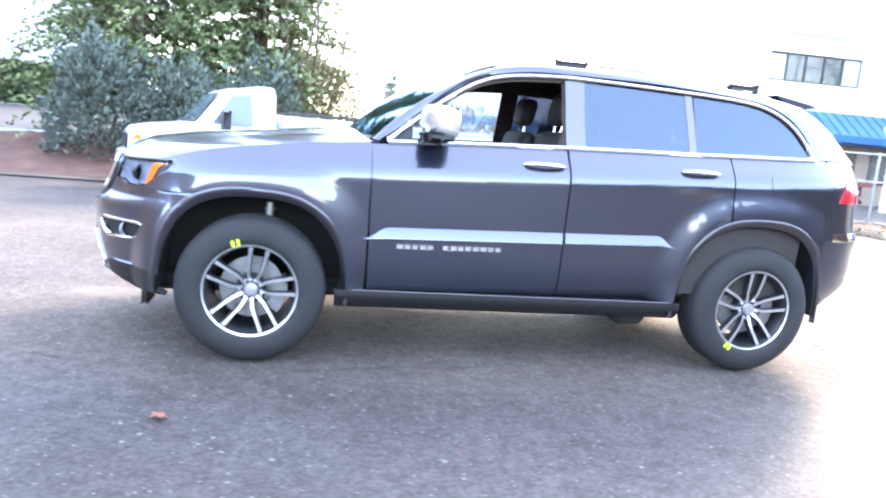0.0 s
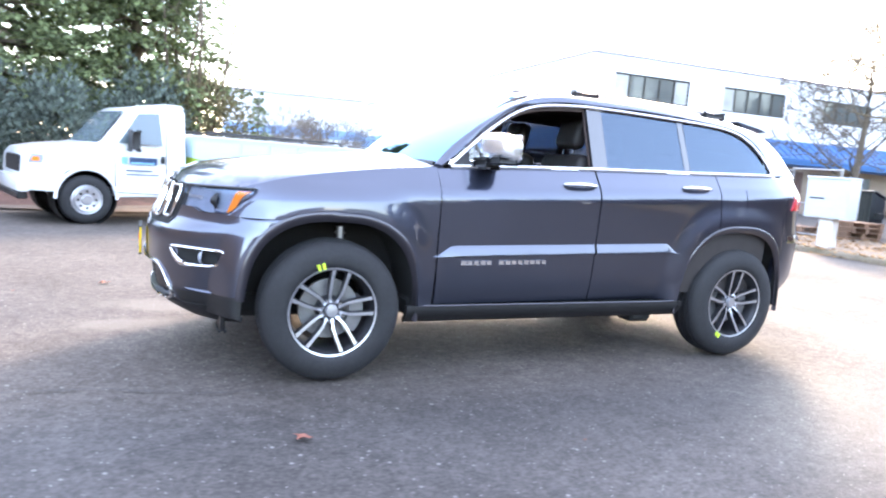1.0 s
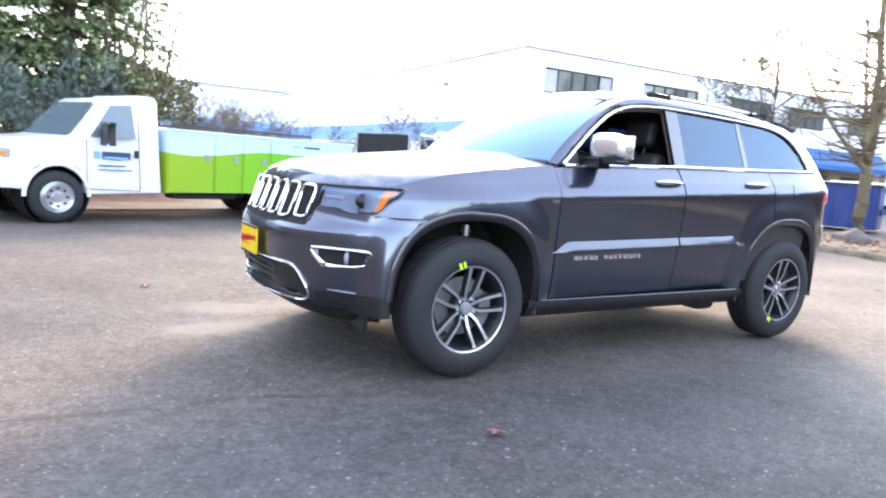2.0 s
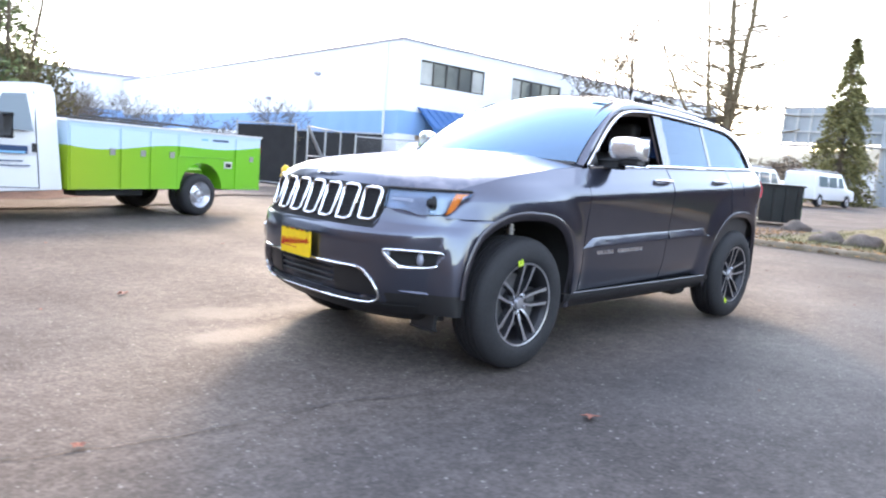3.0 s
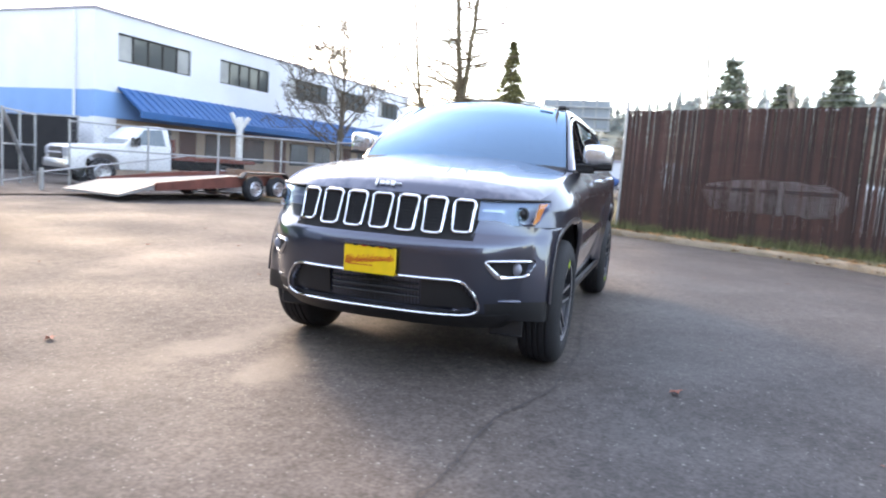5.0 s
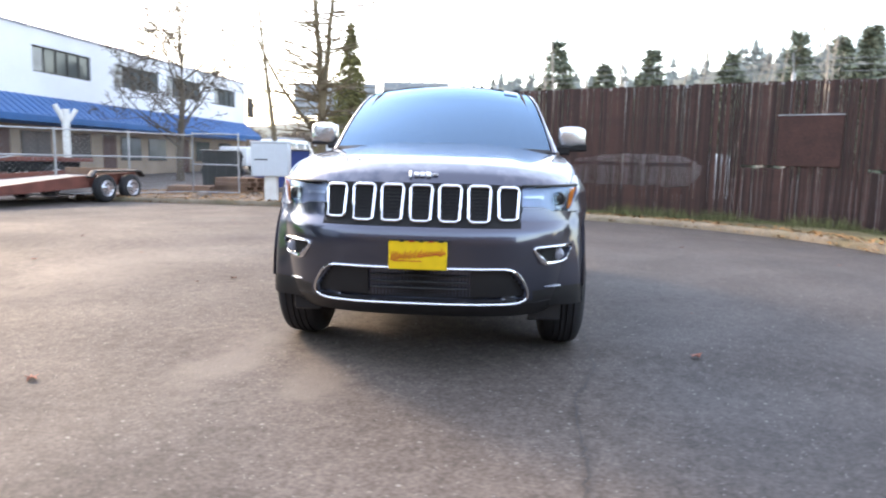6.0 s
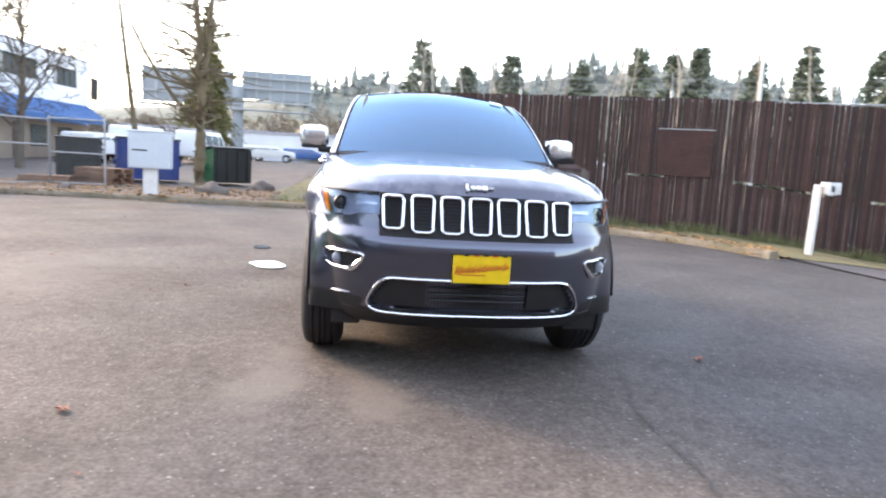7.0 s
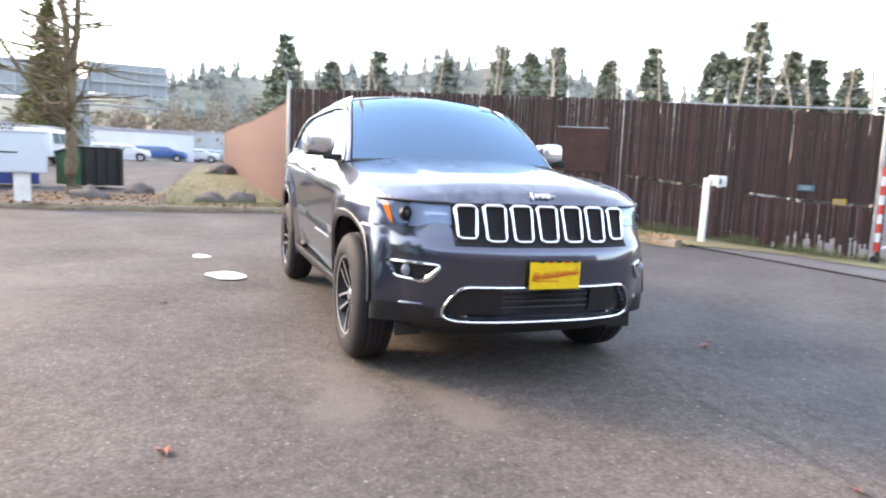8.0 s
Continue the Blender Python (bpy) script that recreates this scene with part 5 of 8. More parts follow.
# a patch of board and two small plates on the fence
PLATETEAL = material("dull_teal_plate", (0.06, 0.17, 0.18), 0.5, var=0.15, scale=8)
PLATEYELLOW = material("faded_yellow_plate", (0.50, 0.34, 0.04), 0.5, var=0.2, scale=12)
PATCH = material("dark_brown_board", (0.060, 0.024, 0.018), 0.8, var=0.3, scale=3, fine=0.3, fscale=30, bump=0.2, bscale=50)


def on_fence(run, z, out=0.03):
    return Matrix.Translation(fd_ * run + Vector((fd_.y, -fd_.x, 0)) * out + Vector((0, 0, z))) @ Matrix.Rotation(yaw, 4, "Z")


bm = bmesh.new()
box(bm, -0.55, 0.55, -0.008, 0.008, 0.0, 0.98, 0.002)
patch = part("patch_board", done(bm), PATCH, fence, "dark board patched over the slats", m=on_fence(7.10, 1.20))
bm = bmesh.new()
box(bm, -0.57, 0.57, -0.014, 0.014, 0.98, 1.00, 0.002)
part("board_edge", done(bm), GALV, patch)
for run, z, w, h, mt, lab in ((11.84, 1.00, 0.17, 0.13, PLATETEAL, "small teal plate with unreadable print"), (12.53, 0.74, 0.13, 0.12, PLATEYELLOW, "small faded yellow plate")):
    bm = bmesh.new()
    box(bm, -w, w, -0.003, 0.003, 0.0, h, 0.001)
    pl_ = part("fence_plate", done(bm), mt, fence, lab, m=on_fence(run, z))
    for r in range(2):
        bm = bmesh.new()
        box(bm, -w * 0.75, w * 0.6, 0.0045, 0.006, h * (0.25 + 0.35 * r), h * (0.42 + 0.35 * r))
        box(bm, -w * 0.75, w * 0.6, -0.006, -0.0045, h * (0.25 + 0.35 * r), h * (0.42 + 0.35 * r))
        part("print_bar", bm, GALV if mt is PLATETEAL else WIRE, pl_, smooth=0)
for k in range(5):
    p = fd_ * (L * k / 4) + Vector((0.055, -0.033, 0))
    gz = ground_z(FENCE_A.x + p.x, FENCE_A.y + p.y)
    tz = gz + 3.0 + yard_fall(FENCE_A.y + p.y)
    bm = bmesh.new()
    rod(bm, (p.x, p.y, gz - 0.1), (p.x, p.y, tz), 0.038, seg=10)
    rod(bm, (p.x, p.y, tz), (p.x - 0.14, p.y + 0.10, tz + 0.34), 0.018, seg=6)
    part("fence_post", done(bm), GALV, fence)
for z in (0.12, 2.86):
    bm = bmesh.new()
    a, b = Vector((0.03, -0.02, z)), fd_ * L + Vector((0.03, -0.02, z - 0.12))
    rod(bm, a, b, 0.021, seg=6)
    part("fence_rail", done(bm), GALV, fence)
for j in range(3):
    bm = bmesh.new()
    pts = []
    for k in range(41):
        t = k / 40
        sag = 0.05 * math.sin(math.pi * ((t * 4) % 1))
        q = fd_ * (L * t)
        pts.append((q.x - 0.045 * (j + 1), q.y + 0.032 * (j + 1), 3.08 + 0.11 * j - sag - 0.12 * t))
    pipe(bm, pts, 0.005, 4)
    part("barbed_wire", done(bm), WIRE, fence)

fence2 = thing("red_slat_fence", Matrix.Translation((12.95, -0.35, 0)), "long red brown slatted fence receding along the grass", "fence")
n2 = 220
for k in range(n2):
    x = 0.1 + 42 * (k / n2) ** 1.15
    gz = ground_z(12.95 + x, -0.35)
    if k == 0:
        bm2 = bmesh.new()
        box(bm2, -0.05, 0.05, -0.006, 0.006, 0, 1, 0.002)
        slat2 = bpy.data.meshes.new("slat")
        done(bm2).to_mesh(slat2)
        bm2.free()
        slat2.materials.append(SLATRED)
    wsc = 42 * 1.15 * max(0.3, (k / n2) ** 0.15) / n2 / 0.1 * 1.02
    share("slat", slat2, fence2, Matrix.Translation((x, 0, gz + 0.04)) @ Matrix.Diagonal((max(0.7, wsc), 1, 2.55 + 0.04 * math.sin(k * 1.7) + 0.02 * (k % 3), 1)))
bm = bmesh.new()
rod(bm, (0, 0, -0.1), (0, 0, 3.1), 0.045, seg=12)
part("corner_post", done(bm), GALV, fence2)

# letter box at the fence
PAINTWHITE = material("weathered_white_paint", (0.72, 0.71, 0.68), 0.6, var=0.12, scale=4, fine=0.1, fscale=60, stain=(0.4, 0.36, 0.3), stain_scale=3, stain_amount=0.35)
DARKINK = material("dark_print", (0.03, 0.03, 0.035), 0.6)
lb = thing("letter_box", Matrix.Translation((6.16, -7.19, ground_z(6.16, -7.19) + 0.03)) @ Matrix.Rotation(radians(214), 4, "Z"), "white letter box with dark figures on a leaning post", "letter box")
bm = bmesh.new()
box(bm, -0.055, 0.055, -0.055, 0.055, -0.05, 1.20, 0.008, m=Matrix.Rotation(radians(-3.5), 4, "X"))
part("post", done(bm), PAINTWHITE, lb)
bm = bmesh.new()
slab(bm, [(-0.10, 1.02), (0.10, 1.02), (0.10, 1.17), (0.07, 1.22), (-0.07, 1.22), (-0.10, 1.17)], "x", -0.03, 0.24)
bmesh.ops.transform(bm, matrix=Matrix.Translation((0.05, 0.20, 0.03)) @ Matrix.Rotation(radians(35), 4, "Z"), verts=bm.verts)
part("box", done(bm), PAINTWHITE, lb)
bm = bmesh.new()
slab(bm, [(-0.17, 1.03), (0.19, 1.03), (0.19, 1.25), (-0.17, 1.25)], "x", 0.30, 0.32)
bmesh.ops.transform(bm, matrix=Matrix.Translation((-0.1, 0.12, 0.0)), verts=bm.verts)
plate = part("number_panel", done(bm), PAINTWHITE, lb)
for k in range(3):
    bm = bmesh.new()
    box(bm, 0.222, 0.226, 0.06 + 0.05 * k, 0.09 + 0.05 * k, 1.09, 1.19)
    part("print_bar", bm, DARKINK, plate)

# striped barrier at the gate end
STRIPE_R = material("red_reflective_band", (0.65, 0.05, 0.03), 0.4, var=0.1, scale=8)
bp = Vector((5.78, -11.22, 0))
bar = thing("gate_end_post", Matrix.Translation((bp.x, bp.y, ground_z(bp.x, bp.y))), "steel gate post with red and white striped board", "gate post")
bm = bmesh.new()
rod(bm, (0, 0, 0.02), (0, 0, 3.40), 0.05, seg=12)
part("pole", done(bm), GALV, bar)
for k in range(9):
    bm = bmesh.new()
    box(bm, -0.13, -0.11, -0.02, 0.10, 0.28 + 0.19 * k, 0.47 + 0.19 * k)
    part("stripe_panel", bm, STRIPE_R if k % 2 == 0 else PAINTWHITE, bar)
bm = bmesh.new()
lathe(bm, [(0.02, -0.025), (0.085, -0.025), (0.095, -0.015), (0.095, 0.015), (0.085, 0.025), (0.02, 0.025)], 20)
bmesh.ops.translate(bm, verts=bm.verts, vec=(-0.10, 0.03, 0.10))
part("castor", done(bm), RUBBER, bar)
bm = bmesh.new()
for z in (0.25, 1.1, 1.95):
    rod(bm, (0, 0, z), (1.2, -2.2, z), 0.03, seg=8)
part("gate_rails", done(bm), GALV, bar)

# ---- warehouse with blue band and awning ----
WALLWHITE = material("pale_painted_concrete", (0.80, 0.81, 0.84), 0.8, var=0.06, scale=0.5, fine=0.05, fscale=20, bump=0.1, bscale=30, stain=(0.68, 0.69, 0.72), stain_scale=0.4, stain_amount=0.35)
BANDBLUE = material("blue_wall_band", (0.22, 0.40, 0.70), 0.75, var=0.08, scale=0.8, bump=0.1, bscale=30)
AWNBLUE = material("blue_metal_awning", (0.03, 0.13, 0.33), 0.42, 0.2, var=0.12, scale=1.5)
TANWALL = material("tan_shopfront_wall", (0.33, 0.25, 0.19), 0.8, var=0.15, scale=1.2, fine=0.1, fscale=30)
FRAMEDARK = material("dark_bronze_frame", (0.05, 0.045, 0.04), 0.5, 0.3)
DOORBROWN = material("brown_door", (0.09, 0.04, 0.03), 0.6, var=0.15, scale=3)
ROOFGREY = material("roof_edge_flashing", (0.34, 0.33, 0.38), 0.6, var=0.2, scale=2)
PANE = bpy.data.materials.new("window_pane")
PANE.use_nodes = True
pb = PANE.node_tree.nodes["Principled BSDF"]
pb.inputs["Base Color"].default_value = (0.10, 0.11, 0.11, 1)
pb.inputs["Roughness"].default_value = 0.05
pb.inputs["Specular IOR Level"].default_value = 0.8
BLIND = material("pale_blind_behind_glass", (0.45, 0.45, 0.43), 0.25, var=0.3, scale=0.9)

BM_ = Matrix.Translation((16.0, 19.3, 0.0)) @ Matrix.Rotation(radians(-4), 4, "Z")   # corner of the block; x along the long front, y back
wh = thing("warehouse", BM_, "white two storey warehouse with blue band and awning", "building")
LEN, DEEP, TOP = 27.0, 46.0, 6.25
wins = [(1.07, 4.93), (6.80, 10.45), (12.25, 16.1), (16.9, 20.7), (22.4, 25.4)]
# front wall, pierced by the upper windows
bm = bmesh.new()
cuts = [0.0] + [v for w in wins for v in w] + [LEN]
for k in range(len(cuts) - 1):
    if k % 2 == 0:
        box(bm, cuts[k], cuts[k + 1], 0, 0.25, 4.50, 5.58)
box(bm, 0, LEN, 0, 0.25, 5.58, TOP)
box(bm, 0, LEN, 0, 0.25, 3.30, 4.50)
wall = part("front_wall", done(bm), WALLWHITE, wh, smooth=0)
bm = bmesh.new()
box(bm, 0, LEN, 0.002, 0.25, 2.30, 3.298)
part("front_band", done(bm), BANDBLUE, wh, smooth=0)
bm = bmesh.new()
box(bm, 0, 1.0, 0.0, 0.25, 0, 2.298)
part("front_pier", done(bm), WALLWHITE, wh, smooth=0)
bm = bmesh.new()
box(bm, 1.0, LEN, 0.06, 0.25, 0, 2.298)
part("shop_wall", done(bm), TANWALL, wh, smooth=0)
bm = bmesh.new()
box(bm, 0.0, 0.25, 0.252, DEEP, 3.28, TOP)
part("side_wall", done(bm), WALLWHITE, wh, smooth=0)
bm = bmesh.new()
box(bm, 0.002, 0.25, 0.252, DEEP, 2.25, 3.278)
part("side_band", done(bm), BANDBLUE, wh, smooth=0)
bm = bmesh.new()
box(bm, 0.0, 0.25, 0.252, DEEP, 0, 2.248)
part("side_wall_low", done(bm), WALLWHITE, wh, smooth=0)
bm = bmesh.new()
box(bm, LEN - 0.25, LEN, 0.252, DEEP, 0, TOP)
box(bm, 0.25, LEN - 0.25, DEEP - 0.25, DEEP, 0, TOP)
part("rear_walls", done(bm), WALLWHITE, wh, smooth=0)
bm = bmesh.new()
box(bm, 0.2, LEN - 0.2, 0.2, DEEP - 0.2, 5.9, 6.05)
part("roof", done(bm), ROOFGREY, wh, smooth=0)
bm = bmesh.new()
box(bm, -0.06, 0.16, -0.06, DEEP, TOP + 0.002, TOP + 0.10)
box(bm, 0.162, LEN + 0.05, -0.06, 0.16, TOP + 0.002, TOP + 0.10)
part("roof_flashing", done(bm), ROOFGREY, wh, smooth=0)
for x0, x1 in wins:
    bm = bmesh.new()
    n = 5 if x1 - x0 > 3.2 else 4
    for k in range(n + 1):
        xx = x0 + (x1 - x0) * k / n
        box(bm, xx - 0.03, xx + 0.03, 0.05, 0.16, 4.50, 5.58)
    box(bm, x0, x1, 0.052, 0.158, 4.50, 4.56)
    box(bm, x0, x1, 0.052, 0.158, 5.52, 5.58)
    wf = part("window", done(bm), FRAMEDARK, wh, "dark framed ribbon window", smooth=0)
    for k in range(n):
        bm = bmesh.new()
        box(bm, x0 + (x1 - x0) * k / n + 0.03, x0 + (x1 - x0) * (k + 1) / n - 0.03, 0.10, 0.11, 4.56, 5.52)
        part("pane", done(bm), BLIND if (k == 0 or (k == n - 1 and x0 < 5)) else PANE, wf, smooth=0)
# standing seam awning
aw = part("awning", done(slab(bmesh.new(), [(-0.02, 3.50), (-0.06, 3.50), (-1.30, 2.62), (-1.30, 2.36), (-1.24, 2.36), (-1.24, 2.58)], "x", 1.0, LEN - 0.4)), AWNBLUE, wh, "blue standing seam metal awning", smooth=0)
for k in range(62):
    xx = 1.05 + k * (LEN - 1.5) / 61
    bm = bmesh.new()
    pipe(bm, [(xx, -0.07, 3.515), (xx, -1.30, 2.645)], 0.022, 4)
    part("seam_rib", done(bm), AWNBLUE, aw, smooth=0)
for x0, kind in ((2.2, "w"), (4.4, "d"), (6.0, "w"), (8.6, "w"), (11.2, "d"), (12.6, "w"), (15.0, "w"), (18.2, "d"), (20.0, "w"), (23.0, "w")):
    bm = bmesh.new()
    if kind == "w":
        box(bm, x0, x0 + 1.7, 0.03, 0.10, 0.85, 2.05)
        wf = part("shop_window", done(bm), FRAMEDARK, wh, smooth=0)
        for j in range(2):
            bm = bmesh.new()
            box(bm, x0 + 0.06 + 0.82 * j, x0 + 0.82 + 0.82 * j, 0.015, 0.028, 0.91, 1.99)
            part("pane", done(bm), PANE, wf, smooth=0)
    else:
        box(bm, x0, x0 + 1.0, 0.03, 0.10, 0.0, 2.1)
        part("shop_door", done(bm), DOORBROWN, wh, smooth=0)
for yy, zz in ((6.8, 5.1), (12.2, 4.0)):
    bm = bmesh.new()
    box(bm, -0.22, 0.0, yy, yy + 0.3, zz, zz + 0.14, 0.03)
    part("wall_lamp", done(bm), ROOFGREY, wh)
bm = bmesh.new()
rod(bm, (-0.06, 1.0, 0.1), (-0.06, 1.0, 6.2), 0.05, seg=8)
part("downpipe", done(bm), WALLWHITE, wh)
bm = bmesh.new()
box(bm, LEN + 0.4, LEN + 1.2, -0.1, 0.1, 4.0, 5.4, 0.03)
rod(bm, (LEN, 0, 4.7), (LEN + 0.5, 0, 4.7), 0.04)
part("blade_sign", done(bm), FRAMEDARK, wh, "dark hanging sign on the end wall")

# plain outlying blocks
def block(name, m, lx, ly, h, mat, label, rows=0, band=None, step_x=3.0):
    ob = thing(name, m, label, "building")
    bm = bmesh.new()
    box(bm, 0, lx, 0, ly, 0, h)
    part("wall", done(bm), mat, ob, smooth=0)
    bm = bmesh.new()
    box(bm, -0.15, lx + 0.15, -0.15, ly + 0.15, h + 0.002, h + 0.25)
    part("roof", done(bm), ROOFGREY, ob, smooth=0)
    if band:
        bm = bmesh.new()
        box(bm, -0.02, lx + 0.02, -0.02, ly + 0.02, h * 0.42, h * 0.55)
        part("band", done(bm), band, ob, smooth=0)
    for r in range(rows):
        for k in range(int(lx / step_x)):
            bm = bmesh.new()
            x0 = 0.6 + step_x * k
            z0 = 1.0 + r * 3.0
            box(bm, x0, x0 + step_x * 0.55, -0.06, 0.02, z0, z0 + 1.2)
            w = part("window", done(bm), FRAMEDARK, ob, smooth=0)
            bm = bmesh.new()
            box(bm, x0 + 0.08, x0 + step_x * 0.55 - 0.08, -0.075, -0.062, z0 + 0.08, z0 + 1.12)
            part("pane", done(bm), PANE, w, smooth=0)
    return ob


FARWALL = material("far_white_wall", (0.68, 0.70, 0.74), 0.8, var=0.1, scale=0.3)
GREYWALL = material("far_grey_wall", (0.40, 0.42, 0.44), 0.8, var=0.12, scale=0.3)
block("rear_hall", Matrix.Translation((6.0, 62.0, 0)) @ Matrix.Rotation(radians(-5), 4, "Z"), 22, 20, 6.6, FARWALL, "pale hall behind the warehouse", 0, BANDBLUE)
block("office_block", Matrix.Translation((-30.0, 24.5, -0.2)) @ Matrix.Rotation(radians(4), 4, "Z"), 21.5, 12, 10.0, FARWALL, "pale white office wall behind the trees", 0)
block("far_hall", Matrix.Translation((86, 2.5, 0.4)) @ Matrix.Rotation(radians(92), 4, "Z"), 20, 14, 2.9, FARWALL, "low white hall across the far lot", 1)
block("far_shed", Matrix.Translation((110, -6, 0.5)) @ Matrix.Rotation(radians(88), 4, "Z"), 26, 14, 3.6, GREYWALL, "low grey hall across the far lot", 1)

# billboards seen from behind
BOARD = material("grey_billboard_back", (0.26, 0.29, 0.32), 0.7, var=0.12, scale=0.5)
BEAM = material("grey_steel_beam", (0.36, 0.37, 0.38), 0.6, 0.3, var=0.1, scale=1)
bb = thing("billboard", Matrix.Translation((57.0, 12.3, 0.4)), "grey backs of two highway billboards on a steel mast", "billboard")
bm = bmesh.new()
rod(bm, (0, -2.0, 0), (0, -2.0, 6.4), 0.55, 0.5, seg=16)
part("mast", done(bm), BOARD, bb)
for y0, y1, z0, z1 in ((-1.6, 5.8, 4.7, 7.6), (-8.2, -2.4, 5.4, 7.8)):
    bm = bmesh.new()
    box(bm, 0.25, 0.4, y0, y1, z0, z1)
    pn = part("panel", done(bm), BOARD, bb, smooth=0)
    n = int((y1 - y0) / 1.0)
    for k in range(n + 1):
        yy = y0 + (y1 - y0) * k / n
        bm = bmesh.new()
        box(bm, 0.08, 0.248, yy - 0.07, yy + 0.07, z0 - 0.3, z1 + 0.35)
        part("upright", done(bm), BEAM, pn, smooth=0)
    for z in (z0 - 0.2, z0 + 0.9, z1 - 0.6):
        bm = bmesh.new()
        box(bm, -0.08, 0.07, y0 - 0.2, y1 + 0.2, z - 0.06, z + 0.06)
        part("crossbeam", done(bm), BEAM, pn, smooth=0)
bm = bmesh.new()
box(bm, -0.9, 0.24, -8.3, 6.0, 4.35, 4.46)
part("catwalk", done(bm), BEAM, bb, smooth=0)

# ---- distant hill and woods, haze painted into their colours ----
HILL = material("wooded_hill_painted_haze", (0.15, 0.155, 0.125), 0.95, var=0.3, scale=0.02, fine=0.3, fscale=0.12)
def hill(name, az0, az1, dist, prof, mat, seed, label, depth=160):
    n = 90
    f = curve([p[0] for p in prof], [p[1] for p in prof])
    vs, fs = [], []
    for i in range(n + 1):
        a = az0 + (az1 - az0) * i / n
        for j in range(7):
            t = j / 6
            d = dist + depth * t
            el = max(0.0, f(a)) * math.sin(min(1, t * 1.3) * math.pi / 2)
            h = d * math.tan(radians(el)) * (1 + 0.06 * noise.noise((a * 0.9, t * 3, seed)) + 0.035 * noise.noise((a * 4, t * 3, seed)))
            vs.append((d * math.cos(radians(a)) - 4, d * math.sin(radians(a)), h - 2))
    for i in range(n):
        for j in range(6):
            k = i * 7 + j
            fs.append((k, k + 7, k + 8, k + 1))
    me = bpy.data.meshes.new(name)
    me.from_pydata(vs, [], fs)
    me.materials.append(mat)
    me.shade_smooth()
    return tagged(new(name, me), label, "hill", kind="structure")


hill("backdrop_hill", -75, 40, 380, [(-75, 4.5), (-50, 5.2), (-38, 6.0), (-32, 7.2), (-27, 8.7), (-21, 8.4), (-14, 7.2), (-8, 6.8), (-3, 6.6), (3, 5.6), (8, 4.4), (14, 3.5), (25, 2.6), (40, 2.2)], HILL, 1.0, "wooded hill on the horizon, haze painted in")

# unseen plain walls added behind the camera, to darken what the car mirrors
UNSEENWALL = material("unseen_brown_wall", (0.10, 0.08, 0.068), 0.9, var=0.25, scale=0.4, fine=0.2, fscale=6, stain=(0.06, 0.05, 0.045), stain_scale=0.3)
for nm, x0, x1, y0, y1, h in (("wall_west", -24.3, -24.0, -26.0, 30.0, 9.5), ("wall_south", -24.0, 3.0, -26.3, -26.0, 3.4)):
    bm = bmesh.new()
    box(bm, x0, x1, y0, y1, -0.3, h)
    tagged(part(nm, done(bm), UNSEENWALL, None, smooth=0), "unseen plain brown wall added to darken reflections", "wall", kind="structure")

# ---- trees ----
BARK = material("grey_brown_bark", (0.12, 0.095, 0.07), 0.9, var=0.3, scale=3, fine=0.3, fscale=40, bump=0.7, bscale=25)
BARKMOSS = material("mossy_bark", (0.15, 0.115, 0.07), 0.9, var=0.3, scale=3, fine=0.3, fscale=40, bump=0.7, bscale=25)
BARKPALE = material("pale_bare_stem", (0.34, 0.29, 0.24), 0.85, var=0.2, scale=2, fine=0.2, fscale=30)
CEDAR = material("green_cedar_foliage", (0.135, 0.170, 0.075), 0.85, island=0.45)
BLUEGREEN = material("blue_green_juniper_foliage", (0.105, 0.135, 0.115), 0.85, island=0.4)
OLIVE = material("olive_shrub_foliage", (0.12, 0.10, 0.05), 0.9, island=0.4)
# fir green is raised towards grey, painting haze into the foliage
FIR = material("fir_foliage_painted_haze", (0.17, 0.19, 0.14), 0.9, island=0.4)
SPRUCE = material("drooping_spruce_foliage", (0.15, 0.14, 0.055), 0.9, island=0.4)
HEDGE = material("clipped_hedge_foliage", (0.03, 0.05, 0.018), 0.9, island=0.5)


def needle_quads(c, d, length, width, n, rnd, droop=0.35):
    """A spray of small leaf-like quads along a twig from c in direction d."""
    out = []
    for k in range(n):
        t = (k + rnd.random()) / n
        p = c + d * (length * t) + Vector((0, 0, -droop * length * t * t))
        a = Vector((rnd.gauss(0, 1), rnd.gauss(0, 1), rnd.gauss(-0.15, 0.6)))
        a = (a.normalized() * 0.75 + d * 0.7).normalized() * width * rnd.uniform(0.7, 1.5) * (1.1 - 0.5 * t)
        b = a.cross(Vector((rnd.gauss(0, 1), rnd.gauss(0, 1), rnd.gauss(0, 1)))).normalized() * width * 0.32
        out.append([p - b, p + a * 0.6 - b * 0.8, p + a, p + a * 0.6 + b * 0.8][0:4])
    return out


def leaf_part(name, quads, mat, parent, label=""):
    ob = quads_object(name, quads, mat, label, "", parent, kind="")
    return ob


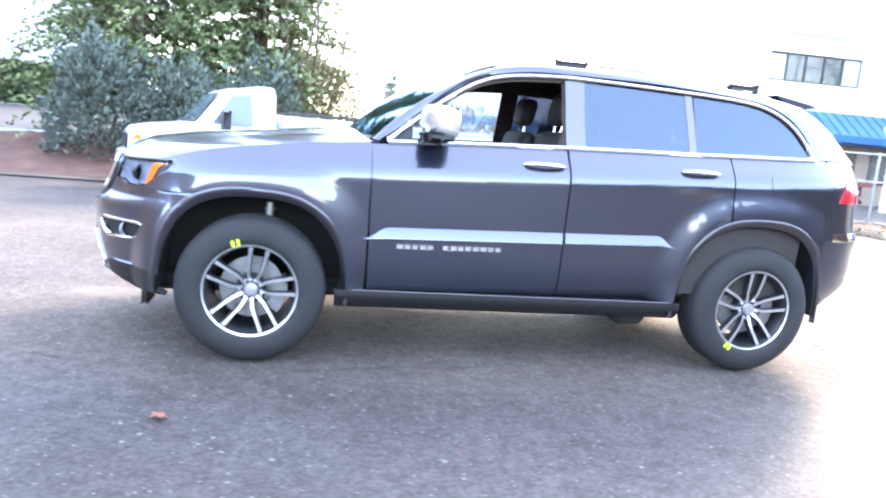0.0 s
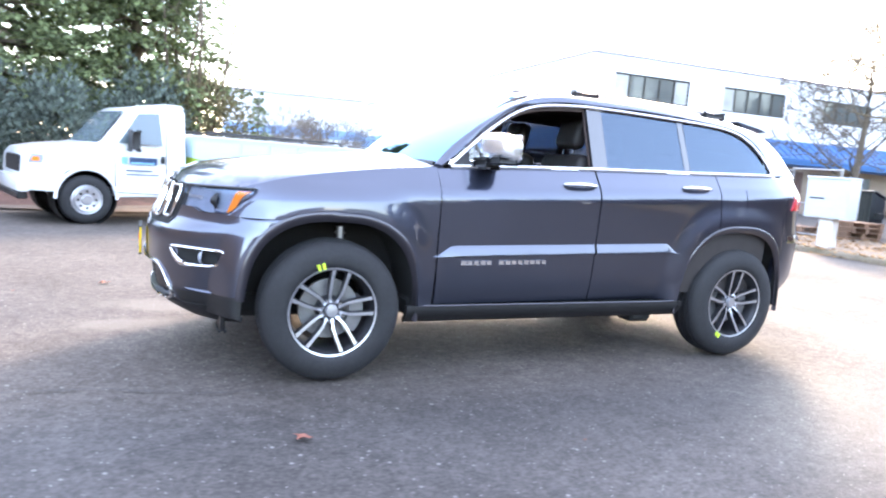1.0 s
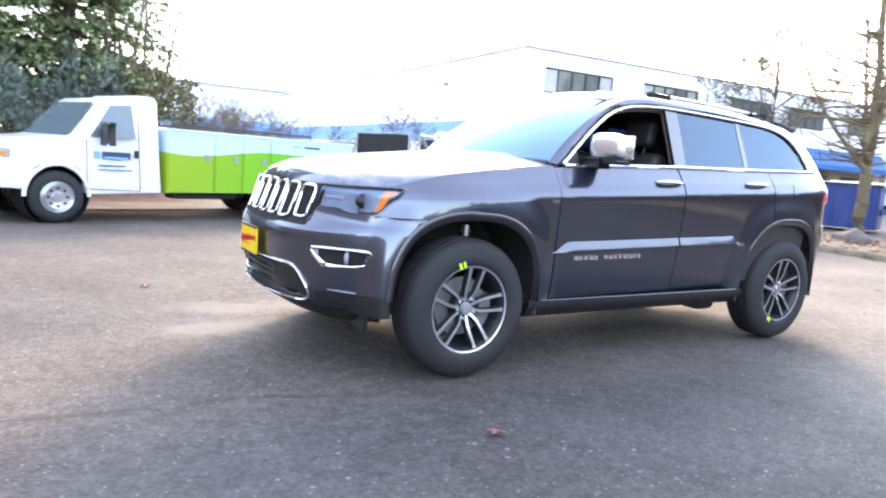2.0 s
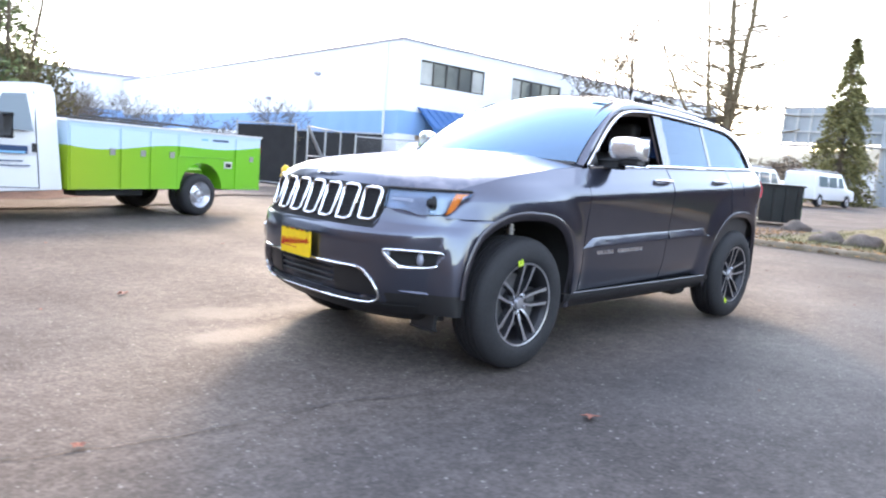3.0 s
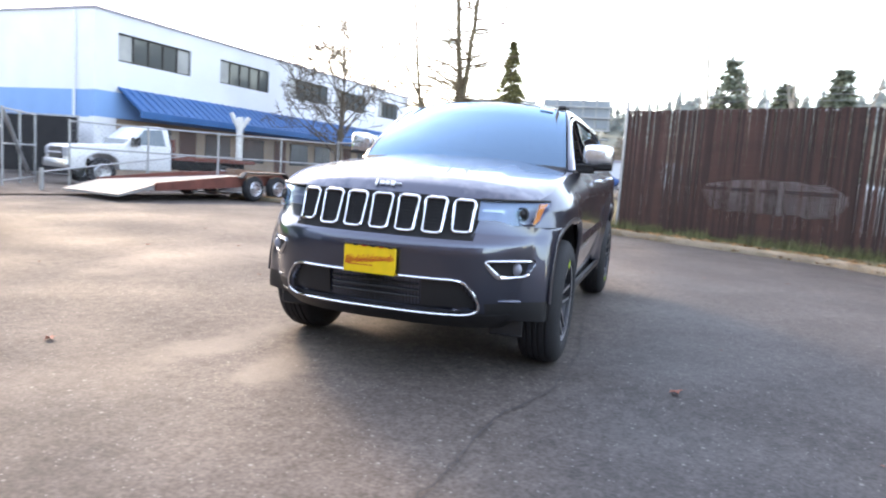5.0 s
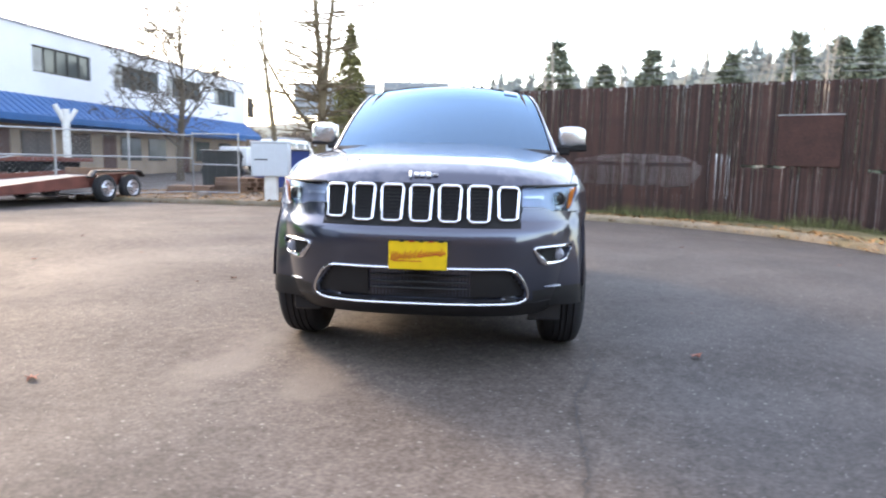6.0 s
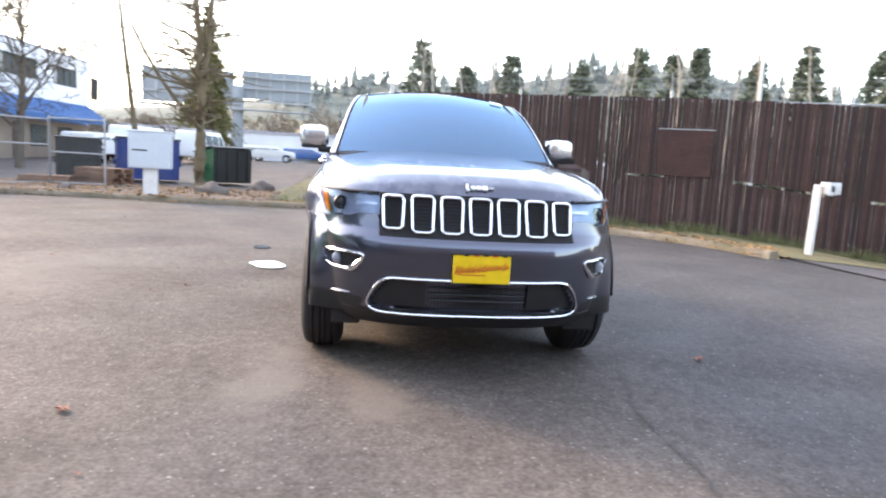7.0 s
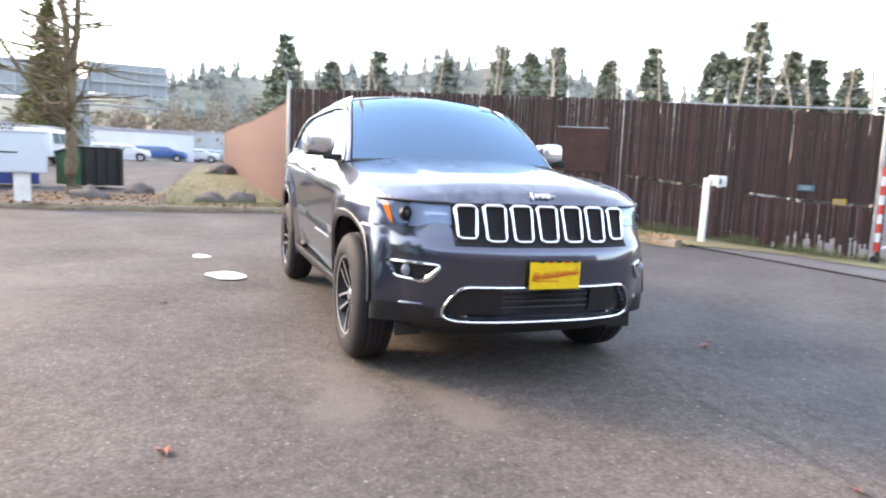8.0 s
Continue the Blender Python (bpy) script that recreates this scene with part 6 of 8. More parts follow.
def conifer(name, x, y, h, r, mat, label, seed, whorls=22, per=7, dens=16, width=0.10, base=0.08, taper=0.9, droop=0.35, bark=BARK, group="", z=None, lean=0.0, gappy=0.12):
    rnd = random.Random(seed)
    ob = thing(name, Matrix.Translation((x, y, (ground_z(x, y) if z is None else z))), label, "tree", group)
    bm = bmesh.new()
    pts = [(lean * t * t * h + 0.03 * h * 0.2 * math.sin(t * 5 + seed), 0.02 * h * 0.2 * math.cos(t * 4 + seed), h * t * 0.985 - 0.1 * (t == 0)) for t in [k / 8 for k in range(9)]]
    rr = 0.018 * h + 0.03
    pipe(bm, pts, [rr * (1 - 0.93 * k / 8) for k in range(9)], 9)
    qs = []
    for w in range(whorls):
        t = base + (1 - base) * (w + rnd.random() * 0.7) / whorls
        tip = (1 - t) ** taper
        for k in range(per):
            if rnd.random() < gappy:
                continue
            a = rnd.uniform(0, math.tau)
            ln = r * tip * rnd.uniform(0.55, 1.15) + 0.05 * r
            c = Vector((lean * t * t * h, 0, h * t))
            d = Vector((math.cos(a), math.sin(a), rnd.uniform(-0.15, 0.30))).normalized()
            e = c + d * ln * 0.8 + Vector((0, 0, -droop * ln * 0.6))
            if ln > 0.5:
                rod(bm, c, e, 0.012 * ln + 0.006, 0.004, seg=4, caps=False)
            m = max(4, int(dens * (0.35 + ln / r)))
            qs += needle_quads(c + d * ln * 0.12, d, ln, width, m, rnd, droop)
            for s in range(2):
                d2 = (d + Vector((rnd.gauss(0, 0.5), rnd.gauss(0, 0.5), rnd.gauss(-0.1, 0.2)))).normalized()
                qs += needle_quads(c + d * ln * rnd.uniform(0.25, 0.6) + Vector((0, 0, -droop * ln * 0.15)), d2, ln * 0.5, width, m // 2, rnd, droop)
    part("trunk", done(bm), bark, ob)
    leaf_part("crown", qs, mat, ob)
    return ob


def shrub(name, x, y, rx, ry, h, mat, label, seed, n=2600, width=0.07, cat="shrub", z=None, spiky=0.5, group=""):
    rnd = random.Random(seed)
    ob = thing(name, Matrix.Translation((x, y, ground_z(x, y) if z is None else z)), label, cat, group)
    bm = bmesh.new()
    for k in range(6):
        a = rnd.uniform(0, math.tau)
        rod(bm, (0, 0, 0), (rx * 0.5 * math.cos(a), ry * 0.5 * math.sin(a), h * rnd.uniform(0.5, 0.8)), 0.03, 0.006, seg=5)
    part("stem", done(bm), BARK, ob)
    qs = []
    for k in range(n):
        a, b = rnd.uniform(0, math.tau), math.acos(rnd.uniform(-0.15, 1.0))
        q = Vector((math.sin(b) * math.cos(a), math.sin(b) * math.sin(a), math.cos(b)))
        lump = 1 + 0.38 * noise.noise(q * 2.2 + Vector((seed, 0, 0))) + 0.22 * noise.noise(q * 5.5 + Vector((0, seed, 0)))
        s = rnd.uniform(0.72, 1.0) * lump
        c = Vector((q.x * rx * s, q.y * ry * s, 0.12 * h + q.z * h * 0.88 * s))
        d = (q + Vector((0, 0, spiky)) + Vector((rnd.gauss(0, 0.5), rnd.gauss(0, 0.5), rnd.gauss(0, 0.4)))).normalized()
        u = d * width * rnd.uniform(0.8, 2.0)
        v = d.cross(Vector((rnd.gauss(0, 1), rnd.gauss(0, 1), rnd.gauss(0, 1)))).normalized() * width * 0.38
        qs.append([c - v * 0.6, c + u * 0.5 - v, c + u, c + u * 0.5 + v])
    leaf_part("foliage", qs, mat, ob)
    return ob


def bare_tree(name, x, y, h, label, seed, r0=0.10, stems=1, spread=0.35, levels=4, kids=3, bark=BARK, z=None, first=0.35, group="", up=0.35, twig=0.0, blen=1.0, more=4, wander=1.0):
    rnd = random.Random(seed)
    ob = thing(name, Matrix.Translation((x, y, ground_z(x, y) if z is None else z)), label, "tree", group)
    tb, lb_ = bmesh.new(), bmesh.new()

    def grow(p, d, ln, r, lev, bm):
        n = 5 if lev < 2 else 3
        pts, rs = [p], [r]
        q, dd = p.copy(), d.copy()
        for k in range(n):
            dd = (dd + Vector((rnd.gauss(0, 0.09), rnd.gauss(0, 0.09), rnd.gauss(0.02, 0.06))) * (1 + 0.5 * lev) * (wander if lev == 0 else 1.0)).normalized()
            q = q + dd * ln / n
            pts.append(q.copy())
            rs.append(r * (1 - 0.72 * (k + 1) / n))
        pipe(bm, pts, rs, 8 if lev == 0 else (5 if lev == 1 else 3))
        if lev >= levels:
            return
        m = kids + (more if lev == 0 else 1)
        for k in range(m):
            t = (first if lev == 0 else 0.25) + (1 - (first if lev == 0 else 0.25)) * (k + rnd.random()) / m
            i = min(n - 1, int(t * n))
            b = pts[i].lerp(pts[i + 1], t * n - i)
            a = rnd.uniform(0, math.tau)
            side = dd.orthogonal().normalized()
            side = Matrix.Rotation(a, 3, dd) @ side
            nd = (dd * 0.45 + side * (0.9 if lev else 0.8) + Vector((0, 0, up))).normalized()
            grow(b, nd, ln * rnd.uniform(0.38, 0.62) * (1.15 - 0.5 * t) * (blen if lev == 0 else 1.0), max(twig, rs[i] * (0.32 if lev == 0 else 0.5)), lev + 1, lb_)

    for s in range(stems):
        a = s * math.tau / stems + rnd.random()
        d = Vector((spread * math.cos(a), spread * math.sin(a), 1)).normalized() if stems > 1 else Vector((rnd.gauss(0, 0.03), rnd.gauss(0, 0.03), 1)).normalized()
        grow(Vector((0.12 * math.cos(a) * (stems > 1), 0.12 * math.sin(a) * (stems > 1), -0.1)), d, h * rnd.uniform(0.85, 1.05), r0 * (1 if stems == 1 else 0.75), 0, tb)
    part("trunk", tb, bark, ob)
    part("crown", lb_, bark, ob)
    return ob


def forked_tree(x, y):
    """A trunk that forks into two upright stems, with one arching limb and long thin level branches."""
    rnd = random.Random(84)
    ob = thing("mossy_bare_tree", Matrix.Translation((x, y, ground_z(x, y))), "tall leafless tree forked into two mossy stems", "tree")

    def stem(name, a, b, bow, r0, r1, n=14, seg=9):
        pts, rs = [], []
        for k in range(n + 1):
            t = k / n
            q = a.lerp(b, t) + bow * (4 * t * (1 - t))
            wob = 0.12 * r0 * (1 if 0 < k else 0)
            pts.append(q + Vector((rnd.gauss(0, wob), rnd.gauss(0, wob), 0)))
            rs.append((r0 + (r1 - r0) * t) * rnd.uniform(0.93, 1.08) * (1.35 if k == 0 and name == "trunk" else 1.0))
        bm = bmesh.new()
        pipe(bm, pts, rs, seg)
        part(name, bm, BARKMOSS, ob)
        return pts, rs

    right = Vector((0.30, -0.95, 0))
    fork = Vector((0.02, 0.0, 2.7))
    made = [stem("trunk", Vector((0, 0, -0.1)), fork, Vector((0.03, 0.03, 0)), 0.165, 0.125, 8, 12),
            stem("stem", fork - Vector((0, 0, 0.15)), fork - right * 0.62 + Vector((0.1, 0, 7.6)), right * 0.06, 0.105, 0.028),
            stem("stem", fork - Vector((0, 0, 0.25)), fork + right * 0.70 + Vector((0, 0.1, 6.9)), right * 0.03, 0.098, 0.026),
            stem("limb", Vector((0, 0, 1.75)), right * -2.4 + Vector((0.3, 0, 6.2)), right * -0.25 + Vector((0, 0, -0.3)), 0.062, 0.014)]
    bm = bmesh.new()
    for (pts, rs), count, reach in ((made[0], 12, 1.0), (made[1], 66, 1.0), (made[2], 60, 1.0), (made[3], 22, 0.6)):
        for k in range(count):
            t = (0.04 + 0.94 * ((k + rnd.random()) / count) ** 1.5) * (len(pts) - 1) if pts is not made[0][0] else (0.62 + 0.36 * rnd.random()) * (len(pts) - 1)
            i = int(t)
            p = pts[i].lerp(pts[i + 1], t - i)
            ang = rnd.uniform(0, math.tau)
            d = Vector((math.cos(ang), math.sin(ang), rnd.uniform(0.0, 0.45)))
            ln = reach * rnd.uniform(0.7, 3.0) * (1.0 - 0.62 * min(1.0, p.z / 9.5))
            r = min(rs[i] * 0.6, 0.017 + 0.009 * ln)
            q, way = [p], d.copy()
            for j in range(5):
                way = (way + Vector((rnd.gauss(0, 0.10), rnd.gauss(0, 0.10), rnd.gauss(-0.02, 0.09)))).normalized()
                q.append(q[-1] + way * ln / 5)
            pipe(bm, q, [r * (1 - 0.75 * j / 5) for j in range(6)], 4)
            for j in range(rnd.randint(1, 4)):
                at = rnd.randint(1, 4)
                w2 = (way + Vector((rnd.gauss(0, 0.6), rnd.gauss(0, 0.6), rnd.gauss(0.1, 0.35)))).normalized()
                l2 = ln * rnd.uniform(0.15, 0.4)
                pipe(bm, [q[at], q[at] + w2 * l2 * 0.5, q[at] + w2 * l2 + Vector((0, 0, rnd.gauss(0.02, 0.05)))], [r * 0.65, r * 0.55, r * 0.4], 3)
    part("crown", bm, BARKMOSS, ob, "long thin level branches")
    return ob


# behind the utility truck
conifer("cedar_tree", -3.9, 13.4, 11.0, 2.7, CEDAR, "tall green cedar with drooping branches on the bank", 3, 42, 13, 46, 0.17, 0.08, 0.6, 0.30, z=0.55, gappy=0.2)
conifer("cedar_tree", -1.1, 14.2, 9.5, 2.7, CEDAR, "green cedar beside the bank with gaps between its branches", 4, 40, 13, 44, 0.17, 0.08, 0.6, 0.30, z=0.6, gappy=0.2)
shrub("juniper_shrub", -4.1, 11.0, 1.0, 0.9, 2.5, BLUEGREEN, "blue green juniper shrub on the mulch bank", 7, 6000, 0.085, z=0.25)
shrub("juniper_shrub", -2.6, 11.3, 1.1, 1.0, 2.1, BLUEGREEN, "spreading blue green juniper behind the truck", 8, 6000, 0.085, z=0.25)
shrub("juniper_shrub", -0.9, 12.2, 1.2, 1.0, 2.3, BLUEGREEN, "grey green juniper shrub on the mulch bank", 9, 5000, 0.085, z=0.35)
shrub("olive_shrub", 0.3, 12.6, 1.3, 1.0, 2.5, OLIVE, "olive brown shrub with thin twigs", 10, 4200, 0.075, z=0.35)
bare_tree("bare_thicket_tree", 0.2, 13.2, 6.5, "leafless many stemmed tree in the thicket", 12, 0.07, 5, 0.30, 3, 3, z=0.4, first=0.3)
box_hedge = thing("clipped_hedge", Matrix.Translation((-14.5, 19.8, 1.15)), "dark green clipped hedge along the upper drive", "hedge")
rnd = random.Random(17)
qs = []
for k in range(9000):
    x, y, z = rnd.uniform(-6.5, 7.5), rnd.choice((-0.6, 0.6)) + rnd.gauss(0, 0.08), rnd.uniform(0.05, 1.25)
    if k % 3 == 0:
        y, z = rnd.uniform(-0.65, 0.65), 1.25 + rnd.gauss(0, 0.05)
    c = Vector((x, y, z))
    u = Vector((rnd.gauss(0, 1), rnd.gauss(0, 1), rnd.gauss(0, 1))).normalized() * 0.11
    v = u.cross(Vector((rnd.gauss(0, 1), rnd.gauss(0, 1), 1))).normalized() * 0.05
    qs.append([c - v, c + u, c + v, c - u])
leaf_part("foliage", qs, HEDGE, box_hedge)
bm = bmesh.new()
box(bm, -6.5, 7.5, -0.5, 0.5, 0.0, 1.15)
part("inner_growth", done(bm), HEDGE, box_hedge)

# leafless shrubs before the rear hall and along the gate
for k, (x, y, h) in enumerate(((8.5, 33.0, 3.2), (11.0, 34.0, 2.9), (13.5, 32.0, 2.6), (13.6, 25.0, 3.1), (10.2, 42.0, 3.4), (6.5, 31.0, 3.0), (4.8, 27.0, 3.2))):
    bare_tree("leafless_shrub", x, y, h, "leafless brown shrub behind the gate", 60 + k, 0.05, 6, 0.45, 3, 3, group="shrubs behind the gate", twig=0.012)
conifer("small_pine", 3.3, 24.0, 3.6, 0.9, CEDAR, "small thin pine behind the truck", 71, 12, 5, 12, 0.13, 0.45, 0.7)

# trees by the drive
bare_tree("bare_maple", 24.8, 13.6, 7.0, "leafless spreading tree before the warehouse", 81, 0.19, 1, 0.35, 4, 4, first=0.20, bark=BARK, up=0.20, twig=0.019, blen=1.15, more=16, wander=0.5)
forked_tree(15.5, 4.78)
bare_tree("slender_mossy_tree", 24.0, 8.9, 9.0, "slender leafless tree with arching branches by the drive", 88, 0.13, 1, 0.03, 3, 3, bark=BARKMOSS, first=0.2, up=0.45, twig=0.014, blen=0.6, more=9, wander=0.3)
conifer("weeping_spruce", 49.0, 11.2, 11.2, 2.9, SPRUCE, "narrow weeping spruce beside the far lot", 91, 36, 10, 28, 0.27, 0.03, 0.95, 0.9, gappy=0.16)

# brown leafless woods across the far lot
BRUSH = material("leafless_brown_brush", (0.17, 0.135, 0.105), 0.95, island=0.45)
for k, (x, y, rx, h) in enumerate(((97, 10.5, 3.6, 7.0), (99, 4.5, 4.2, 8.5), (101, -1.0, 4.0, 9.6), (103, -6.5, 4.5, 10.4), (106, -12.5, 4.5, 9.8), (66, 20.5, 3.2, 3.6), (64, 26.0, 3.5, 3.9))):
    shrub("leafless_thicket", x, y, rx, 3.0, h, BRUSH, "brown leafless thicket beyond the far lot", 300 + k, 3200, 0.20, cat="thicket", group="thickets beyond the far lot")

# firs and thin bare stems behind the fence
fir_rows = [(-6.9, 62, 11.2, 2.6), (-10.6, 64, 9.6, 2.4), (-14.4, 60, 10.2, 2.0), (-20.0, 66, 10.4, 2.5), (-24.5, 63, 11.4, 2.2), (-27.0, 75, 13.0, 2.6), (-29.1, 62, 11.3, 2.0), (-33.3, 60, 9.9, 1.8),
            (-36.7, 58, 10.6, 1.7), (-41.4, 58, 10.2, 2.3), (-42.6, 56, 9.4, 2.0), (-44.1, 58, 12.4, 2.0), (-46.6, 57, 10.1, 1.5), (-48.3, 58, 9.6, 1.4), (-50.6, 57, 8.8, 1.8), (-54, 58, 10.5, 2.0), (-58, 60, 11.0, 2.2)]
for k, (a, d, h, r) in enumerate(fir_rows):
    conifer("fir_tree", -4.0 + d * math.cos(radians(a)), 1.8 + d * math.sin(radians(a)), h * 1.06, r * 1.5, FIR, "fir standing beyond the fence, haze painted in", 100 + k, 22, 10, 18, 0.55, 0.06, 0.8, 0.25, z=0.0, group="firs beyond the fence", gappy=0.16)
rnd = random.Random(140)
for k in range(26):
    a = -8.5 - k * 1.75 + rnd.uniform(-0.8, 0.8)
    d = rnd.uniform(26, 48)
    bare_tree("slender_bare_tree", -4.0 + d * math.cos(radians(a)), 1.8 + d * math.sin(radians(a)), rnd.uniform(7.5, 13.5) * (d / 38) ** 0.5, "thin pale leafless stem beyond the fence", 141 + k, 0.075, 1, 0.3, 2, 2, blen=0.3, more=7, bark=BARKPALE, z=-0.1, first=0.5, group="bare stems beyond the fence", up=0.5)

# far woods: clumps along the foot of the hill
rnd = random.Random(200)
qs = []
for k in range(1500):
    a = rnd.uniform(-8, 34)
    d = rnd.uniform(95, 240)
    h = rnd.uniform(3.0, 8.5) * (d / 150) * (0.75 if a > 12 else 1.0)
    bx_, by_ = -4 + d * math.cos(radians(a)), d * math.sin(radians(a))
    for j in range(26):
        c = Vector((bx_ + rnd.gauss(0, h * 0.24), by_ + rnd.gauss(0, h * 0.24), h * rnd.uniform(0.1, 1.0)))
        s = h * rnd.uniform(0.04, 0.11)
        u = Vector((rnd.gauss(0, 1), rnd.gauss(0, 1), rnd.gauss(0, 1))).normalized() * s
        v = u.cross(Vector((rnd.gauss(0, 1), rnd.gauss(0, 1), rnd.gauss(0, 1)))).normalized() * s * 0.6
        qs.append([c - u - v, c + u - v, c + u + v, c - u + v])
# tan base colour has the distance haze painted in
FARWOOD = material("bare_woods_painted_haze", (0.22, 0.19, 0.14), 0.95, island=0.35)
quads_object("far_woods", qs, FARWOOD, "brown leafless woods in the distance, haze painted in", "woods")
qs = []
rnd = random.Random(201)
for k in range(700):
    a = rnd.uniform(-70, 6)
    d = 380 + rnd.uniform(20, 130)
    h = rnd.uniform(5, 15) * rnd.choice((0.6, 1.0, 1.3))
    bx_, by_ = -4 + d * math.cos(radians(a)), d * math.sin(radians(a))
    t = (d - 380) / 160
    f_ = curve([-75, -50, -38, -32, -27, -21, -14, -8, -3, 3, 8], [4.5, 5.2, 6.0, 7.2, 8.7, 8.4, 7.2, 6.8, 6.6, 5.6, 4.4])
    zz = d * math.tan(radians(f_(a) * math.sin(min(1, t * 1.3) * math.pi / 2))) - 3
    for j in range(10):
        z0 = zz + h * j / 10
        w = h * 0.30 * (1 - j / 10) + 0.4
        an = rnd.uniform(0, 3.14)
        u = Vector((math.cos(an), math.sin(an), 0)) * w
        c = Vector((bx_, by_, z0))
        qs.append([c - u, c + u, c + u * 0.3 + Vector((0, 0, h * 0.2)), c - u * 0.3 + Vector((0, 0, h * 0.2))])
# base colour lightened to stand in for haze
HAZEFIR = material("hill_firs_painted_haze", (0.22, 0.24, 0.23), 0.95, island=0.3)
quads_object("hill_firs", qs, HAZEFIR, "firs on the distant hill, haze painted in", "woods")

# ---- vehicles and things round the yard ----
VANWHITE = material("white_vehicle_paint", (0.78, 0.79, 0.80), 0.35, var=0.04, scale=2, coat=0.6, stain=(0.6, 0.58, 0.55), stain_scale=2, stain_amount=0.2)
RUST = material("rusty_red_steel", (0.16, 0.05, 0.035), 0.8, var=0.3, scale=4)
# opaque panes, base lightened to stand for sky seen through the cab
VEHGLASS = bpy.data.materials.new("lightened_vehicle_glass")
VEHGLASS.use_nodes = True
vg = VEHGLASS.node_tree.nodes["Principled BSDF"]
vg.inputs["Base Color"].default_value = (0.12, 0.16, 0.18, 1)
vg.inputs["Roughness"].default_value = 0.04
vg.inputs["Specular IOR Level"].default_value = 0.9


def simple_wheel(parent, x, y, r, w, cap=SATIN, face=-1, dual=False, nm="wheel"):
    hub = new(nm)
    hub.empty_display_size = 0.1
    hub.parent, hub.matrix_local = parent, Matrix.Translation((x, y, r)) @ Matrix.Rotation(0 if face < 0 else math.pi, 4, "Z")
    bm = bmesh.new()
    h = w / 2
    lathe(bm, [(r * 0.60, -h), (r * 0.72, -h - 0.008), (r * 0.88, -h), (r * 0.97, -h + 0.03), (r, -h + 0.06), (r, h - 0.06), (r * 0.97, h - 0.03), (r * 0.6, h)], 36)
    if dual:
        lathe(bm, [(r * 0.60, h + 0.03), (r * 0.9, h + 0.03), (r, h + 0.09), (r, h + w - 0.03), (r * 0.9, h + w + 0.03), (r * 0.6, h + w + 0.03)], 36)
    part("tyre", done(bm), RUBBER, hub)
    bm = bmesh.new()
    if dual:
        prof_ = [(0.001, -h + 0.02), (r * 0.16, -h + 0.03), (r * 0.20, -h + 0.07), (r * 0.42, -h + 0.10), (r * 0.52, -h + 0.04), (r * 0.60, -h - 0.004), (r * 0.62, -h + 0.01)]
    else:
        prof_ = [(0.001, -h - 0.03), (r * 0.18, -h - 0.03), (r * 0.22, -h + 0.0), (r * 0.45, -h - 0.012), (r * 0.52, -h + 0.02), (r * 0.59, -h - 0.004), (r * 0.62, -h + 0.01)]
    lathe(bm, prof_, 36)
    rim = part("rim", done(bm), cap, hub)
    for k in range(8):
        a = k * math.tau / 8
        bm = bmesh.new()
        yy = -h + (0.085 if dual else -0.006)
        # on single rims, dark stubs stand in for shaded vent holes
        rod(bm, (r * 0.34 * math.cos(a), yy, r * 0.34 * math.sin(a)), (r * 0.34 * math.cos(a), yy - 0.02, r * 0.34 * math.sin(a)), 0.02 if not dual else 0.014, seg=6)
        part("vent_hole" if not dual else "wheel_nut", done(bm), RIMDARK if not dual else STEEL, rim)
    return hub


def cab_body(pts, half, inset, mats, parent, name, bev=0.03):
    """A body from its side outline, narrowed towards the roof."""
    bm = bmesh.new()
    zs = [p[1] for p in pts]
    belt = inset[0]
    A, B = [], []
    for x, z in pts:
        w = half - inset[1] * max(0, z - belt)
        A.append(bm.verts.new((x, -w, z)))
        B.append(bm.verts.new((x, w, z)))
    bm.faces.new(A)
    bm.faces.new(B[::-1])
    n = len(pts)
    for k in range(n):
        bm.faces.new((A[k], B[k], B[(k + 1) % n], A[(k + 1) % n]))
    done(bm)
    if bev:
        bmesh.ops.bevel(bm, geom=[e for e in bm.edges], offset=bev, segments=2, profile=0.5, affect="EDGES", clamp_overlap=True)
    return part(name, done(bm), mats, parent, smooth=35)


# utility truck with service body; x to its rear from the front axle, near side at -y
th = radians(17.0)
TM = Matrix.Translation((-1.93, 7.39, ground_z(-1.6, 7.0))) @ Matrix.Rotation(th, 4, "Z") @ Matrix.Scale(0.94, 4)
truck = thing("utility_truck", TM, "white utility truck with green and sky blue service body", "truck")
HW = 0.98
cabp = [(-0.80, 0.50), (-0.82, 0.72), (-0.80, 0.98), (-0.72, 1.10), (-0.40, 1.17), (0.08, 1.235), (0.20, 1.27), (0.60, 1.78), (0.72, 1.86), (1.20, 1.90), (1.44, 1.90), (1.50, 1.84), (1.52, 0.45), (0.42, 0.42), (0.40, 0.62), (0.27, 0.80), (0.0, 0.86), (-0.27, 0.80), (-0.40, 0.60), (-0.44, 0.48)]
cab = cab_body(cabp, HW, (1.25, 0.26), VANWHITE, truck, "cab")
bm = bmesh.new()
slab(bm, [(1.14, 1.88), (1.18, 1.945), (1.44, 1.945), (1.50, 1.88)], "y", -0.80, 0.80)
part("roof_fairing", done(bm), VANWHITE, truck)


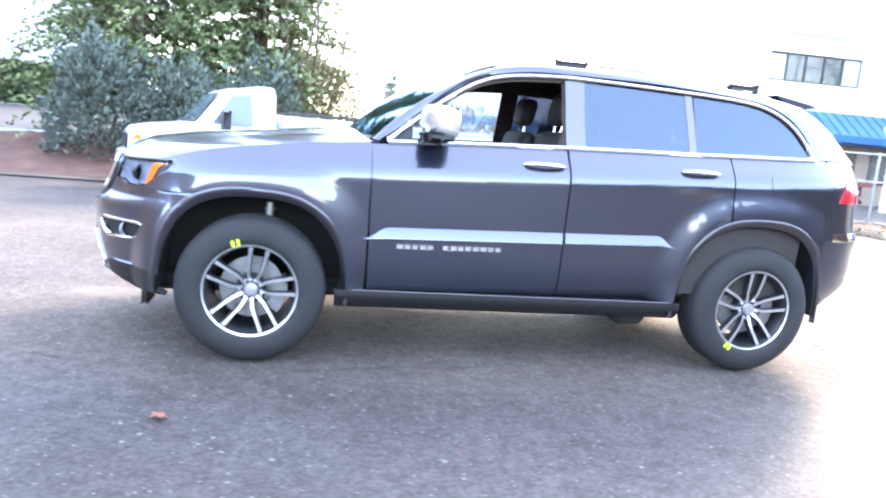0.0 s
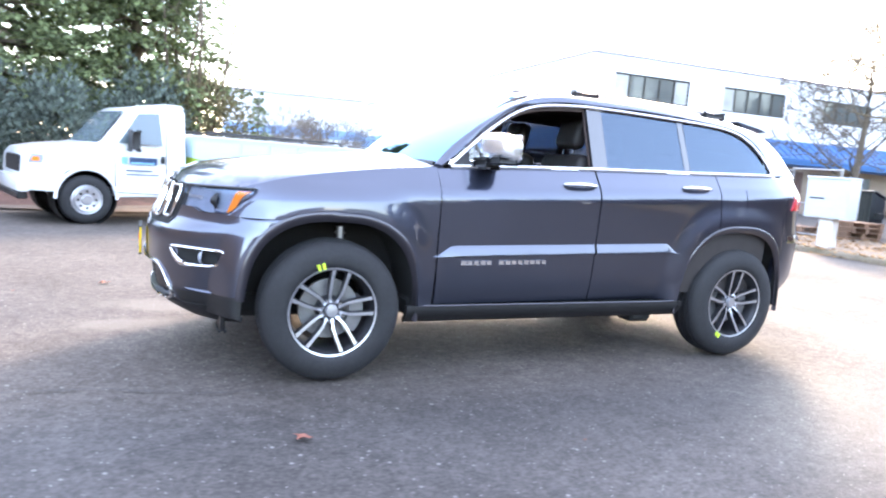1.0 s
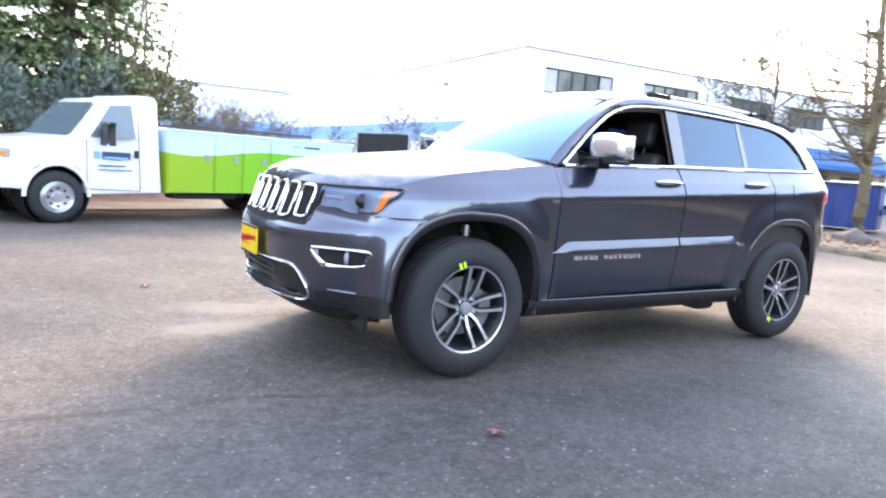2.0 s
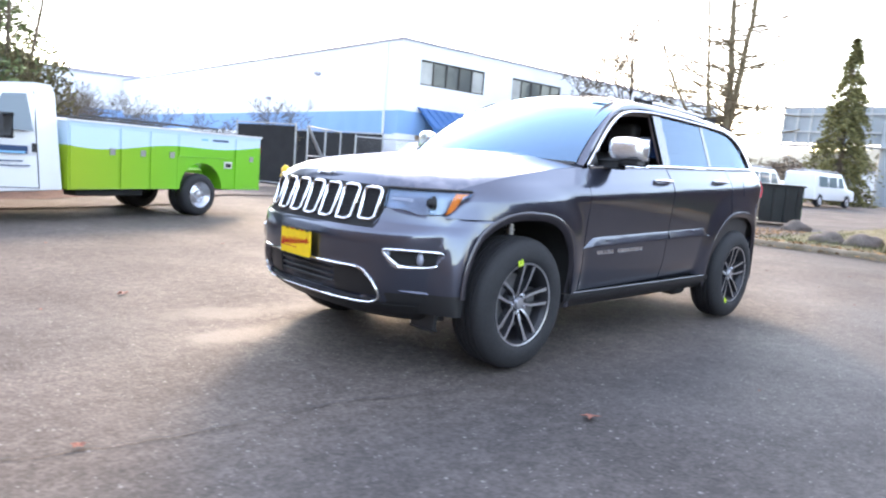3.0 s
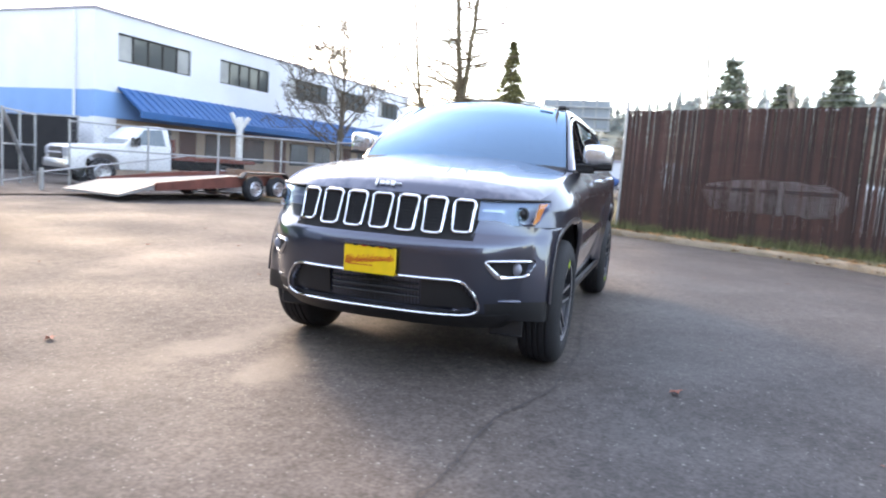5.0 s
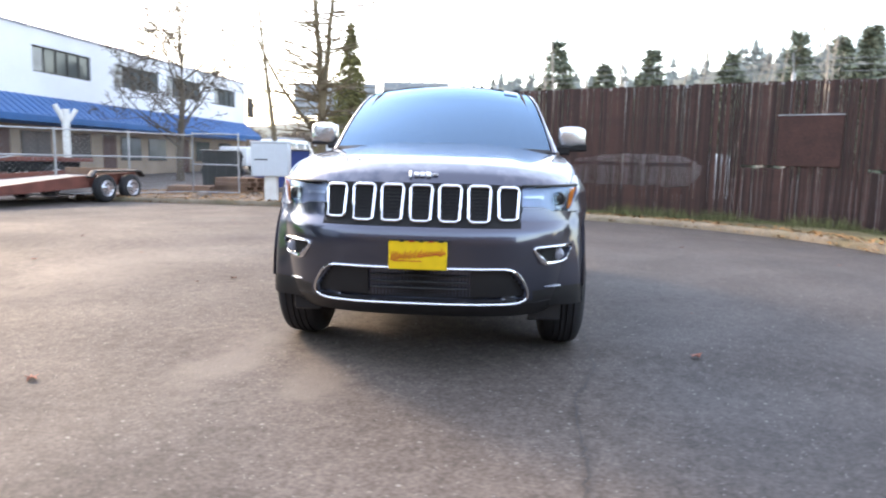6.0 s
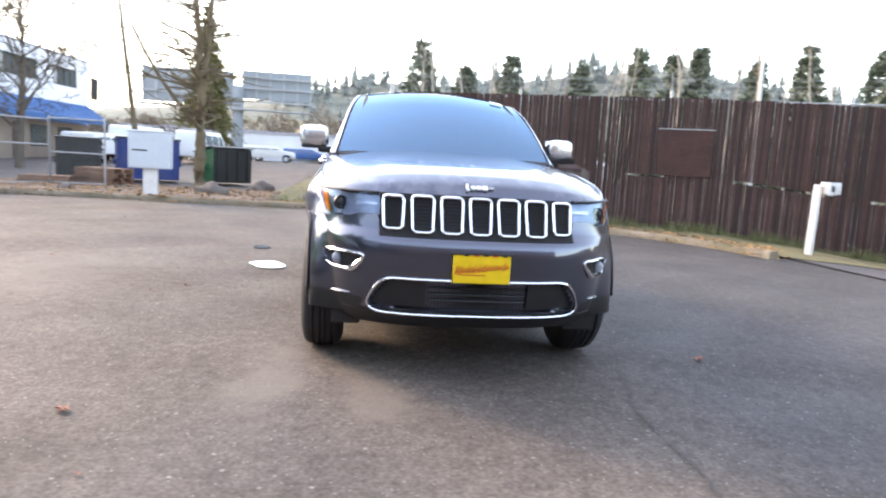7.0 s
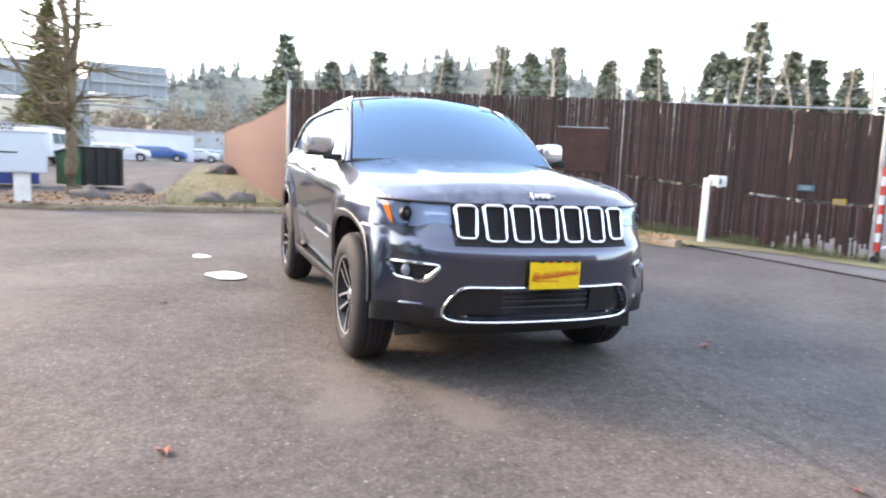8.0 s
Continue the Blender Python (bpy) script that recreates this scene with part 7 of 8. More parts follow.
def cab_side(s, outline, lift, thick, mat, parent, name, label=""):
    bm = bmesh.new()
    A, B = [], []
    for x, z in outline:
        w = HW - 0.26 * max(0, z - 1.25)
        A.append(bm.verts.new((x, s * (w + lift), z)))
        B.append(bm.verts.new((x, s * (w + lift - thick), z)))
    n = len(outline)
    bm.faces.new(A)
    bm.faces.new(B[::-1])
    for k in range(n):
        bm.faces.new((A[k], B[k], B[(k + 1) % n], A[(k + 1) % n]))
    return part(name, done(bm), mat, parent, label, smooth=0)


for s in (-1, 1):
    cab_side(s, [(0.44, 1.27), (0.76, 1.75), (1.08, 1.78), (1.10, 1.27)], 0.004, 0.02, VEHGLASS, cab, "door_window")
    for a, b in (((0.40, 0.50), (0.38, 1.22)), ((1.18, 0.48), (1.19, 1.82)), ((0.40, 0.50), (1.18, 0.48))):
        bm = bmesh.new()
        yw = lambda z: s * (HW - 0.26 * max(0, z - 1.25) + 0.001)
        rod(bm, (a[0], yw(a[1]), a[1]), (b[0], yw(b[1]), b[1]), 0.006, seg=5)
        part("door_seam", done(bm), RIMDARK, cab)
    cab_side(s, [(1.08, 0.98), (1.14, 0.98), (1.14, 1.10), (1.08, 1.10)], 0.012, 0.02, BLACKTRIM, cab, "door_handle")
    cab_side(s, [(-0.78, 0.90), (-0.60, 0.90), (-0.58, 1.02), (-0.74, 1.04)], 0.004, 0.02, LAMPBOWL, cab, "headlamp")
    cab_side(s, [(-0.74, 0.93), (-0.64, 0.93), (-0.64, 0.99), (-0.72, 0.99)], 0.008, 0.01, AMBER, cab, "turn_lamp")
    bm = bmesh.new()
    box(bm, 0.56, 0.68, s * 1.06, s * 1.22, 1.18, 1.46, 0.03, seg=2)
    box(bm, 0.60, 0.66, s * 0.93, s * 1.08, 1.24, 1.28, 0.01)
    box(bm, 0.60, 0.66, s * 0.90, s * 1.08, 1.38, 1.42, 0.01)
    part("mirror", done(bm), BLACKTRIM, cab)
    simple_wheel(truck, 0.0, s * 0.86, 0.375, 0.22, SATIN, s)
    simple_wheel(truck, 4.03, s * 0.88, 0.375, 0.20, SATIN, s, dual=True)
    bm = bmesh.new()
    ring = [(0.43 * math.cos(math.pi * k / 16), 0.385 + 0.46 * math.sin(math.pi * k / 16)) for k in range(17)]
    pipe(bm, [(x, s * (HW - 0.02), z) for x, z in ring], 0.03, 6)
    part("arch_lip", done(bm), VANWHITE, cab)
DECALBLUE = material("dark_blue_decal", (0.02, 0.05, 0.12), 0.4)
DECALSKY = material("sky_blue_decal", (0.20, 0.45, 0.68), 0.4)
for x0, x1, z0, z1, mt in ((0.60, 1.02, 0.95, 1.06, DECALBLUE), (0.62, 0.98, 0.955, 0.985, DECALSKY), (0.48, 0.57, 0.95, 1.06, DECALSKY), (0.55, 0.95, 0.84, 0.86, DECALBLUE), (0.55, 1.05, 0.78, 0.795, DECALBLUE)):
    cab_side(-1, [(x0, z0), (x1, z0), (x1, z1), (x0, z1)], 0.004 if mt is not DECALSKY else 0.007, 0.003, mt, cab, "door_decal", "plain logo shape")
slabw = [(0.16, 1.245), (0.57, 1.765)]
bm = bmesh.new()
A = [bm.verts.new((x - 0.012, y * (HW - 0.09 - 0.26 * max(0, z - 1.25)), z + 0.012)) for (x, z) in slabw for y in (-1, 1)]
bm.faces.new((A[0], A[1], A[3], A[2]))
part("windscreen", bm, VEHGLASS, cab)
bm = bmesh.new()
box(bm, -0.92, -0.74, -0.97, 0.97, 0.47, 0.68, 0.04, seg=2)
fb = part("front_bumper", done(bm), VANWHITE, truck)
bm = bmesh.new()
box(bm, -0.90, -0.76, -0.85, 0.85, 0.36, 0.468, 0.02)
part("bumper_valance", done(bm), BLACKTRIM, fb)
bm = bmesh.new()
box(bm, -0.835, -0.80, -0.55, 0.55, 0.74, 1.0, 0.02)
part("grille", done(bm), BLACKTRIM, cab)
bm = bmesh.new()
box(bm, -0.3, 5.3, -0.45, 0.45, 0.42, 0.60, 0.02)
box(bm, 1.75, 2.9, -0.93, -0.6, 0.36, 0.46, 0.02)
part("chassis", done(bm), WELL, truck)
for s in (-1, 1):
    bm = bmesh.new()
    lathe(bm, [(0.44, -0.20), (0.44, 0.30), (0.05, 0.30)], 24)
    bmesh.ops.translate(bm, verts=bm.verts, vec=(0, s * 0.75, 0.40))
    part("wheel_housing", done(bm), WELL, truck)

# service body livery: hills of green under a pale sky
LIV = bpy.data.materials.new("green_hill_livery")
LIV.use_nodes = True
nt = LIV.node_tree
b = nt.nodes["Principled BSDF"]
b.inputs["Roughness"].default_value = 0.35
b.inputs["Coat Weight"].default_value = 0.4
tc = nt.nodes.new("ShaderNodeTexCoord")
sx = nt.nodes.new("ShaderNodeSeparateXYZ")
nt.links.new(tc.outputs["Object"], sx.inputs[0])
def mnode(op, a, c=None):
    n = nt.nodes.new("ShaderNodeMath")
    n.operation = op
    for i, v in enumerate((a, c)):
        if v is None:
            continue
        if isinstance(v, (int, float)):
            n.inputs[i].default_value = v
        else:
            nt.links.new(v, n.inputs[i])
    return n.outputs[0]
wave = mnode("ADD", mnode("MULTIPLY", mnode("SINE", mnode("MULTIPLY", sx.outputs[0], 2.4)), 0.045), mnode("MULTIPLY", mnode("SINE", mnode("ADD", mnode("MULTIPLY", sx.outputs[0], 1.05), 2.3)), 0.07))
edge = mnode("ADD", wave, 1.19)
is_hill = mnode("LESS_THAN", sx.outputs[2], edge)
ramp = nt.nodes.new("ShaderNodeValToRGB")
ramp.color_ramp.elements[0].position, ramp.color_ramp.elements[0].color = 0.28, (0.28, 0.42, 0.02, 1)
ramp.color_ramp.elements[1].position, ramp.color_ramp.elements[1].color = 0.62, (0.14, 0.46, 0.02, 1)
nt.links.new(mnode("MULTIPLY", sx.outputs[0], 0.166), ramp.inputs[0])
mx = nt.nodes.new("ShaderNodeMix")
mx.data_type = "RGBA"
nt.links.new(is_hill, mx.inputs[0])
mx.inputs[6].default_value = (0.50, 0.66, 0.78, 1)
nt.links.new(ramp.outputs[0], mx.inputs[7])
nt.links.new(mx.outputs[2], b.inputs["Base Color"])

BT, BB = 1.46, 0.46
bm = bmesh.new()
def arch_pts(c, r, n=12):
    return [(c - r * math.cos(math.pi * k / n), BB + 0.02 + (r * 0.98) * math.sin(math.pi * k / n)) for k in range(n + 1)]
side = [(1.58, BB)] + arch_pts(4.03, 0.47) + [(5.45, BB), (5.45, BT), (1.58, BT)]
for s in (-1, 1):
    slab(bm, side, "y", s * 0.60, s * 1.0)
box(bm, 1.58, 5.45, -0.599, 0.599, 0.70, 0.80)
box(bm, 1.58, 1.64, -0.599, 0.599, 0.80, BT)
box(bm, 5.39, 5.45, -0.599, 0.599, 0.80, 1.25)
sb = part("service_body", done(bm), LIV, truck, "service body with green hills under pale blue sky", smooth=30)
doors = [(1.60, 2.40, BB + 0.02, BT - 0.05), (2.42, 2.94, BB + 0.02, BT - 0.05), (2.96, 3.50, BB + 0.02, BT - 0.05), (3.52, 4.78, 1.04, BT - 0.05), (4.80, 5.43, BB + 0.02, BT - 0.05)]
for s in (-1, 1):
    for k, (x0, x1, z0, z1) in enumerate(doors):
        bm = bmesh.new()
        box(bm, x0 + 0.008, x1 - 0.008, s * 0.99, s * 1.014, z0, z1, 0.006)
        d = part("locker_door", done(bm), LIV, sb)
        if k != 3:
            bm = bmesh.new()
            xx = x1 - 0.12 if k < 3 else x0 + 0.40
            box(bm, xx - 0.045, xx + 0.045, s * 1.012, s * 1.024, 1.00, 1.10, 0.004)
            part("latch", done(bm), STEEL, d)
    bm = bmesh.new()
    box(bm, 4.54, 4.72, s * 1.0, s * 1.012, 0.86, 0.98, 0.004)
    ff = part("fuel_flap", done(bm), PAINTWHITE, sb)
    bm = bmesh.new()
    box(bm, 4.57, 4.69, s * 1.012, s * 1.018, 0.88, 0.95)
    part("filler", done(bm), BLACKTRIM, ff)
    for x0, x1, z in ((4.25, 4.62, 1.33), (4.25, 4.55, 1.27), (4.25, 4.62, 1.21), (4.0, 4.15, 1.33)):
        bm = bmesh.new()
        box(bm, x0, x1, s * 1.013, s * 1.018, z, z + 0.035)
        part("body_decal", bm, DECALSKY if x0 < 4.1 else (DECALBLUE if z > 1.3 else LIV), sb, "plain printed bar")
bm = bmesh.new()
for s in (-1, 1):
    box(bm, 1.56, 5.47, s * 0.58, s * 1.02, BT + 0.002, BT + 0.03, 0.006)
part("body_cap", done(bm), VANWHITE, sb)
bm = bmesh.new()
box(bm, 5.46, 5.49, -0.98, -0.90, 1.18, 1.34, 0.01)
part("tail_lamp", done(bm), REDLENS, sb)
bm = bmesh.new()
for y in (-0.75, 0.75):
    pipe(bm, [(1.9, y, BT + 0.03), (1.9, y, BT + 0.10), (4.6, y, BT + 0.10), (4.6, y, BT + 0.03)], 0.02, 6)
part("load_rail", done(bm), BLACKTRIM, truck)


def pickup(name, m, label):
    ob = thing(name, m, label, "pickup")
    body = [(-0.92, 0.45), (-0.95, 0.70), (-0.92, 1.06), (-0.80, 1.14), (0.40, 1.22), (0.62, 1.24), (1.16, 1.78), (1.30, 1.84), (1.86, 1.85), (1.98, 1.80), (2.04, 1.26), (2.05, 0.50), (0.48, 0.48), (0.42, 0.78), (0.18, 0.92), (-0.18, 0.92), (-0.42, 0.78), (-0.48, 0.48)]
    bd = cab_body(body, 0.98, (1.24, 0.30), VANWHITE, ob, "body", 0.035)
    for s in (-1, 1):
        bm = bmesh.new()
        pts = [(0.86, 1.27), (1.24, 1.72), (1.80, 1.76), (1.86, 1.27)]
        A = [bm.verts.new((x, s * (0.98 - 0.30 * max(0, z - 1.24) + 0.004), z)) for x, z in pts]
        bm.faces.new(A)
        part("door_window", bm, VEHGLASS, bd)
        bm = bmesh.new()
        box(bm, 0.80, 0.98, s * 1.0, s * 1.2, 1.26, 1.44, 0.03)
        part("mirror", done(bm), BLACKTRIM, bd)
        bm = bmesh.new()
        box(bm, -0.96, -0.80, s * 0.60, s * 0.96, 0.80, 1.04, 0.02)
        part("headlamp", done(bm), LAMPBOWL, bd)
        for x in (0.0, 3.82):
            simple_wheel(ob, x, s * 0.86, 0.40, 0.26, SATIN, s)
    bm = bmesh.new()
    A = [bm.verts.new(v) for v in ((0.63, -0.88, 1.27), (0.63, 0.88, 1.27), (1.185, 0.75, 1.76), (1.185, -0.75, 1.76))]
    bm.faces.new(A)
    part("windscreen", bm, VEHGLASS, bd)
    bm = bmesh.new()
    box(bm, -0.97, -0.90, -0.58, 0.58, 0.72, 1.06, 0.02)
    gr = part("grille", done(bm), BLACKTRIM, bd)
    bm = bmesh.new()
    box(bm, -0.985, -0.965, -0.58, 0.58, 0.86, 0.92, 0.006)
    part("grille_bar", done(bm), CHROME, gr)
    bm = bmesh.new()
    box(bm, -1.02, -0.86, -0.97, 0.97, 0.46, 0.70, 0.04, seg=2)
    part("bumper", done(bm), SATIN, bd)
    bm = bmesh.new()
    box(bm, 2.10, 4.95, -1.05, 1.05, 0.86, 0.98, 0.01)
    bed = part("flat_bed", done(bm), RUST, ob)
    bm = bmesh.new()
    box(bm, 2.10, 2.16, -1.0, 1.0, 0.98, 1.50, 0.01)
    part("headboard", done(bm), RUST, bed)
    bm = bmesh.new()
    box(bm, 2.0, 4.9, -0.45, 0.45, 0.55, 0.86, 0.02)
    part("chassis", done(bm), WELL, ob)
    return ob


pickup("white_pickup", Matrix.Translation((11.84, 15.15, 0.03)) @ Matrix.Rotation(radians(-25), 4, "Z"), "white single cab pickup with low flat bed by the gate")


def van(name, m, label, mat, rack=True, h=1.95, group=""):
    ob = thing(name, m, label, "van", group)
    body = [(-0.85, 0.40), (-0.88, 0.75), (-0.75, 1.0), (0.15, 1.12), (0.75, h - 0.12), (0.95, h), (4.0, h), (4.1, h - 0.1), (4.15, 0.42), (3.75, 0.40), (3.65, 0.65), (3.4, 0.74), (3.15, 0.65), (3.05, 0.40), (0.42, 0.40), (0.33, 0.66), (0.0, 0.76), (-0.33, 0.66), (-0.42, 0.40)]
    bd = cab_body(body, 0.95, (1.1, 0.14), mat, ob, "body", 0.04)
    for s in (-1, 1):
        for x0, x1 in ((0.55, 1.35), (1.5, 2.5), (2.65, 3.7)):
            bm = bmesh.new()
            pts = [(x0, 1.15), (x0 + (0.3 if x0 < 1 else 0), h - 0.22), (x1, h - 0.22), (x1, 1.15)]
            A = [bm.verts.new((x, s * (0.95 - 0.14 * max(0, z - 1.1) + 0.005), z)) for x, z in pts]
            bm.faces.new(A)
            part("side_window", bm, VEHGLASS, bd)
        for x in (0.0, 3.4):
            simple_wheel(ob, x, s * 0.84, 0.35, 0.22, SATIN, s)
    bm = bmesh.new()
    A = [bm.verts.new(v) for v in ((0.19, -0.82, 1.16), (0.19, 0.82, 1.16), (0.735, 0.74, h - 0.16), (0.735, -0.74, h - 0.16))]
    bmesh.ops.translate(bm, verts=bm.verts, vec=(-0.012, 0, 0.01))
    bm.faces.new(A)
    part("windscreen", bm, VEHGLASS, bd)
    if rack:
        for x in (1.2, 2.2, 3.4):
            bm = bmesh.new()
            pipe(bm, [(x, -0.75, h - 0.03), (x, -0.75, h + 0.12), (x, 0.75, h + 0.12), (x, 0.75, h - 0.03)], 0.028, 4, up=(1, 0, 0))
            part("rack_bar", done(bm), BEAM, bd, smooth=0)
    return ob


GREENCAR = material("dark_green_car_paint", (0.04, 0.09, 0.06), 0.3, coat=0.8, var=0.05)
BLUECAR = material("blue_car_paint", (0.04, 0.12, 0.34), 0.3, coat=0.8, var=0.05)
SILVERCAR = material("silver_car_paint", (0.48, 0.50, 0.52), 0.3, 0.5, coat=0.8, var=0.05)
def gz_at(x, y, rz):
    return Matrix.Translation((x, y, ground_z(x, y))) @ Matrix.Rotation(radians(rz), 4, "Z")
van("parked_van", gz_at(42.5, 9.6, 172), "white work van with roof rack in the far lot", VANWHITE)
van("parked_van", gz_at(40.5, 12.6, 170), "white work van beside a smaller van", VANWHITE, h=2.0)
van("parked_car", gz_at(37.5, 13.8, 168), "white car parked in the far lot", VANWHITE, False, 1.5)
for k, (x, y, rz, mt, lab) in enumerate(((72, 3.5, 80, BLUECAR, "blue car in the distant lot"), (75, 0.2, 85, VANWHITE, "white car in the distant lot"), (78, -1.8, 85, SILVERCAR, "silver car in the distant lot"), (62, 6.5, 95, VANWHITE, "white car in the distant lot"), (66, 9.5, 90, SILVERCAR, "silver car in the distant lot"), (54, 15.5, 85, SILVERCAR, "silver car near the spruce"))):
    van("parked_car", gz_at(x, y, rz), lab, mt, False, 1.48, "cars in the distant lot")

van("parked_car", gz_at(13.67, -2.01, 239), "white car parked close behind the slatted fence", VANWHITE, False, 1.45)

# flatbed trailer
TIMBER = material("weathered_timber", (0.22, 0.13, 0.085), 0.85, var=0.25, scale=3, fine=0.3, fscale=40, random_var=0.2, bump=0.4, bscale=40)
DECK = material("worn_grey_deck", (0.26, 0.25, 0.24), 0.6, 0.2, var=0.2, scale=1.5, fine=0.2, fscale=30)
tr = thing("flatbed_trailer", Matrix.Translation((7.5, 9.95, ground_z(9, 9))) @ Matrix.Rotation(radians(-11), 4, "Z"), "low flatbed trailer with grey deck and tandem wheels", "trailer")
bm = bmesh.new()
slab(bm, [(0.0, 0.10), (0.9, 0.30), (4.9, 0.52), (4.9, 0.60), (0.9, 0.38), (0.0, 0.15)], "y", -0.10, 1.95)
part("deck", done(bm), DECK, tr, smooth=0)
for y in (-0.14, 1.99):
    bm = bmesh.new()
    slab(bm, [(0.9, 0.24), (5.0, 0.42), (5.0, 0.70), (3.1, 0.62), (0.9, 0.42)], "y", y - 0.03, y + 0.03)
    part("side_rail", done(bm), RUST, tr, smooth=0)
bm = bmesh.new()
box(bm, 4.92, 5.02, -0.12, 1.97, 0.45, 0.78)
part("end_board", done(bm), TIMBER, tr, smooth=0)
for x in (3.75, 4.60):
    for s, y in ((-1, -0.32), (1, 2.17)):
        simple_wheel(tr, x, y, 0.33, 0.20, SATIN, s)
bm = bmesh.new()
pipe(bm, [(3.3, -0.32, 0.60), (3.45, -0.32, 0.74), (4.9, -0.32, 0.74), (5.05, -0.32, 0.60)], 0.03, 6, squash=3.5, up=(0, 1, 0))
part("mudguard", done(bm), BLACKTRIM, tr)

# chain-link gate and fence by the warehouse
SCREEN = material("black_privacy_screen", (0.02, 0.02, 0.022), 0.9, var=0.2, scale=3)
def link_fence(name, a, b, h, label, posts, screen=0.0, rails=(0.1, 1.0), brace=False, mesh=True):
    a, b = Vector((*a, ground_z(*a))), Vector((*b, ground_z(*b)))
    ob = thing(name, Matrix.Translation(a), label, "fence")
    d = b - a
    for k in range(posts + 1):
        p = d * (k / posts)
        bm = bmesh.new()
        rod(bm, p + Vector((0, 0, -0.1)), p + Vector((0, 0, h + 0.05)), 0.028, seg=8)
        part("fence_post", done(bm), GALV, ob)
    for r in rails:
        bm = bmesh.new()
        rod(bm, Vector((0, 0, r * h)), d + Vector((0, 0, r * h)), 0.022, seg=6)
        part("fence_rail", done(bm), GALV, ob)
    if brace:
        bm = bmesh.new()
        rod(bm, Vector((0, 0, h)), d * 0.77 + Vector((0, 0, 0.14 * h)), 0.05, seg=8)
        part("brace", done(bm), GALV, ob)
    if mesh:
        bm = bmesh.new()
        n = int(d.length / 0.14)
        m = h / d.length * n
        for k in range(-int(m), n):
            for sgn in (1, -1):
                t0, t1 = k / n, (k + m) / n
                z0, z1 = (0.05, h) if sgn > 0 else (h, 0.05)
                c0, c1 = max(0.0, t0), min(1.0, t1)
                if c1 <= c0:
                    continue
                f0, f1 = (c0 - t0) / (t1 - t0), (c1 - t0) / (t1 - t0)
                rod(bm, d * c0 + Vector((0, 0, z0 + (z1 - z0) * f0)), d * c1 + Vector((0, 0, z0 + (z1 - z0) * f1)), 0.0022, seg=3, caps=False)
        tagged(part("wire_mesh", bm, WIRE, ob, smooth=0), "", kind="stuff")
    if screen:
        bm = bmesh.new()
        n_ = Vector((-d.y, d.x, 0)).normalized() * 0.05
        vs = [bm.verts.new(q) for q in (Vector((0, 0, 0.1)) + n_, d + Vector((0, 0, 0.1)) + n_, d + Vector((0, 0, h * screen)) + n_, Vector((0, 0, h * screen)) + n_)]
        bm.faces.new(vs)
        r = bmesh.ops.extrude_face_region(bm, geom=list(bm.faces))
        bmesh.ops.translate(bm, verts=[v for v in r["geom"] if isinstance(v, bmesh.types.BMVert)], vec=n_ * 0.2)
        part("privacy_screen", done(bm), SCREEN, ob, smooth=0)
    return ob


link_fence("yard_gate", (8.28, 14.26), (10.9, 16.25), 1.95, "open galvanised yard gate with heavy diagonal brace", 2, 0, (0.08, 0.55, 1.0), True, False)
link_fence("screened_cage", (15.0, 19.0), (14.2, 24.5), 2.2, "black screened storage cage beside the warehouse", 3, 0.98, (0.08, 0.55, 1.0), False, False)
link_fence("gate_leaf", (7.5, 17.2), (8.2, 14.8), 2.0, "black screened gate leaf", 1, 0.97, (0.08, 1.0), False, False)
link_fence("yard_fence", (9.2, 13.1), (15.2, 8.6), 1.75, "galvanised chain-link fence along the yard", 4, 0, (0.05, 0.62, 1.0))
link_fence("yard_fence", (15.2, 8.6), (15.2, 7.2), 1.8, "short chain-link return with heavy end post", 1, 0, (0.05, 0.5, 1.0))
bm = bmesh.new()
pipe(bm, [(8.3, 13.0, 0.45), (12.2, 12.0, 1.05)], 0.02, 8)
sg = part("swing_barrier", done(bm), GALV, None)
tagged(sg, "thin sloping steel swing barrier arm before the pickup", "barrier")
bm = bmesh.new()
rod(bm, (8.3, 13.0, -0.1), (8.3, 13.0, 0.55), 0.05)
part("barrier_post", done(bm), GALV, sg)

# hydrant and bucket
HYDR = material("yellow_hydrant_paint", (0.70, 0.45, 0.02), 0.5, var=0.15, scale=8)
hy = thing("fire_hydrant", Matrix.Translation((7.0, 13.3, 0)), "yellow fire hydrant at the yard edge", "hydrant")
bm = bmesh.new()
lathe(bm, [(0.001, 0.78), (0.05, 0.77), (0.11, 0.70), (0.13, 0.62), (0.11, 0.60), (0.10, 0.15), (0.15, 0.12), (0.15, 0.0)], 20, axis="z")
part("barrel", done(bm), HYDR, hy)
for s in (-1, 1):
    bm = bmesh.new()
    rod(bm, (0, s * 0.09, 0.48), (0, s * 0.19, 0.48), 0.055, seg=10)
    part("outlet", done(bm), HYDR, hy)
bk = bmesh.new()
lathe(bk, [(0.001, 0.0), (0.12, 0.0), (0.15, 0.30), (0.16, 0.30), (0.145, 0.28), (0.12, 0.02)], 20, axis="z")
bmesh.ops.translate(bk, verts=bk.verts, vec=(6.75, 12.75, ground_z(6.7, 12.7)))
tagged(part("bucket", done(bk), PAINTWHITE, None), "white plastic bucket on the dirt", "bucket")

# cluster mail unit
CBU = material("pale_grey_enamel", (0.56, 0.60, 0.64), 0.45, var=0.06, scale=2, fine=0.05, fscale=50)
cb = thing("cluster_mail_box", Matrix.Translation((12.2, 5.2, ground_z(13, 5) + 0.05)) @ Matrix.Rotation(radians(186), 4, "Z") @ Matrix.Diagonal((0.88, 0.88, 0.855, 1)), "pale grey cluster mail box on a white pedestal", "mail box")
bm = bmesh.new()
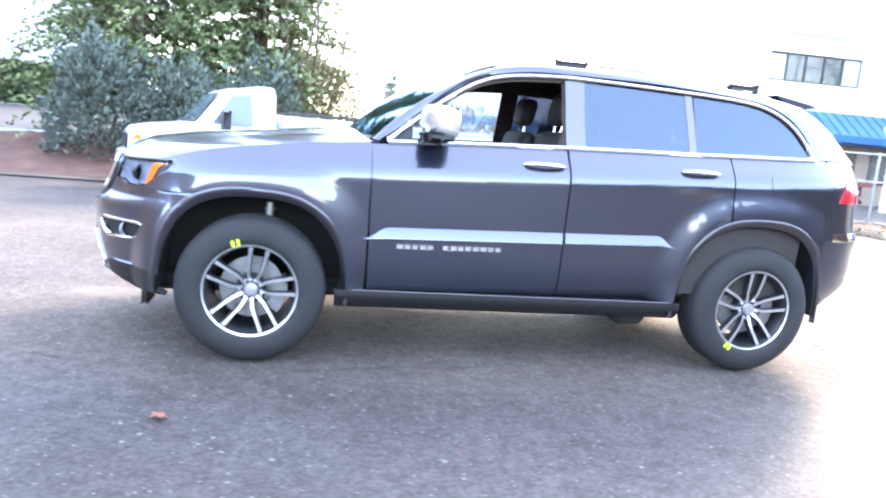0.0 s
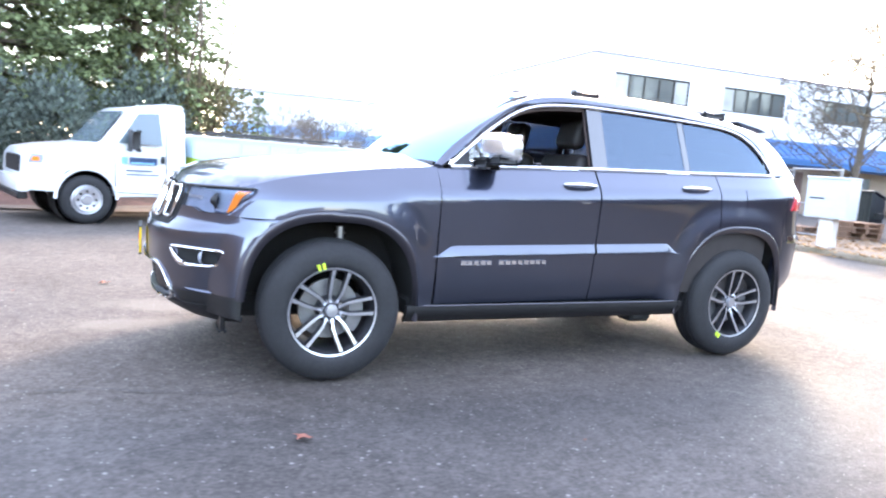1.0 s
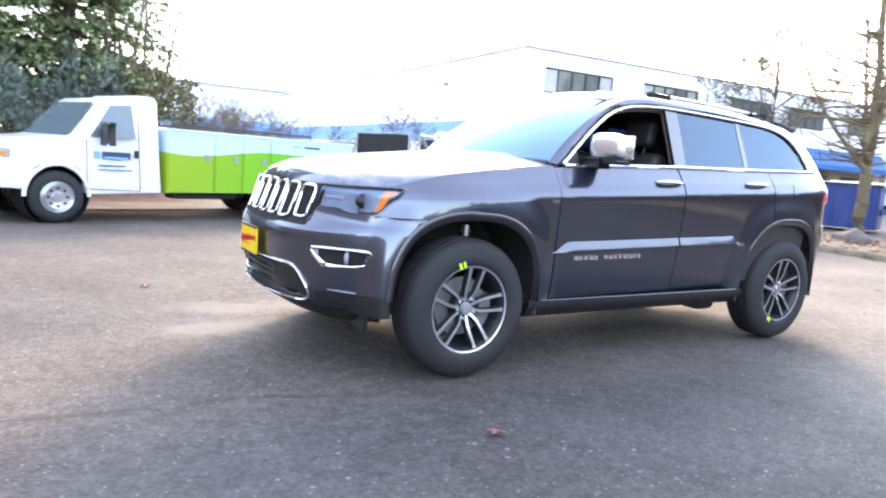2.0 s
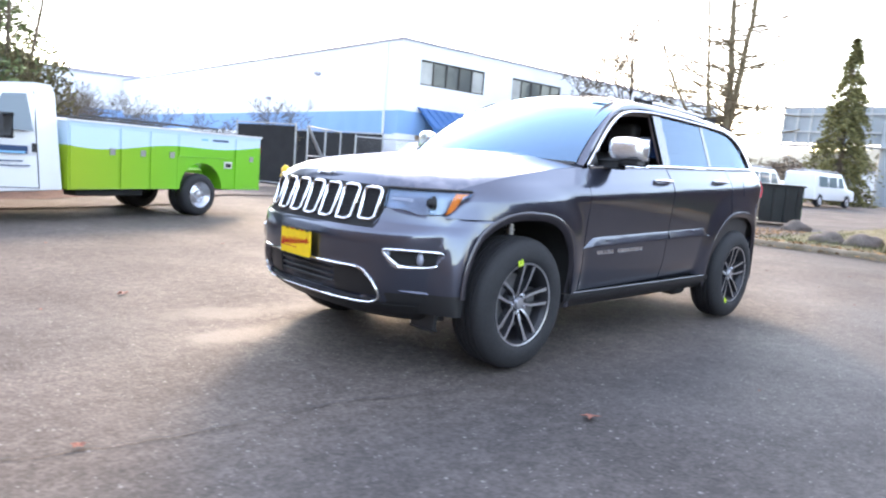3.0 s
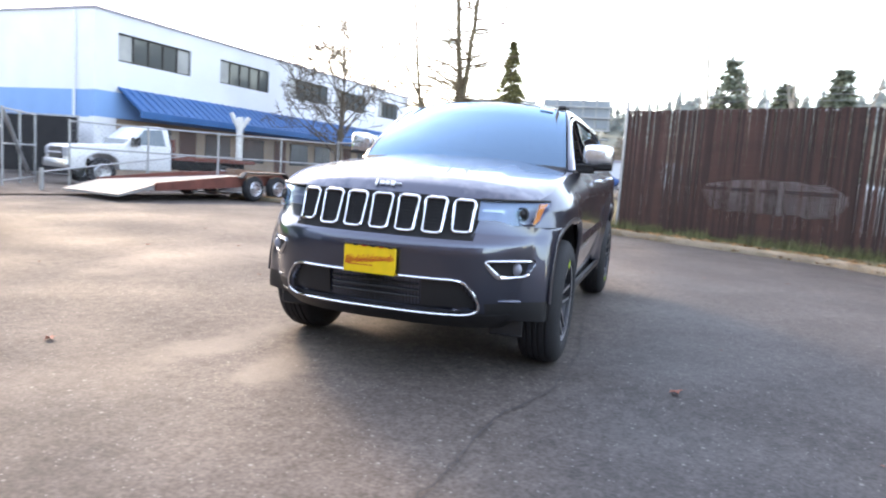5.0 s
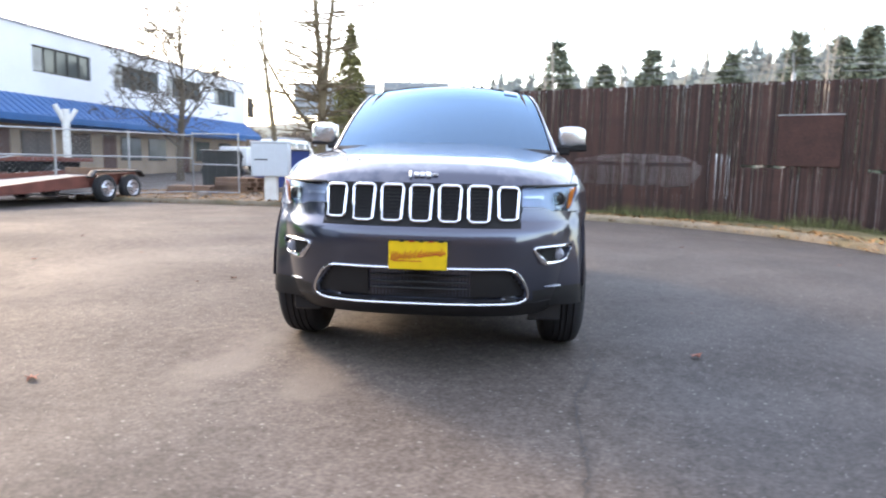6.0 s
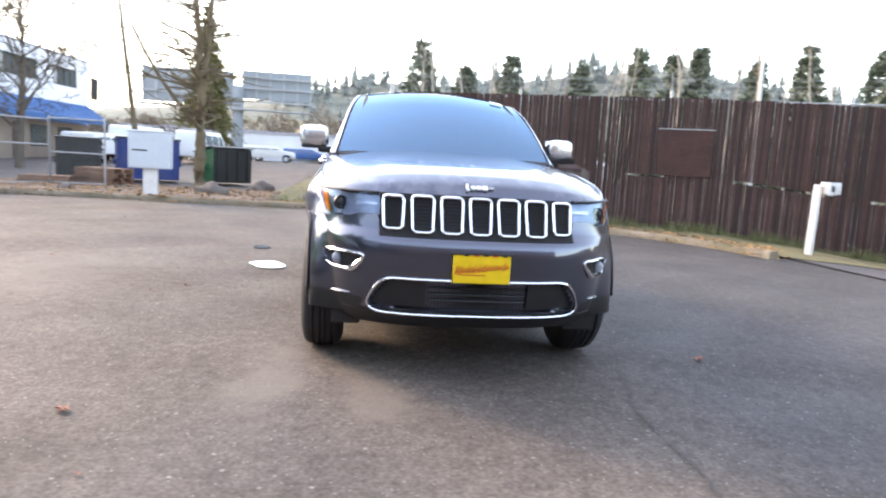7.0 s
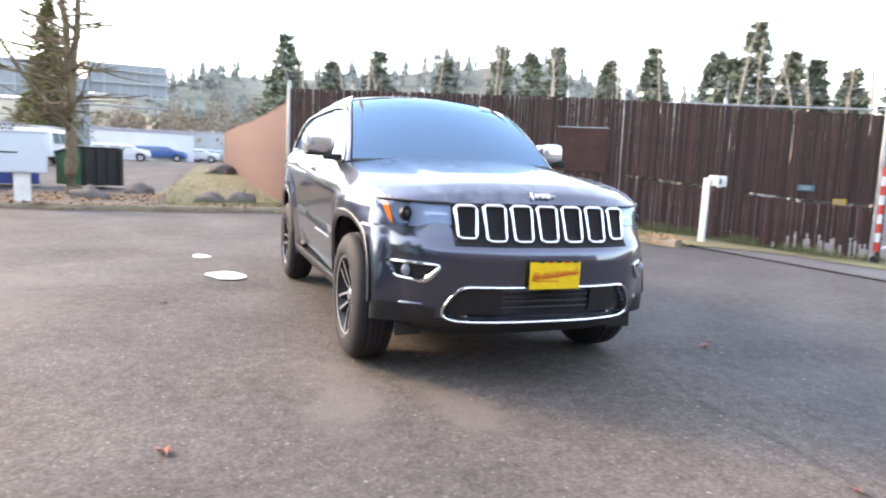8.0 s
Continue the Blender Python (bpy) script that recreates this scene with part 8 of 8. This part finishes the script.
box(bm, -0.22, 0.22, -0.52, 0.52, 0.74, 1.72, 0.02, seg=2)
cab_ = part("cabinet", done(bm), CBU, cb)
bm = bmesh.new()
box(bm, -0.25, 0.25, -0.54, 0.54, 1.70, 1.75, 0.015)
part("cap", done(bm), CBU, cb)
bm = bmesh.new()
box(bm, -0.12, 0.12, -0.17, 0.17, 0.0, 0.745, 0.01)
part("pedestal", done(bm), PAINTWHITE, cb)
bm = bmesh.new()
box(bm, 0.215, 0.232, -0.42, -0.05, 1.20, 1.24, 0.003)
part("mail_slot", done(bm), RIMDARK, cab_)
for r in range(4):
    for c in range(3):
        bm = bmesh.new()
        box(bm, 0.218, 0.2245, -0.48 + 0.325 * c, -0.17 + 0.325 * c, 0.78 + 0.225 * r, 0.99 + 0.225 * r, 0.003)
        part("mail_door", done(bm), CBU, cab_)

# dumpsters
DGREEN = material("green_dumpster_paint", (0.02, 0.11, 0.045), 0.55, var=0.2, scale=2, stain=(0.05, 0.04, 0.03), stain_scale=2, stain_amount=0.4)
DBLACK = material("black_dumpster_front", (0.018, 0.022, 0.02), 0.6, var=0.2, scale=2)
DBLUE = material("blue_dumpster_paint", (0.015, 0.045, 0.20), 0.45, var=0.15, scale=2, stain=(0.1, 0.08, 0.06), stain_scale=2, stain_amount=0.25)
def dumpster(name, m, side, front, label, w=1.9, d=1.3, h=1.35):
    ob = thing(name, m, label, "dumpster")
    bm = bmesh.new()
    slab(bm, [(0, 0.1), (d, 0.1), (d, h - 0.2), (0.15, h), (0, h)], "y", 0, w)
    bd = part("bin", done(bm), side, ob, smooth=0)
    bm = bmesh.new()
    box(bm, -0.012, -0.002, 0.02, w - 0.02, 0.1, h)
    fp = part("front_panel", done(bm), front, bd, smooth=0)
    for k in range(4):
        bm = bmesh.new()
        yy = 0.12 + (w - 0.3) * k / 3
        box(bm, -0.06, -0.013, yy, yy + 0.06, 0.12, h - 0.05, 0.006)
        part("rib", done(bm), front, fp)
    bm = bmesh.new()
    slab(bm, [(-0.06, h + 0.004), (0.15, h + 0.03), (d + 0.05, h - 0.18), (d + 0.05, h - 0.14), (0.15, h + 0.07), (-0.06, h + 0.05)], "y", -0.04, w + 0.04)
    part("lid", done(bm), BLACKTRIM, bd, smooth=0)
    for s in (0, w):
        bm = bmesh.new()
        box(bm, 0.3, 0.9, s - 0.10 if s == 0 else s, s if s == 0 else s + 0.10, 0.55, 0.72, 0.01)
        part("lift_pocket", done(bm), side, bd)
    return ob


dumpster("green_dumpster", gz_at(20.0, 4.0, 36.9), DGREEN, DBLACK, "green dumpster with black front beside the drive", 1.40, 1.4, 1.25)
dumpster("blue_dumpster", gz_at(19.6, 6.3, 20), DBLUE, DBLUE, "blue dumpster with open lid behind the mail box", 1.9, 1.4, 1.4)
dumpster("black_dumpster", gz_at(18.3, 8.4, 15), DBLACK, DBLACK, "black bin beside the blue dumpster", 1.2, 1.1, 1.3)

# stacked pallets
def pallet(m, label):
    ob = thing("pallet", m, label, "pallet", "pallets by the dumpsters")
    for k in range(6):
        bm = bmesh.new()
        box(bm, 0, 1.2, 0.17 * k, 0.17 * k + 0.12, 0.10, 0.125)
        part("board", bm, TIMBER, ob, smooth=0)
    for y in (0.0, 0.43, 0.86):
        bm = bmesh.new()
        box(bm, 0, 1.2, y, y + 0.10, 0.0, 0.098)
        part("bearer", bm, TIMBER, ob, smooth=0)
    return ob


p0 = pallet(gz_at(16.6, 6.9, 75), "weathered timber pallet in a stack")
for k in range(1, 4):
    copy_thing(p0, Matrix.Translation((16.6 + 0.03 * k, 6.9, ground_z(16.6, 6.9) + 0.127 * k)) @ Matrix.Rotation(radians(75 + 4 * (-1) ** k), 4, "Z"))
for k in range(2):
    copy_thing(p0, Matrix.Translation((16.2, 8.3 + 0.02 * k, ground_z(16.2, 8.3) + 0.127 * k)) @ Matrix.Rotation(radians(95 + 5 * k), 4, "Z"))

# boulders
STONE = material("dark_boulder", (0.13, 0.11, 0.095), 0.9, var=0.3, scale=3, fine=0.3, fscale=30, bump=0.6, bscale=12)
def boulder(x, y, r, seed, label):
    bm = bmesh.new()
    bmesh.ops.create_icosphere(bm, subdivisions=3, radius=1)
    for v in bm.verts:
        n = noise.noise(v.co * 1.3 + Vector((seed, 0, 0))) * 0.35 + noise.noise(v.co * 3.5 + Vector((0, seed, 0))) * 0.15
        v.co = v.co * (1 + n)
        v.co = Vector((v.co.x * r, v.co.y * r * 1.15, max(-0.3, v.co.z) * r * 0.72))
    bmesh.ops.translate(bm, verts=bm.verts, vec=(x, y, ground_z(x, y) + 0.16 * r))
    tagged(part("boulder", bm, STONE, None, smooth=50), label, "boulder", "boulders along the verge")


for k, (x, y, r) in enumerate(((14.0, 1.45, 0.32), (13.9, 0.72, 0.35), (17.6, 3.35, 0.34), (14.2, 4.25, 0.38), (13.6, 7.6, 0.20), (34.0, 0.6, 0.7))):
    boulder(x, y, r, k * 3.3 + 1, "dark rounded boulder on the dirt and grass verge")

# post with a white casing in front of the warehouse
bm = bmesh.new()
rod(bm, (19.6, 15.4, 0), (19.6, 15.4, 2.75), 0.13, seg=12)
rod(bm, (19.6, 15.4, 2.2), (19.35, 15.65, 2.9), 0.09, seg=10)
rod(bm, (19.6, 15.4, 2.2), (19.85, 15.15, 2.75), 0.09, seg=10)
tagged(part("wrapped_post", done(bm), PAINTWHITE, None), "white wrapped post before the shop front", "post")

# lamp on a slender pole beyond the fence
pl = thing("street_lamp", Matrix.Translation((20.8, -15.3, 0)), "dark floodlight on a tall slender pole beyond the fence", "street lamp")
bm = bmesh.new()
rod(bm, (0, 0, -0.1), (0, 0, 8.55), 0.09, 0.05, seg=10)
part("pole", done(bm), GALV, pl)
for s in (-1, 1):
    bm = bmesh.new()
    box(bm, -0.10, 0.10, s * 0.04, s * 0.22, 8.50, 8.64, 0.02)
    part("lamp_head", done(bm), BLACKTRIM, pl)
